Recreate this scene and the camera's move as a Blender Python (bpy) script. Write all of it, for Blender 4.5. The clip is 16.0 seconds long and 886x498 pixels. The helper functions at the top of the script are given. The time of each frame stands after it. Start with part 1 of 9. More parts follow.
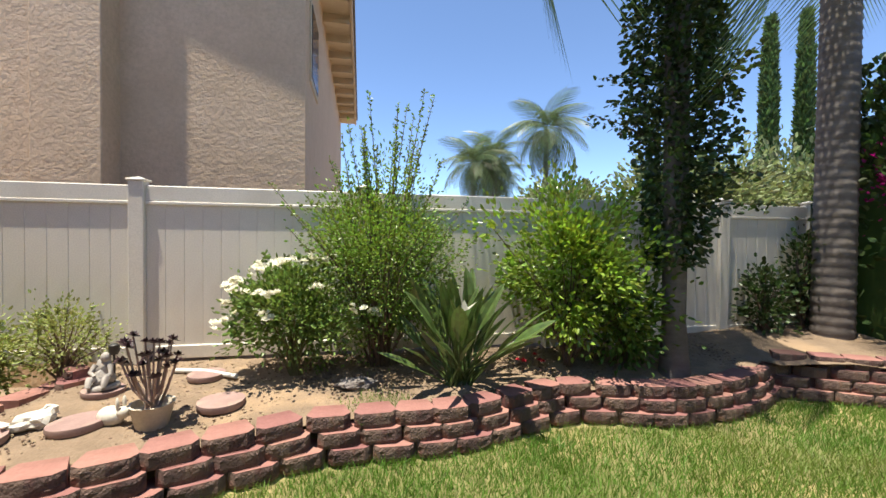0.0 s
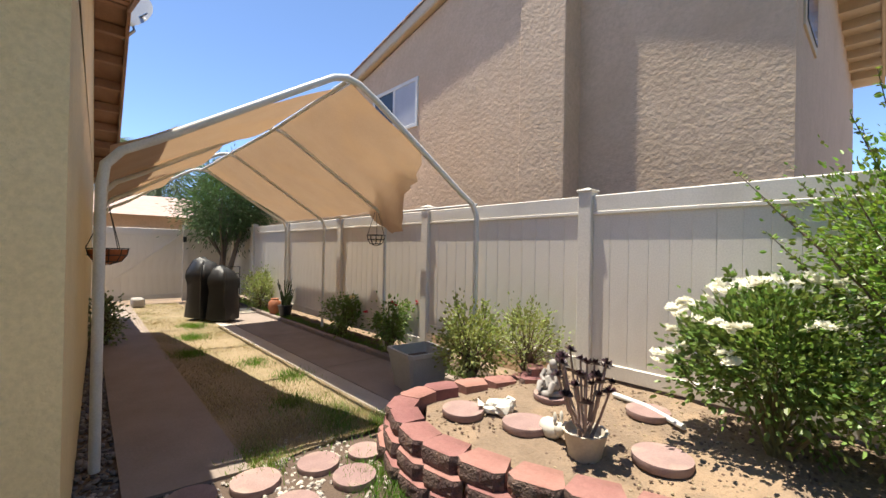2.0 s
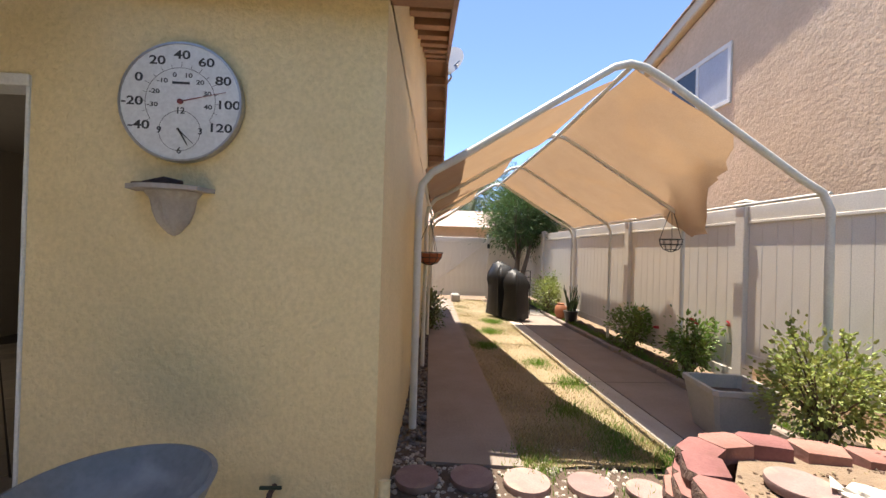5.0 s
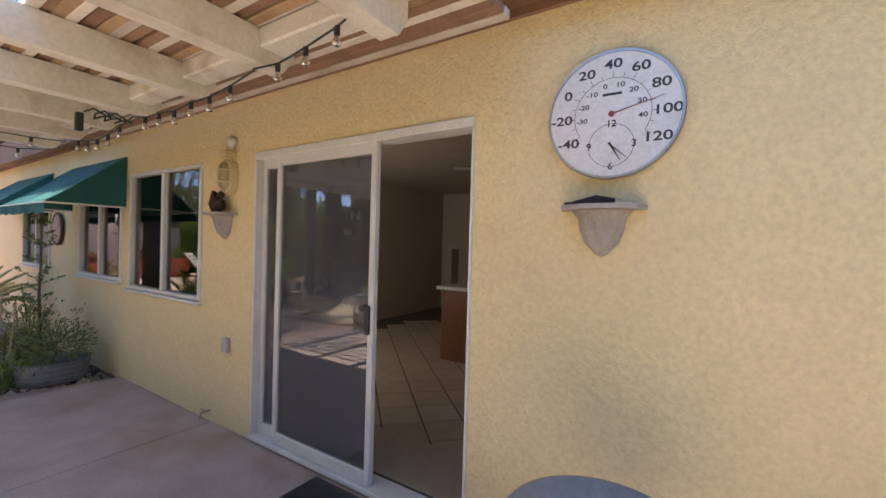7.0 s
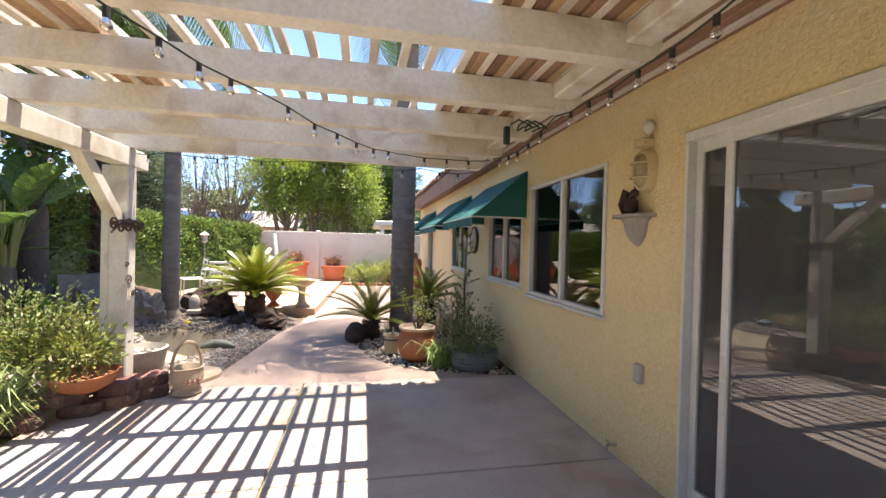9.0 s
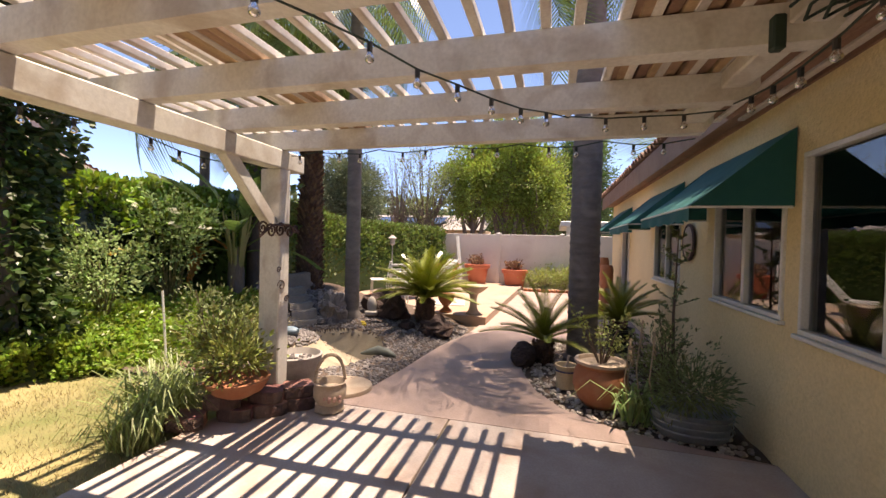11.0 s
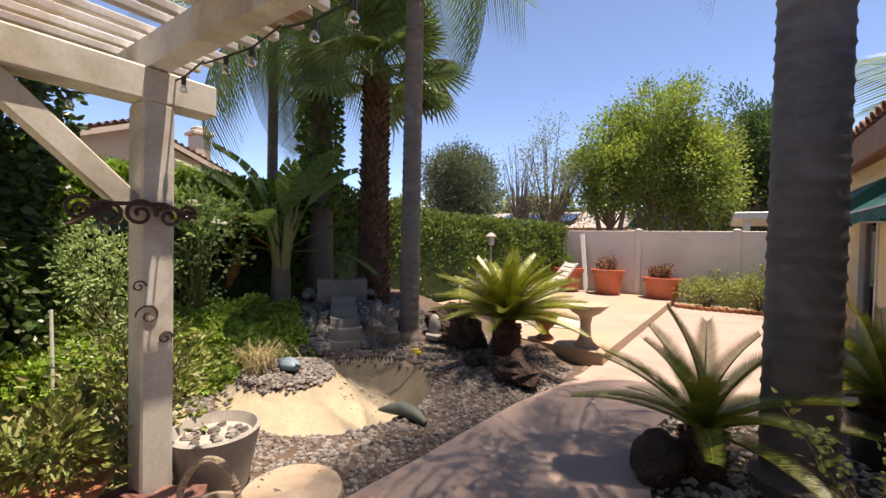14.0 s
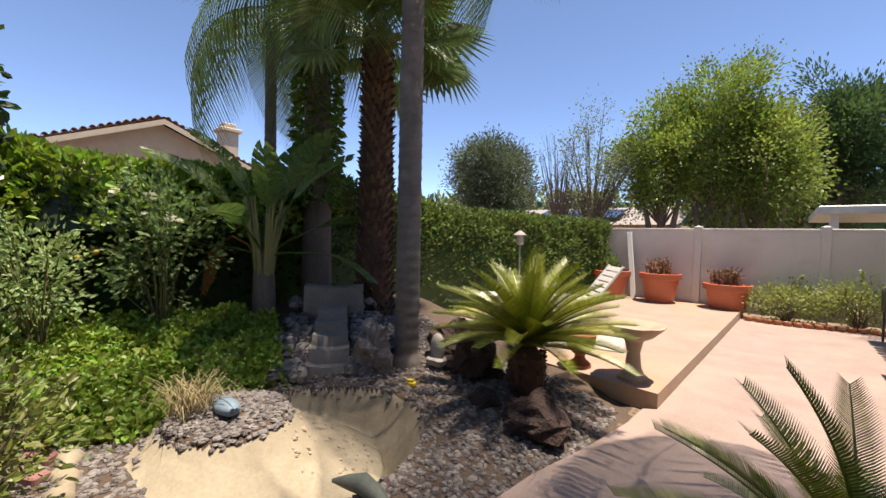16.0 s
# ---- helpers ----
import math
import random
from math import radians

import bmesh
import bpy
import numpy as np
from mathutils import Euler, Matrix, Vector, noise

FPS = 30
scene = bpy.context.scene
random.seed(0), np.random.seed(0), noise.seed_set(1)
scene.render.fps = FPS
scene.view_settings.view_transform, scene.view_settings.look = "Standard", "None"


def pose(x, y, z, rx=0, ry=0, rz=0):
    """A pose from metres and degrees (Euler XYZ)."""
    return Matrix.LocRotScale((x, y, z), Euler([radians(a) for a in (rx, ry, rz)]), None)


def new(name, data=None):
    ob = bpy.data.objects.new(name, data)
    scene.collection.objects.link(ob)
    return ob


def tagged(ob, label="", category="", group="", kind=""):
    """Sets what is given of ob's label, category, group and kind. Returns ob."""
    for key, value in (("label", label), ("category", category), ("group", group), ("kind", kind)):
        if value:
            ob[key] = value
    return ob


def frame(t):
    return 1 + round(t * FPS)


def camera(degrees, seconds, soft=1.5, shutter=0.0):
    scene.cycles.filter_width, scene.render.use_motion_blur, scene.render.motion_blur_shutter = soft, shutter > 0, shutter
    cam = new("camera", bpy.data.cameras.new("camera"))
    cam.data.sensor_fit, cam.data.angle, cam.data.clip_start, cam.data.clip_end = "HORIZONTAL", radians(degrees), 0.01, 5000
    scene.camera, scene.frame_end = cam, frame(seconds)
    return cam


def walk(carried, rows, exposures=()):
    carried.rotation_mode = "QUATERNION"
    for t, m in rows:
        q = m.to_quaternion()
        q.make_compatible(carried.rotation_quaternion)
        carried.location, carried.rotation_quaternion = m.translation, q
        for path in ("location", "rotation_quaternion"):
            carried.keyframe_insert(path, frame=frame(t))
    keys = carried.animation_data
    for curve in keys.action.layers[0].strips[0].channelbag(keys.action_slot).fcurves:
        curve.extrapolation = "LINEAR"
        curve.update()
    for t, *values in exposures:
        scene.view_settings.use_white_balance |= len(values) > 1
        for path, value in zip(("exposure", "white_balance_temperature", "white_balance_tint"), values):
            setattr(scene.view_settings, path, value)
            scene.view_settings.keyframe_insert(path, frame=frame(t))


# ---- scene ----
cam = camera(94.9, 16.0)
# seconds, eye (x, y, z), yaw, pitch, roll
PATH = [
    (0.0, 0.193, 0.040, 1.454, -11.48, -1.08, -0.55),
    (0.5, 0.208, 0.313, 1.424, 4.38, -0.56, -0.65),
    (1.0, 0.192, 0.526, 1.431, 20.21, -0.35, -0.63),
    (1.5, 0.130, 0.662, 1.407, 34.99, 0.03, -0.77),
    (2.0, 0.047, 0.745, 1.415, 47.29, 0.29, -1.09),
    (2.5, -0.029, 0.870, 1.412, 57.49, 0.44, -1.19),
    (3.0, -0.049, 1.004, 1.409, 65.76, 0.53, -1.29),
    (3.2, -0.044, 1.037, 1.411, 68.43, 0.45, -1.28),
    (5.3, -0.051, 0.834, 1.398, 90.87, 0.19, -1.74),
    (5.5, -0.052, 0.769, 1.398, 94.08, 0.08, -1.76),
    (6.0, 0.013, 0.610, 1.428, 103.11, -0.02, -1.70),
    (6.5, -0.005, 0.395, 1.440, 112.02, -0.08, -1.45),
    (7.0, -0.111, 0.211, 1.461, 122.83, -0.59, -1.59),
    (7.5, -0.191, 0.025, 1.493, 134.81, -0.84, -1.39),
    (8.0, -0.154, -0.185, 1.477, 146.57, -0.75, -1.47),
    (8.5, -0.091, -0.369, 1.452, 157.83, -0.55, -1.50),
    (9.0, -0.095, -0.576, 1.433, 168.84, -0.54, -1.46),
    (9.5, -0.188, -0.748, 1.429, 178.75, -0.58, -1.42),
    (10.0, -0.221, -0.995, 1.425, 185.88, -0.63, -1.37),
    (10.2, -0.242, -1.102, 1.444, 188.11, -0.68, -1.36),
    (12.3, -0.421, -2.597, 1.465, 203.58, -1.18, -1.38),
    (12.5, -0.423, -2.750, 1.446, 204.89, -1.17, -1.28),
    (13.0, -0.419, -3.117, 1.440, 208.19, -1.04, -1.07),
    (13.5, -0.405, -3.483, 1.437, 211.32, -1.05, -0.99),
    (14.0, -0.305, -3.834, 1.439, 214.30, -1.29, -1.23),
    (14.5, -0.204, -4.133, 1.437, 216.85, -1.27, -1.17),
    (15.0, -0.162, -4.429, 1.469, 218.69, -1.49, -1.25),
    (15.5, -0.082, -4.672, 1.462, 219.71, -1.63, -1.26),
    (16.0, -0.002, -4.893, 1.483, 219.95, -1.82, -1.30),
]
walk(cam, [(t, pose(x, y, z, 90 + pitch, roll, yaw)) for t, x, y, z, yaw, pitch, roll in PATH],
     [(0.0, 1.76, 7100, 7), (3.0, 1.74, 6950, 9), (5.3, 2.2, 7100, 13), (6.5, 2.75, 7200, 22), (7.5, 3.0, 7250, 13), (8.5, 2.9, 7050, 10), (10.0, 2.28, 8200, 22), (12.5, 1.82, 8300, 19), (14.5, 1.66, 7900, 16), (16.0, 1.52, 7500, 14)])

# ---- light ----
world = bpy.data.worlds.new("sky")
scene.world = world
world.use_nodes = True
_nt = world.node_tree
_sky = _nt.nodes.new("ShaderNodeTexSky")
_sky.sky_type = "NISHITA"
_sky.sun_disc = False
SUN_TRAVEL = Vector((0.172, 0.083, -1.0)).normalized()
_el = math.asin(-SUN_TRAVEL.z)
_az = math.atan2(-SUN_TRAVEL.x, -SUN_TRAVEL.y)
_sky.sun_elevation = _el
_sky.sun_rotation = _az
_sky.altitude = 1500
_sky.air_density, _sky.dust_density, _sky.ozone_density = 0.62, 0.0, 5.0
_bg = next(n for n in _nt.nodes if n.type == "BACKGROUND")
_bg.inputs["Strength"].default_value = 0.11
_nt.links.new(_sky.outputs[0], _bg.inputs["Color"])
_sun = new("sun", bpy.data.lights.new("sun", "SUN"))
_sun.data.energy, _sun.data.angle, _sun.data.color = 2.95, radians(0.45), (1.0, 0.95, 0.86)
_sun.matrix_world = Matrix.Translation((0, 0, 30)) @ SUN_TRAVEL.to_track_quat("-Z", "Y").to_matrix().to_4x4()

# ---- mesh building ----
R = random.Random(7)


def rnd(a, b):
    return R.uniform(a, b)


class Shape:
    """Vertices and faces gathered into one mesh."""

    def __init__(self):
        self.v, self.f = [], []

    def add(self, verts, faces):
        n = len(self.v)
        self.v.extend(tuple(p) for p in verts)
        self.f.extend(tuple(i + n for i in f) for f in faces)
        return self

    def quad(self, a, b, c, d):
        return self.add((a, b, c, d), ((0, 1, 2, 3),))

    def box(self, x0, x1, y0, y1, z0, z1, bevel=0.0, m=None):
        b = min(bevel, abs(x1 - x0) * 0.45, abs(y1 - y0) * 0.45, abs(z1 - z0) * 0.45)
        if b <= 0:
            vs = [(x, y, z) for z in (z0, z1) for y in (y0, y1) for x in (x0, x1)]
            fs = [(0, 2, 3, 1), (4, 5, 7, 6), (0, 1, 5, 4), (2, 6, 7, 3), (0, 4, 6, 2), (1, 3, 7, 5)]
        else:
            vs, idx = [], {}
            for sx in (0, 1):
                for sy in (0, 1):
                    for sz in (0, 1):
                        x, y, z = (x0, x1)[sx], (y0, y1)[sy], (z0, z1)[sz]
                        ix, iy, iz = (b, -b)[sx], (b, -b)[sy], (b, -b)[sz]
                        for k, p in enumerate(((x, y + iy, z + iz), (x + ix, y, z + iz), (x + ix, y + iy, z))):
                            idx[sx, sy, sz, k] = len(vs)
                            vs.append(p)
            fs = []
            c = lambda s, k: idx[s[0], s[1], s[2], k]
            loop = ((0, 0), (1, 0), (1, 1), (0, 1))
            for s in (0, 1):
                q = [c((s, a, d), 0) for a, d in loop]
                fs.append(q if s else q[::-1])
                q = [c((a, s, d), 1) for a, d in loop]
                fs.append(q[::-1] if s else q)
                q = [c((a, d, s), 2) for a, d in loop]
                fs.append(q if s else q[::-1])
            for a in (0, 1):
                for d in (0, 1):
                    fs.append((c((a, d, 0), 0), c((a, d, 1), 0), c((a, d, 1), 1), c((a, d, 0), 1)))
                    fs.append((c((a, 0, d), 0), c((a, 1, d), 0), c((a, 1, d), 2), c((a, 0, d), 2)))
                    fs.append((c((0, a, d), 1), c((1, a, d), 1), c((1, a, d), 2), c((0, a, d), 2)))
            for s in idx:
                if s[3] == 0:
                    fs.append((c(s, 0), c(s, 1), c(s, 2)))
        if m is not None:
            vs = [m @ Vector(p) for p in vs]
        return self.add(vs, fs)

    def tube(self, path, radius, sides=8, caps=True):
        """A round bar along path; radius is a number or one for each point."""
        pts = [Vector(p) for p in path]
        rad = radius if isinstance(radius, (list, tuple)) else [radius] * len(pts)
        n0 = len(self.v)
        side = None
        for i, p in enumerate(pts):
            d = (pts[min(i + 1, len(pts) - 1)] - pts[max(i - 1, 0)]).normalized()
            if side is None:
                side = d.orthogonal().normalized()
            else:
                side = side - d * side.dot(d)
                side = side.normalized() if side.length > 1e-6 else d.orthogonal().normalized()
            up = d.cross(side)
            for k in range(sides):
                a = 2 * math.pi * k / sides
                self.v.append(tuple(p + (side * math.cos(a) + up * math.sin(a)) * rad[i]))
        for i in range(len(pts) - 1):
            for k in range(sides):
                a, b = n0 + i * sides + k, n0 + i * sides + (k + 1) % sides
                self.f.append((a, b, b + sides, a + sides))
        if caps:
            self.f.append(tuple(n0 + k for k in range(sides))[::-1])
            e = n0 + (len(pts) - 1) * sides
            self.f.append(tuple(e + k for k in range(sides)))
        return self

    def lathe(self, profile, sides=24, centre=(0, 0, 0), rim=None):
        """Turns (radius, height) pairs round the upright axis. rim(angle, i) may scale the radius."""
        n0, (cx, cy, cz) = len(self.v), centre
        for i, (r, z) in enumerate(profile):
            for k in range(sides):
                a = 2 * math.pi * k / sides
                q = r * (rim(a, i) if rim else 1)
                self.v.append((cx + q * math.cos(a), cy + q * math.sin(a), cz + z))
        for i in range(len(profile) - 1):
            for k in range(sides):
                a, b = n0 + i * sides + k, n0 + i * sides + (k + 1) % sides
                self.f.append((a, b, b + sides, a + sides))
        self.f.append(tuple(n0 + k for k in range(sides))[::-1])
        e = n0 + (len(profile) - 1) * sides
        self.f.append(tuple(e + k for k in range(sides)))
        return self

    def prism(self, outline, z0, z1):
        """An upright prism over an outline that runs anticlockwise."""
        n = len(outline)
        vs = [(x, y, z0) for x, y in outline] + [(x, y, z1) for x, y in outline]
        fs = [tuple(range(n))[::-1], tuple(range(n, 2 * n))]
        fs += [(i, (i + 1) % n, n + (i + 1) % n, n + i) for i in range(n)]
        return self.add(vs, fs)

    def grid(self, nx, ny, at):
        n0 = len(self.v)
        for j in range(ny + 1):
            for i in range(nx + 1):
                self.v.append(tuple(at(i / nx, j / ny)))
        for j in range(ny):
            for i in range(nx):
                a = n0 + j * (nx + 1) + i
                self.f.append((a, a + 1, a + nx + 2, a + nx + 1))
        return self

    def ball(self, c, rx, ry, rz, rings=6, sides=9, rough=0.0, seed=0.0):
        prof = []
        n0 = len(self.v)
        self.v.append((c[0], c[1], c[2] - rz))
        for i in range(1, rings):
            th = math.pi * i / rings
            for k in range(sides):
                a = 2 * math.pi * (k + 0.5 * (i % 2)) / sides
                d = Vector((math.sin(th) * math.cos(a), math.sin(th) * math.sin(a), -math.cos(th)))
                q = 1 + (rough * noise.noise(d * 1.7 + Vector((seed, seed * 0.7, 0))) if rough else 0)
                self.v.append((c[0] + d.x * rx * q, c[1] + d.y * ry * q, c[2] + d.z * rz * q))
        self.v.append((c[0], c[1], c[2] + rz))
        top = len(self.v) - 1
        for k in range(sides):
            self.f.append((n0, n0 + 1 + (k + 1) % sides, n0 + 1 + k))
            e = n0 + 1 + (rings - 2) * sides
            self.f.append((top, e + k, e + (k + 1) % sides))
        for i in range(rings - 2):
            for k in range(sides):
                a, b = n0 + 1 + i * sides + k, n0 + 1 + i * sides + (k + 1) % sides
                self.f.append((a, b, b + sides, a + sides))
        return self

    def shell(self, rings, low=False, high=False):
        """A closed skin through rings of equal length."""
        m, k = len(rings[0]), len(rings)
        fs = [(j * m + i, j * m + (i + 1) % m, j * m + m + (i + 1) % m, j * m + m + i) for j in range(k - 1) for i in range(m)]
        if low:
            fs.append(tuple(range(m))[::-1])
        if high:
            fs.append(tuple(range((k - 1) * m, k * m)))
        return self.add([v for ring in rings for v in ring], fs)

    def mesh(self, name, smooth=None):
        me = bpy.data.meshes.new(name)
        me.from_pydata(self.v, [], self.f)
        me.update()
        if smooth:
            me.shade_smooth()
            if smooth < 180:
                me.set_sharp_from_angle(angle=radians(smooth))
        return me


def part(name, shape, material, parent=None, label="", smooth=None, at=None, kind=""):
    me = shape if isinstance(shape, bpy.types.Mesh) else shape.mesh(name, smooth)
    if material is not None and not me.materials:
        me.materials.append(material)
    ob = new(name, me)
    if parent is not None:
        ob.parent = parent
    if at is not None:
        ob.matrix_basis = at if isinstance(at, Matrix) else Matrix.Translation(at)
    return tagged(ob, label, "", "", kind)


def thing(name, label, category, at=(0, 0, 0), group="", kind="", turn=0.0):
    ob = new(name)
    ob.empty_display_size = 0.1
    ob.matrix_basis = at if isinstance(at, Matrix) else pose(*at, 0, 0, turn)
    return tagged(ob, label, category, group, kind)


def whole(name, shape, material, label, category, at=(0, 0, 0), smooth=None, group="", kind=""):
    ob = part(name, shape, material, None, "", smooth, at)
    return tagged(ob, label, category, group, kind)


# ---- materials ----
MATS = {}


def surface(name, c1, c2=None, rough=0.7, scale=6.0, fine=60.0, bump=0.15, depth=0.004, metal=0.0, stain=None, stain_scale=1.2, stain_amount=0.4, spec=0.5, island=0.0, stretch=(1, 1, 1), see=0.0, coat=0.0, vein=0.0):
    """Colour that wanders between c1 and c2, with fine grain, stains and relief, in metres."""
    if name in MATS:
        return MATS[name]
    m = bpy.data.materials.new(name)
    m.use_nodes = True
    nt = m.node_tree
    N, L = nt.nodes, nt.links
    b = next(n for n in N if n.type == "BSDF_PRINCIPLED")
    out = next(n for n in N if n.type == "OUTPUT_MATERIAL")
    co = N.new("ShaderNodeTexCoord")
    mp = N.new("ShaderNodeMapping")
    mp.inputs["Scale"].default_value = stretch
    L.new(co.outputs["Object"], mp.inputs["Vector"])
    n1 = N.new("ShaderNodeTexNoise")
    n1.inputs["Scale"].default_value, n1.inputs["Detail"].default_value, n1.inputs["Roughness"].default_value = scale, 5, 0.62
    n2 = N.new("ShaderNodeTexNoise")
    n2.inputs["Scale"].default_value, n2.inputs["Detail"].default_value, n2.inputs["Roughness"].default_value = fine, 3, 0.6
    L.new(mp.outputs[0], n1.inputs["Vector"])
    L.new(mp.outputs[0], n2.inputs["Vector"])
    c2 = c2 or tuple(x * 0.75 for x in c1)

    def blend(fac, a, d):
        x = N.new("ShaderNodeMix")
        x.data_type = "RGBA"
        for socket, val in ((x.inputs[0], fac), (x.inputs[6], a), (x.inputs[7], d)):
            if isinstance(val, bpy.types.NodeSocket):
                L.new(val, socket)
            elif isinstance(val, (tuple, list)):
                socket.default_value = (*val, 1)
            else:
                socket.default_value = val
        return x.outputs[2]

    def ramp(src, lo, hi):
        x = N.new("ShaderNodeMapRange")
        x.inputs[1].default_value, x.inputs[2].default_value = lo, hi
        L.new(src, x.inputs[0])
        return x.outputs[0]

    def times(a, k):
        x = N.new("ShaderNodeMath")
        x.operation = "MULTIPLY"
        L.new(a, x.inputs[0])
        if isinstance(k, bpy.types.NodeSocket):
            L.new(k, x.inputs[1])
        else:
            x.inputs[1].default_value = k
        return x.outputs[0]

    col = blend(ramp(n1.outputs[0], 0.3, 0.7), c1, c2)
    col = blend(times(ramp(n2.outputs[0], 0.35, 0.75), 0.35), col, tuple(x * 0.55 for x in c2))
    if stain:
        n3 = N.new("ShaderNodeTexNoise")
        n3.inputs["Scale"].default_value, n3.inputs["Detail"].default_value, n3.inputs["Distortion"].default_value = stain_scale, 6, 0.6
        L.new(co.outputs["Object"], n3.inputs["Vector"])
        col = blend(times(ramp(n3.outputs[0], 0.5, 0.68), stain_amount), col, stain)
    if island:
        ge = N.new("ShaderNodeNewGeometry")
        oi = N.new("ShaderNodeObjectInfo")
        ad = N.new("ShaderNodeMath")
        ad.operation = "ADD"
        L.new(ge.outputs["Random Per Island"], ad.inputs[0])
        L.new(oi.outputs["Random"], ad.inputs[1])
        fr = N.new("ShaderNodeMath")
        fr.operation = "FRACT"
        L.new(ad.outputs[0], fr.inputs[0])
        hs = N.new("ShaderNodeHueSaturation")
        L.new(col, hs.inputs["Color"])
        mr = N.new("ShaderNodeMapRange")
        mr.inputs[3].default_value, mr.inputs[4].default_value = 1 - island, 1 + island
        L.new(fr.outputs[0], mr.inputs[0])
        L.new(mr.outputs[0], hs.inputs["Value"])
        mh = N.new("ShaderNodeMapRange")
        mh.inputs[3].default_value, mh.inputs[4].default_value = 0.5 - island * 0.06, 0.5 + island * 0.06
        L.new(fr.outputs[0], mh.inputs[0])
        L.new(mh.outputs[0], hs.inputs["Hue"])
        col = hs.outputs[0]
    L.new(col, b.inputs["Base Color"])
    b.inputs["Metallic"].default_value = metal
    b.inputs["Specular IOR Level"].default_value = spec
    b.inputs["Coat Weight"].default_value = coat
    rr = N.new("ShaderNodeMapRange")
    rr.inputs[3].default_value, rr.inputs[4].default_value = max(0.02, rough - 0.12), min(1, rough + 0.12)
    L.new(n1.outputs[0], rr.inputs[0])
    L.new(rr.outputs[0], b.inputs["Roughness"])
    if bump:
        bp = N.new("ShaderNodeBump")
        bp.inputs["Strength"].default_value, bp.inputs["Distance"].default_value = bump, depth
        sm = N.new("ShaderNodeMath")
        sm.operation = "ADD"
        L.new(n2.outputs[0], sm.inputs[0])
        L.new(times(n1.outputs[0], 0.7), sm.inputs[1])
        L.new(sm.outputs[0], bp.inputs["Height"])
        L.new(bp.outputs[0], b.inputs["Normal"])
    if see:
        tr = N.new("ShaderNodeBsdfTranslucent")
        hs = N.new("ShaderNodeHueSaturation")
        hs.inputs["Value"].default_value, hs.inputs["Saturation"].default_value = 1.5, 1.1
        L.new(col, hs.inputs["Color"])
        L.new(hs.outputs[0], tr.inputs["Color"])
        mx = N.new("ShaderNodeMixShader")
        mx.inputs[0].default_value = see
        L.new(b.outputs[0], mx.inputs[1])
        L.new(tr.outputs[0], mx.inputs[2])
        L.new(mx.outputs[0], out.inputs["Surface"])
    MATS[name] = m
    return m


def glass(name, tint=(0.9, 0.95, 0.95), rough=0.0, haze=0.0):
    """A thin pane: clear straight through, glossy by its angle."""
    if name in MATS:
        return MATS[name]
    m = bpy.data.materials.new(name)
    m.use_nodes = True
    nt = m.node_tree
    N, L = nt.nodes, nt.links
    out = next(n for n in N if n.type == "OUTPUT_MATERIAL")
    t = N.new("ShaderNodeBsdfTransparent")
    t.inputs[0].default_value = (*tint, 1)
    g = N.new("ShaderNodeBsdfGlossy")
    g.inputs["Roughness"].default_value = rough
    fr = N.new("ShaderNodeFresnel")
    fr.inputs[0].default_value = 2.1
    mx = N.new("ShaderNodeMixShader")
    L.new(fr.outputs[0], mx.inputs[0])
    L.new(t.outputs[0], mx.inputs[1])
    L.new(g.outputs[0], mx.inputs[2])
    if haze:
        df = N.new("ShaderNodeBsdfDiffuse")
        df.inputs[0].default_value = (0.34, 0.34, 0.33, 1)
        hz = N.new("ShaderNodeMixShader")
        hz.inputs[0].default_value = haze
        L.new(mx.outputs[0], hz.inputs[1])
        L.new(df.outputs[0], hz.inputs[2])
        L.new(hz.outputs[0], out.inputs["Surface"])
    else:
        L.new(mx.outputs[0], out.inputs["Surface"])
    MATS[name] = m
    return m


STUCCO = surface("yellow_stucco", (0.80, 0.655, 0.38), (0.77, 0.625, 0.355), 0.92, 5, 46, 0.9, 0.010, stain=(0.60, 0.48, 0.28), stain_scale=0.9, stain_amount=0.3)
STUCCO2 = surface("tan_stucco", (0.66, 0.50, 0.36), (0.60, 0.45, 0.315), 0.92, 4, 24, 0.6, 0.015, stain=(0.50, 0.37, 0.25), stain_scale=0.7, stain_amount=0.4)
BROWN = surface("brown_paint", (0.30, 0.175, 0.115), (0.25, 0.14, 0.09), 0.6, 5, 60, 0.2, 0.003, stain=(0.14, 0.07, 0.04), stain_amount=0.5)
TILE = surface("roof_tile", (0.30, 0.17, 0.12), (0.22, 0.13, 0.1), 0.85, 5, 40, 0.3, 0.004, island=0.3)
TILE_GREY = surface("grey_roof_tile_worn", (0.36, 0.33, 0.30), (0.28, 0.255, 0.235), 0.85, 5, 40, 0.3, 0.004, island=0.3)
VINYL = surface("tan_vinyl", (0.80, 0.755, 0.68), (0.76, 0.71, 0.635), 0.45, 2, 90, 0.05, 0.001, stain=(0.45, 0.38, 0.3), stain_amount=0.3)
WHITE_OLD = surface("old_white_paint", (0.74, 0.72, 0.66), (0.66, 0.63, 0.56), 0.7, 4, 50, 0.3, 0.003, stain=(0.34, 0.25, 0.17), stain_scale=3.5, stain_amount=0.55)
LATH = surface("weathered_lath", (0.70, 0.67, 0.62), (0.57, 0.50, 0.43), 0.75, 5, 60, 0.3, 0.002, stain=(0.36, 0.22, 0.14), stain_scale=2.2, stain_amount=0.7, island=0.25)
LATH_BARE = surface("bare_lath", (0.42, 0.27, 0.17), (0.30, 0.18, 0.11), 0.8, 5, 60, 0.3, 0.002, stain=(0.20, 0.12, 0.07), stain_scale=2.5, stain_amount=0.5, island=0.3)
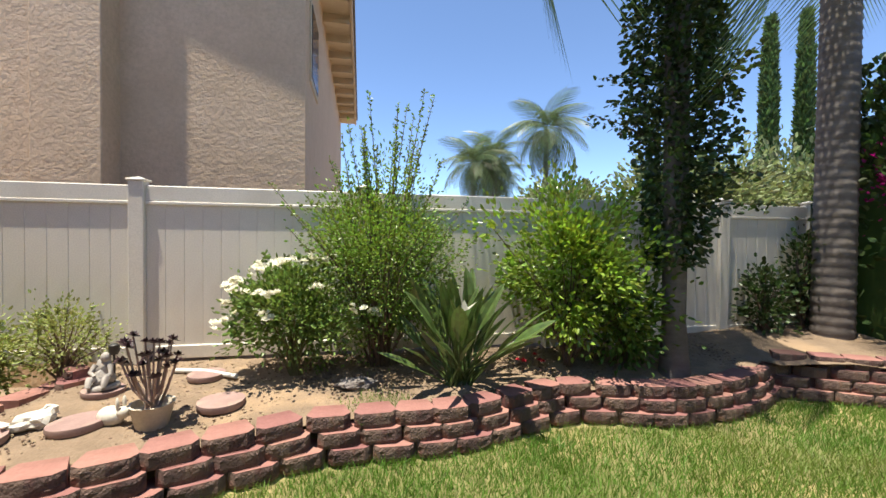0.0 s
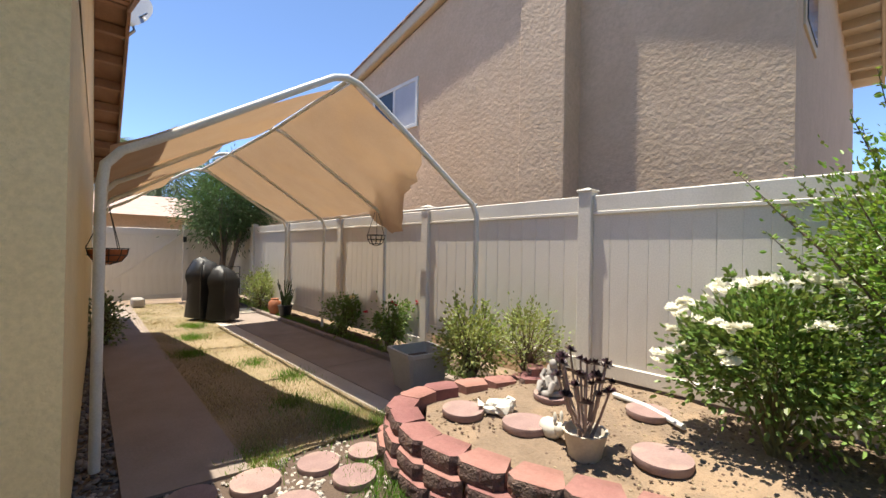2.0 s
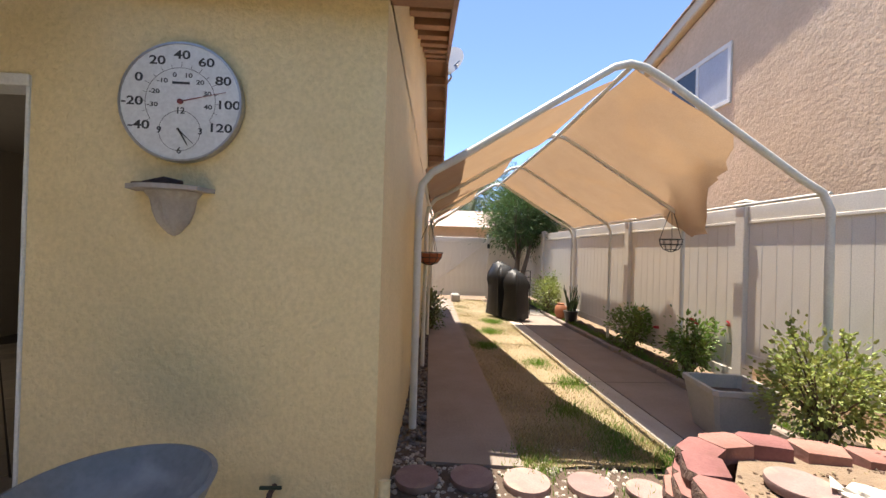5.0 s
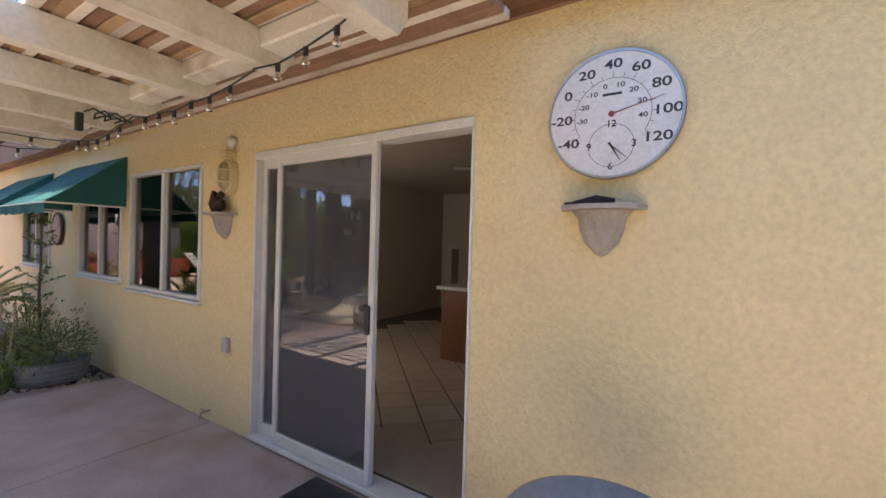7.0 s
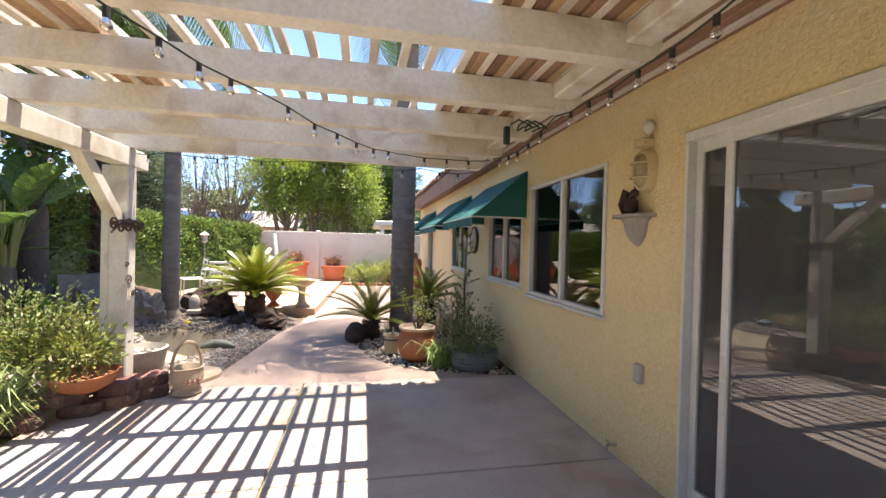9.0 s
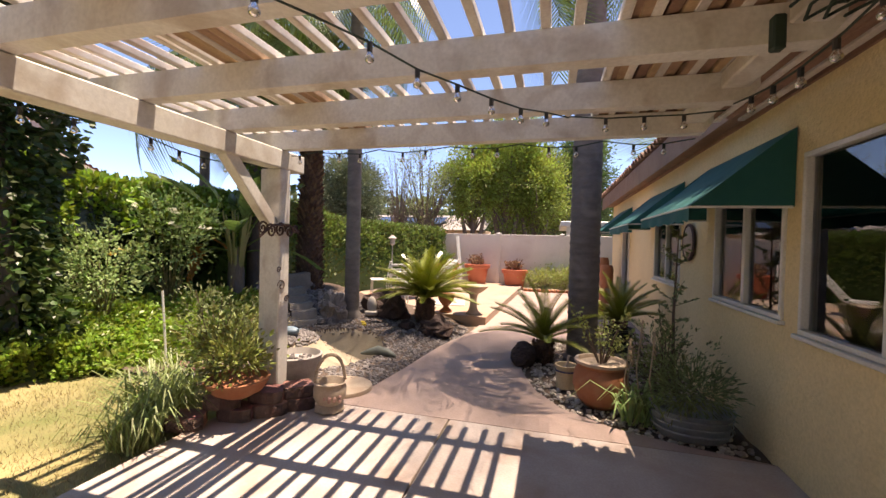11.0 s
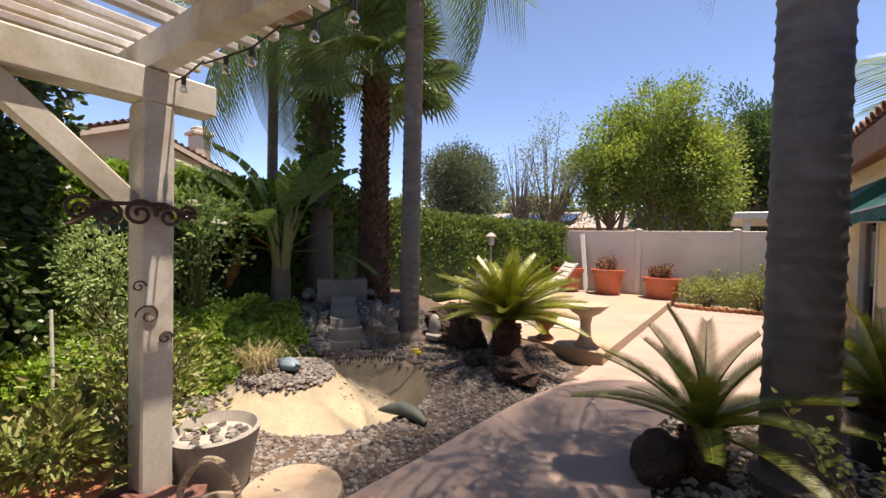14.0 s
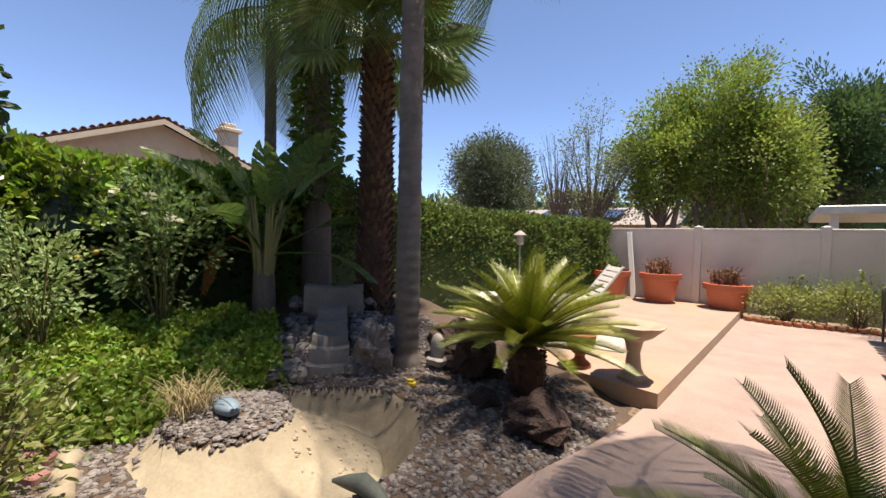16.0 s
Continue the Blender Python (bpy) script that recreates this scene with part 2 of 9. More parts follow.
WHITE_METAL = surface("white_metal", (0.78, 0.78, 0.75), (0.68, 0.68, 0.64), 0.4, 6, 90, 0.05, 0.001, stain=(0.4, 0.36, 0.3), stain_amount=0.25)
CONCRETE = surface("patio_concrete", (0.49, 0.425, 0.39), (0.40, 0.335, 0.305), 0.85, 2.5, 60, 0.25, 0.003, stain=(0.33, 0.23, 0.18), stain_scale=1.5, stain_amount=0.8)
CONCRETE_RED = surface("pink_concrete", (0.40, 0.30, 0.265), (0.32, 0.235, 0.205), 0.85, 2.0, 60, 0.25, 0.003, stain=(0.44, 0.31, 0.255), stain_scale=1.3, stain_amount=0.55)
CONCRETE_TAN = surface("tan_concrete", (0.40, 0.315, 0.255), (0.34, 0.25, 0.195), 0.85, 2.0, 60, 0.2, 0.003, stain=(0.5, 0.27, 0.15), stain_scale=0.8, stain_amount=0.6)
CONCRETE_GREY = surface("walk_concrete", (0.31, 0.25, 0.215), (0.25, 0.20, 0.17), 0.85, 3, 60, 0.25, 0.003, stain=(0.3, 0.24, 0.2), stain_amount=0.4)
CONCRETE_PALE = surface("pale_concrete", (0.55, 0.50, 0.44), (0.46, 0.41, 0.35), 0.85, 3, 60, 0.25, 0.003, stain=(0.3, 0.26, 0.22), stain_amount=0.4)
SOIL = surface("dry_soil", (0.27, 0.195, 0.135), (0.19, 0.135, 0.092), 0.95, 5, 45, 0.9, 0.02, stain=(0.38, 0.26, 0.16), stain_scale=2.0, stain_amount=0.6)
SOIL_DARK = surface("dark_soil", (0.09, 0.06, 0.045), (0.13, 0.09, 0.065), 0.95, 6, 50, 0.9, 0.02)
TURF = surface("turf_ground", (0.12, 0.145, 0.04), (0.26, 0.22, 0.10), 0.95, 1.6, 50, 0.7, 0.015, stain=(0.46, 0.35, 0.17), stain_scale=0.8, stain_amount=0.7)
TURF_DRY = surface("dry_turf", (0.34, 0.26, 0.16), (0.24, 0.185, 0.11), 0.95, 2.2, 60, 0.8, 0.015, stain=(0.16, 0.15, 0.06), stain_scale=1.4, stain_amount=0.5)
BLADE = surface("grass_blade", (0.085, 0.19, 0.025), (0.14, 0.235, 0.04), 0.55, 2.0, 30, 0, see=0.35, island=0.35, stain=(0.28, 0.26, 0.09), stain_scale=0.7, stain_amount=0.45)
BLADE_DRY = surface("straw_blade", (0.42, 0.345, 0.20), (0.33, 0.27, 0.14), 0.7, 2.0, 30, 0, see=0.3, island=0.35, stain=(0.16, 0.20, 0.05), stain_scale=1.3, stain_amount=0.45)
BLOCK = surface("red_block", (0.32, 0.155, 0.135), (0.25, 0.11, 0.098), 0.9, 6, 55, 0.6, 0.008, island=0.22, stain=(0.16, 0.075, 0.06), stain_scale=5, stain_amount=0.5)
BLOCK_FACE = surface("rough_block_face", (0.21, 0.13, 0.11), (0.12, 0.08, 0.07), 0.95, 14, 70, 1.0, 0.02, island=0.3, stain=(0.26, 0.10, 0.07), stain_scale=7, stain_amount=0.6)
PAVER = surface("pink_paver", (0.33, 0.22, 0.205), (0.26, 0.17, 0.155), 0.9, 5, 70, 0.5, 0.005, island=0.12, stain=(0.45, 0.34, 0.27), stain_scale=4, stain_amount=0.5)
PEBBLE = surface("grey_pebble", (0.23, 0.205, 0.195), (0.15, 0.13, 0.125), 0.85, 9, 60, 0.5, 0.006, island=0.45)
PEBBLE_PALE = surface("pale_pebble", (0.5, 0.45, 0.39), (0.38, 0.33, 0.28), 0.8, 9, 60, 0.3, 0.004, island=0.35)
LAVA = surface("lava_rock", (0.075, 0.045, 0.038), (0.045, 0.03, 0.027), 0.95, 8, 35, 1.0, 0.04, stain=(0.13, 0.075, 0.055), stain_scale=3)
ROCK_GREY = surface("grey_rock", (0.25, 0.22, 0.21), (0.17, 0.15, 0.145), 0.9, 6, 30, 1.0, 0.03)
POND = surface("pond_cement", (0.44, 0.375, 0.27), (0.36, 0.30, 0.215), 0.85, 3, 45, 0.35, 0.006, stain=(0.25, 0.2, 0.14), stain_scale=1.6, stain_amount=0.5)
CAST = surface("cast_stone", (0.42, 0.39, 0.36), (0.33, 0.30, 0.28), 0.85, 7, 60, 0.4, 0.004, stain=(0.2, 0.18, 0.16), stain_scale=5, stain_amount=0.5)
CAST_TAN = surface("tan_cast_stone", (0.50, 0.40, 0.30), (0.42, 0.32, 0.24), 0.85, 6, 60, 0.4, 0.004, stain=(0.3, 0.2, 0.14), stain_scale=4, stain_amount=0.5)
TERRA = surface("terracotta", (0.40, 0.15, 0.07), (0.34, 0.12, 0.055), 0.7, 5, 60, 0.15, 0.002, stain=(0.46, 0.3, 0.2), stain_scale=3, stain_amount=0.4)
TERRA_PLASTIC = surface("orange_plastic", (0.56, 0.16, 0.085), (0.5, 0.14, 0.075), 0.55, 3, 60, 0.05, 0.001, stain=(0.6, 0.26, 0.16), stain_amount=0.3)
CLOTH = surface("tan_canvas", (0.47, 0.335, 0.23), (0.43, 0.30, 0.205), 0.85, 3, 120, 0.2, 0.002, see=0.2, stain=(0.5, 0.32, 0.18), stain_amount=0.4)
TEAL = surface("teal_canvas", (0.010, 0.13, 0.125), (0.008, 0.105, 0.10), 0.8, 4, 150, 0.15, 0.001, see=0.04, stain=(0.03, 0.19, 0.18), stain_amount=0.4)
BARK = surface("grey_bark", (0.20, 0.16, 0.13), (0.13, 0.10, 0.085), 0.92, 6, 40, 0.8, 0.012, stretch=(1, 1, 0.35))
BARK_PALM = surface("palm_bark", (0.19, 0.165, 0.15), (0.13, 0.11, 0.10), 0.9, 5, 50, 0.5, 0.006, stretch=(1, 1, 3), stain=(0.28, 0.25, 0.23), stain_scale=3, stain_amount=0.5)
BARK_DARK = surface("brown_boots", (0.15, 0.085, 0.05), (0.085, 0.05, 0.032), 0.95, 8, 45, 0.7, 0.01, island=0.35)
STEM = surface("green_stem", (0.13, 0.16, 0.05), (0.17, 0.12, 0.06), 0.7, 8, 60, 0.2, 0.002)
TWIG = surface("brown_twig", (0.17, 0.11, 0.075), (0.11, 0.075, 0.055), 0.85, 8, 60, 0.3, 0.003)
LEAF = surface("mid_leaf", (0.11, 0.19, 0.038), (0.15, 0.23, 0.05), 0.45, 3, 30, 0, see=0.35, island=0.45)
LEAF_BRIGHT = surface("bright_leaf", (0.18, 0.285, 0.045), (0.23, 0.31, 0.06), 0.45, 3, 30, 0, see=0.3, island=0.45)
LEAF_CITRUS = surface("glossy_broad_leaf", (0.22, 0.34, 0.05), (0.28, 0.37, 0.07), 0.32, 3, 30, 0, see=0.35, island=0.45, spec=0.6)
LEAF_YELLOW = surface("yellow_green_succulent_leaf", (0.25, 0.27, 0.08), (0.17, 0.20, 0.05), 0.5, 3, 30, 0, see=0.25, island=0.5)
LEAF_PRIVET = surface("privet_leaf", (0.165, 0.26, 0.05), (0.22, 0.30, 0.065), 0.42, 3, 30, 0, see=0.32, island=0.5)
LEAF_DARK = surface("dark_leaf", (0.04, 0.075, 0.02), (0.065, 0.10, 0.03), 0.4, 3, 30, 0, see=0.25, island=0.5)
LEAF_ROSE = surface("rose_leaf", (0.13, 0.22, 0.055), (0.22, 0.28, 0.08), 0.4, 3, 30, 0, see=0.32, island=0.4)
LEAF_PALE = surface("variegated_leaf", (0.34, 0.37, 0.13), (0.24, 0.28, 0.085), 0.55, 3, 30, 0, see=0.3, island=0.4)
LEAF_TREE = surface("tree_leaf", (0.11, 0.165, 0.04), (0.16, 0.21, 0.06), 0.5, 0.6, 30, 0, see=0.3, island=0.5)
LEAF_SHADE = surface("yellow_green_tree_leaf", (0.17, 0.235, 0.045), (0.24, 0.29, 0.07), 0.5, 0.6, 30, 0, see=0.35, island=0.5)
LEAF_DUSK = surface("dusky_olive_leaf", (0.10, 0.135, 0.075), (0.15, 0.18, 0.11), 0.55, 1.5, 30, 0, see=0.25, island=0.5)
LEAF_COVER = surface("trailing_leaf", (0.22, 0.33, 0.06), (0.28, 0.36, 0.08), 0.42, 3, 30, 0, see=0.35, island=0.5)
LEAF_VAR = surface("striped_strap_leaf", (0.32, 0.37, 0.17), (0.18, 0.25, 0.07), 0.5, 3, 30, 0, see=0.35, island=0.4)
LEAF_OLIVE = surface("olive_leaf", (0.17, 0.215, 0.085), (0.22, 0.24, 0.11), 0.55, 3, 30, 0, see=0.3, island=0.45)
LEAF_BLUE = surface("pale_rose_leaf", (0.32, 0.42, 0.18), (0.24, 0.34, 0.12), 0.6, 3, 30, 0, see=0.3, island=0.4)
LEAF_PINE = surface("pine_leaf", (0.07, 0.126, 0.042), (0.098, 0.154, 0.056), 0.6, 3, 30, 0, see=0.25, island=0.4)
FROND = surface("palm_frond", (0.126, 0.196, 0.056), (0.196, 0.252, 0.084), 0.4, 3, 30, 0, see=0.3, island=0.4)
FROND_FAR = surface("distant_frond", (0.085, 0.13, 0.05), (0.13, 0.17, 0.07), 0.45, 3, 30, 0, see=0.2, island=0.4)
FROND_SAGO = surface("sago_frond", (0.15, 0.20, 0.028), (0.27, 0.28, 0.04), 0.32, 3, 30, 0, see=0.12, island=0.35, spec=0.6)
BIRD_LEAF = surface("strap_leaf", (0.07, 0.12, 0.032), (0.11, 0.16, 0.05), 0.32, 4, 40, 0.3, 0.003, see=0.12, island=0.25, spec=0.6)
BANANA_LEAF = surface("broad_leaf", (0.09, 0.15, 0.04), (0.14, 0.20, 0.06), 0.4, 3, 40, 0.1, 0.002, see=0.45, island=0.25)
STALK = surface("yellow_green_stalk", (0.20, 0.22, 0.07), (0.28, 0.24, 0.10), 0.5, 8, 60, 0.2, 0.002)
DEAD_LEAF = surface("dead_leaf", (0.42, 0.20, 0.05), (0.30, 0.14, 0.045), 0.8, 6, 40, 0.3, 0.003, see=0.35)
PETAL = surface("white_petal", (0.85, 0.84, 0.76), (0.78, 0.75, 0.62), 0.6, 8, 60, 0, see=0.3, island=0.1)
PETAL_YELLOW = surface("yellow_petal", (0.75, 0.6, 0.2), (0.8, 0.7, 0.4), 0.6, 8, 60, 0, see=0.3)
PETAL_RED = surface("red_petal", (0.55, 0.05, 0.06), (0.4, 0.03, 0.06), 0.6, 8, 60, 0, see=0.3)
PETAL_PINK = surface("magenta_bract", (0.42, 0.03, 0.22), (0.3, 0.02, 0.16), 0.6, 8, 60, 0, see=0.35, island=0.3)
BLACK_COVER = surface("black_vinyl_cover", (0.009, 0.009, 0.01), (0.015, 0.015, 0.016), 0.5, 5, 60, 0.3, 0.006, spec=0.5)
BLACK = surface("black_plastic", (0.02, 0.02, 0.02), (0.03, 0.03, 0.03), 0.45, 6, 80, 0.1, 0.001)
GREY_PLASTIC = surface("grey_tub_plastic", (0.50, 0.48, 0.44), (0.43, 0.41, 0.37), 0.6, 4, 60, 0.1, 0.001, stain=(0.46, 0.43, 0.38), stain_amount=0.5)
STEEL = surface("steel", (0.5, 0.5, 0.5), (0.4, 0.4, 0.4), 0.35, 6, 60, 0.05, 0.001, metal=0.9)
GALV = surface("galvanised", (0.36, 0.40, 0.43), (0.28, 0.31, 0.34), 0.5, 9, 60, 0.1, 0.001, metal=0.6)
ALU = surface("window_aluminium", (0.74, 0.74, 0.71), (0.66, 0.66, 0.63), 0.42, 6, 80, 0.05, 0.001, stain=(0.5, 0.48, 0.44), stain_amount=0.3)
WIRE = surface("black_wire", (0.02, 0.024, 0.02), (0.03, 0.035, 0.03), 0.5, 6, 60, 0, 0)
RUST = surface("rusty_iron", (0.10, 0.055, 0.04), (0.07, 0.04, 0.035), 0.8, 14, 80, 0.4, 0.002)
CORD = surface("green_cord", (0.012, 0.03, 0.018), (0.02, 0.04, 0.025), 0.6, 6, 60, 0, 0)
BULB = glass("clear_bulb", (0.93, 0.92, 0.88))
PANE = glass("window_pane", (0.62, 0.66, 0.66))
PANE_DARK = glass("tinted_pane", (0.8, 0.82, 0.82))

# ---- ground ----
def ground_height(x, y):
    return -0.8 if 1.2 < x < 5.3 and -9.3 < y < -5.0 else -0.05


_g = Shape()
_xs = [-400, -120, -40] + [-14 + 0.5 * i for i in range(45)] + [40, 120, 400]
_ys = [-400, -120, -40] + [-18 + 0.5 * i for i in range(48)] + [40, 120, 400]
_g.grid(len(_xs) - 1, len(_ys) - 1, lambda u, v: (_xs[round(u * (len(_xs) - 1))], _ys[round(v * (len(_ys) - 1))], ground_height(_xs[round(u * (len(_xs) - 1))], _ys[round(v * (len(_ys) - 1))])))
whole("ground", _g, SOIL, "dry brown earth reaching to the horizon", "ground", kind="structure")


def inside(x, y, poly):
    c = False
    for (x0, y0), (x1, y1) in zip(poly, poly[1:] + poly[:1]):
        if (y0 > y) != (y1 > y) and x < (x1 - x0) * (y - y0) / (y1 - y0) + x0:
            c = not c
    return c


def curve(points, step):
    """Points at even steps along a smooth line through the given points."""
    P = [Vector(p) for p in points]
    dense = []
    for i in range(len(P) - 1):
        a, b, c, d = P[max(i - 1, 0)], P[i], P[i + 1], P[min(i + 2, len(P) - 1)]
        for k in range(16):
            t = k / 16
            dense.append(0.5 * ((2 * b) + (c - a) * t + (2 * a - 5 * b + 4 * c - d) * t * t + (3 * b - a - 3 * c + d) * t ** 3))
    dense.append(P[-1])
    out, acc = [dense[0]], 0.0
    for a, b in zip(dense, dense[1:]):
        acc += (b - a).length
        if acc >= step:
            out.append(b)
            acc = 0.0
    return out


def slab(name, outline, z0, z1, mat, label, category="paving", parent=None):
    s = Shape().prism(outline, z0, z1)
    if parent is not None:
        return part(name, s, mat, parent, label)
    return whole(name, s, mat, label, category, kind="structure")


WX, NY = -1.855, 0.74
# patio: four cast slabs with open joints
patio = thing("patio", "worn pinkish-grey concrete patio under the pergola", "patio", kind="structure")
for x0, x1, y0, y1 in ((WX, 0.45, -3.065, 1.1), (0.462, 2.28, -3.065, 1.1), (WX, 0.45, -4.86, -3.077), (0.462, 2.28, -4.86, -3.077)):
    part("slab", Shape().box(x0, x1, y0, y1, -0.12, 0, 0.006), CONCRETE, patio)
PATH_L = [(1.62, -4.87), (1.46, -5.1), (1.37, -5.4), (1.29, -6.0), (1.24, -6.5), (1.16, -7.2), (1.02, -7.8), (0.92, -8.4), (0.9, -8.78)]
PATH_R = [(-1.84, -4.87), (-1.3, -4.98), (-0.84, -5.13), (-0.45, -5.4), (-0.2, -5.8), (-0.05, -6.3), (0.06, -6.8), (0.1, -7.3), (0.02, -7.7), (-0.25, -8.05), (-0.9, -8.25), (-1.84, -8.3)]
slab("garden_path", PATH_L[::-1][-1:] + [(-1.84, -4.87)] + PATH_R[1:] + [(-1.84, -15.3), (0.57, -15.3), (0.80, -8.85)] + PATH_L[::-1][:-1], -0.12, -0.004, CONCRETE_RED, "pink stamped concrete path with shaded stains", "path")
slab("raised_patio", [(0.80, -8.86), (0.58, -15.3), (3.6, -15.3), (4.4, -12.5), (4.6, -9.6), (2.6, -9.5), (1.95, -9.0)][::-1], -0.1, 0.13, CONCRETE_TAN, "raised tan and rust-stained concrete terrace", "terrace")
# side yard
slab("side_path", [(-2.76, 0.99), (-2.69, 1.63), (-12.1, 1.85), (-12.1, 1.22)][::-1], -0.1, 0.0, CONCRETE_GREY, "shaded brown concrete path beside the house", "path")
walk2 = thing("garden_walk", "dark concrete walk with a pale concrete border", "path", kind="structure")
for x0, x1 in ((-2.62, -4.45), (-4.46, -6.6), (-6.61, -9.2)):
    part("slab", Shape().box(x1, x0, 3.0, 3.78, -0.1, 0.0, 0.004), CONCRETE_GREY, walk2)
    part("border", Shape().box(x1, x0, 2.78, 2.985, -0.1, 0.004, 0.006), CONCRETE_PALE, walk2, "pale concrete border strip")
part("slab", Shape().box(-10.0, -9.22, 2.75, 3.9, -0.1, 0.01, 0.004), CONCRETE_PALE, walk2)
edging = thing("bed_edging", "low row of dark concrete edging blocks", "edging", kind="structure")
_eb = Shape().box(-0.148, 0.148, -0.04, 0.04, -0.05, 0.055, 0.012).mesh("edging_block")
for i in range(23):
    part("edging_block", _eb, CONCRETE_GREY, edging, at=pose(-2.85 - 0.3 * i, 3.83 + rnd(-0.008, 0.008), rnd(-0.006, 0.01), 0, 0, rnd(-2, 2)))
whole("side_bed", Shape().grid(70, 6, lambda u, v: (-12 + 9.6 * u, 3.86 + 0.3 * v, 0.02 + 0.07 * v + 0.03 * noise.noise((u * 40, v * 3, 1)))), SOIL_DARK, "dark planting bed along the fence", "soil bed", kind="structure")
whole("side_lawn", Shape().grid(60, 8, lambda u, v: (-12.1 + 9.4 * u, 1.6 + 1.2 * v, -0.01 + 0.02 * noise.noise((u * 20, v * 4, 3)))), TURF_DRY, "patchy dry side lawn", "lawn", kind="structure")
whole("pebble_strip", Shape().grid(40, 8, lambda u, v: (-3.0 + 2.2 * u, 0.72 + 1.75 * v, -0.02 + 0.012 * noise.noise((u * 9, v * 9, 5)))), SOIL_DARK, "bare dark soil with small stones", "soil", kind="structure")
whole("lawn", Shape().grid(60, 60, lambda u, v: (-1.5 + 7.5 * u, -5.2 + 8.6 * v, -0.03 + 0.02 * noise.noise((u * 8, v * 8, 2)))), TURF, "sunlit green lawn with dry patches", "lawn", kind="structure")


# ---- house ----
def wall_along_y(name, x0, x1, y0, y1, z0, z1, holes, mat, label, parent=None):
    """A wall with its openings (y0, y1, z0, z1) cut through."""
    ys = sorted({y0, y1, *[h[0] for h in holes], *[h[1] for h in holes]})
    s = Shape()
    for a, b in zip(ys, ys[1:]):
        mid = (a + b) / 2
        zs, cuts = [z0], sorted((h[2], h[3]) for h in holes if h[0] < mid < h[1])
        lo = z0
        for c, d in cuts:
            if c > lo:
                s.box(x0, x1, a, b, lo, c)
            lo = d
        if lo < z1:
            s.box(x0, x1, a, b, lo, z1)
    return whole(name, s, mat, label, "wall", kind="structure")


DOOR = (-2.54, -0.745, 0.02, 2.09)
W1, W2, W3 = (-4.67, -3.28, 0.94, 2.08), (-6.10, -4.87, 0.99, 2.05), (-8.50, -7.22, 1.0, 2.0)
FAR = (-11.5, -10.7, 0.02, 2.05)
wall_along_y("wall_east", -2.02, WX, -13.2, NY, -0.05, 2.57, [DOOR, W1, W2, W3, FAR], STUCCO, "yellow stucco house wall with rough texture")
GW = -10.3


def north_y(x):
    """The side wall runs a little askew to the patio wall."""
    return NY + 0.042 * (WX - x)


whole("wall_north", Shape().prism([(GW, north_y(GW) - 0.16), (-2.02, NY - 0.16), (-2.02, NY), (GW, north_y(GW))], -0.05, 2.57), STUCCO, "yellow stucco side wall of the house", "wall", kind="structure")
whole("wall_south", Shape().box(GW, -2.02, -13.2, -13.04, -0.05, 2.57), STUCCO, "yellow stucco end wall of the house", "wall", kind="structure")
whole("wall_west", Shape().box(GW, GW + 0.16, -13.04, NY + 0.18, -0.05, 2.57), STUCCO, "yellow stucco far wall of the house", "wall", kind="structure")
# eaves: a tall fascia along the patio and a gable to the side yard
EX, EY, RX, WW = -1.66, 1.03, -6.0, -10.4
RIDGE, EAVE = 4.35, 2.79
roof = thing("roof", "brown tiled roof with brown painted eaves", "roof", kind="structure")


def roof_z(x):
    """Height of the roof's deck over the wing."""
    return EAVE + (RIDGE - EAVE) * (EX - x) / (EX - RX) if x > RX else RIDGE - (RIDGE - 2.65) * (RX - x) / (RX - WW)


def rake_y(x):
    return EY + 0.042 * (EX - x)


part("soffit", Shape().box(WX - 0.1, EX, -13.7, EY, 2.54, 2.56), BROWN, roof)
part("fascia", Shape().box(EX, EX + 0.035, -13.7, EY + 0.035, 2.47, 2.785, 0.004), BROWN, roof)
part("frieze_board", Shape().box(WX, WX + 0.022, -13.2, NY + 0.02, 2.50, 2.539, 0.003), BROWN, roof)
_gx = ((WX, roof_z(WX) - 0.06), (RX, RIDGE - 0.06), (GW, roof_z(GW) - 0.06), (GW, 2.572), (WX, 2.572))
part("gable_wall", Shape().add([(x, north_y(x) - d, z) for d in (0.16, 0.0) for x, z in _gx], [(0, 1, 2, 3, 4), (9, 8, 7, 6, 5), (0, 5, 6, 1), (1, 6, 7, 2), (2, 7, 8, 3), (4, 9, 5, 0)]), STUCCO, roof)
for xa, xb in ((EX, RX), (RX, WW)):
    za, zb = roof_z(xa), roof_z(xb)
    part("rake_board", Shape().add([(x, rake_y(x) + y, z + d) for y in (0.0, 0.035) for x, z in ((xa, za), (xb, zb)) for d in (-0.2, 0.0)], [(0, 1, 3, 2), (4, 6, 7, 5), (0, 2, 6, 4), (1, 5, 7, 3), (0, 4, 5, 1), (2, 3, 7, 6)]), BROWN, roof)
    part("rake_soffit", Shape().quad((xa, north_y(xa) - 0.05, za - 0.05), (xb, north_y(xb) - 0.05, zb - 0.05), (xb, rake_y(xb), zb - 0.05), (xa, rake_y(xa), za - 0.05)), BROWN, roof)
for i in range(17):
    _rx = EX - 0.28 - 0.5 * i
    part("lookout", Shape().box(_rx - 0.04, _rx + 0.04, north_y(_rx), rake_y(_rx) - 0.004, roof_z(_rx) - 0.17, roof_z(_rx) - 0.055, 0.004), BROWN, roof)


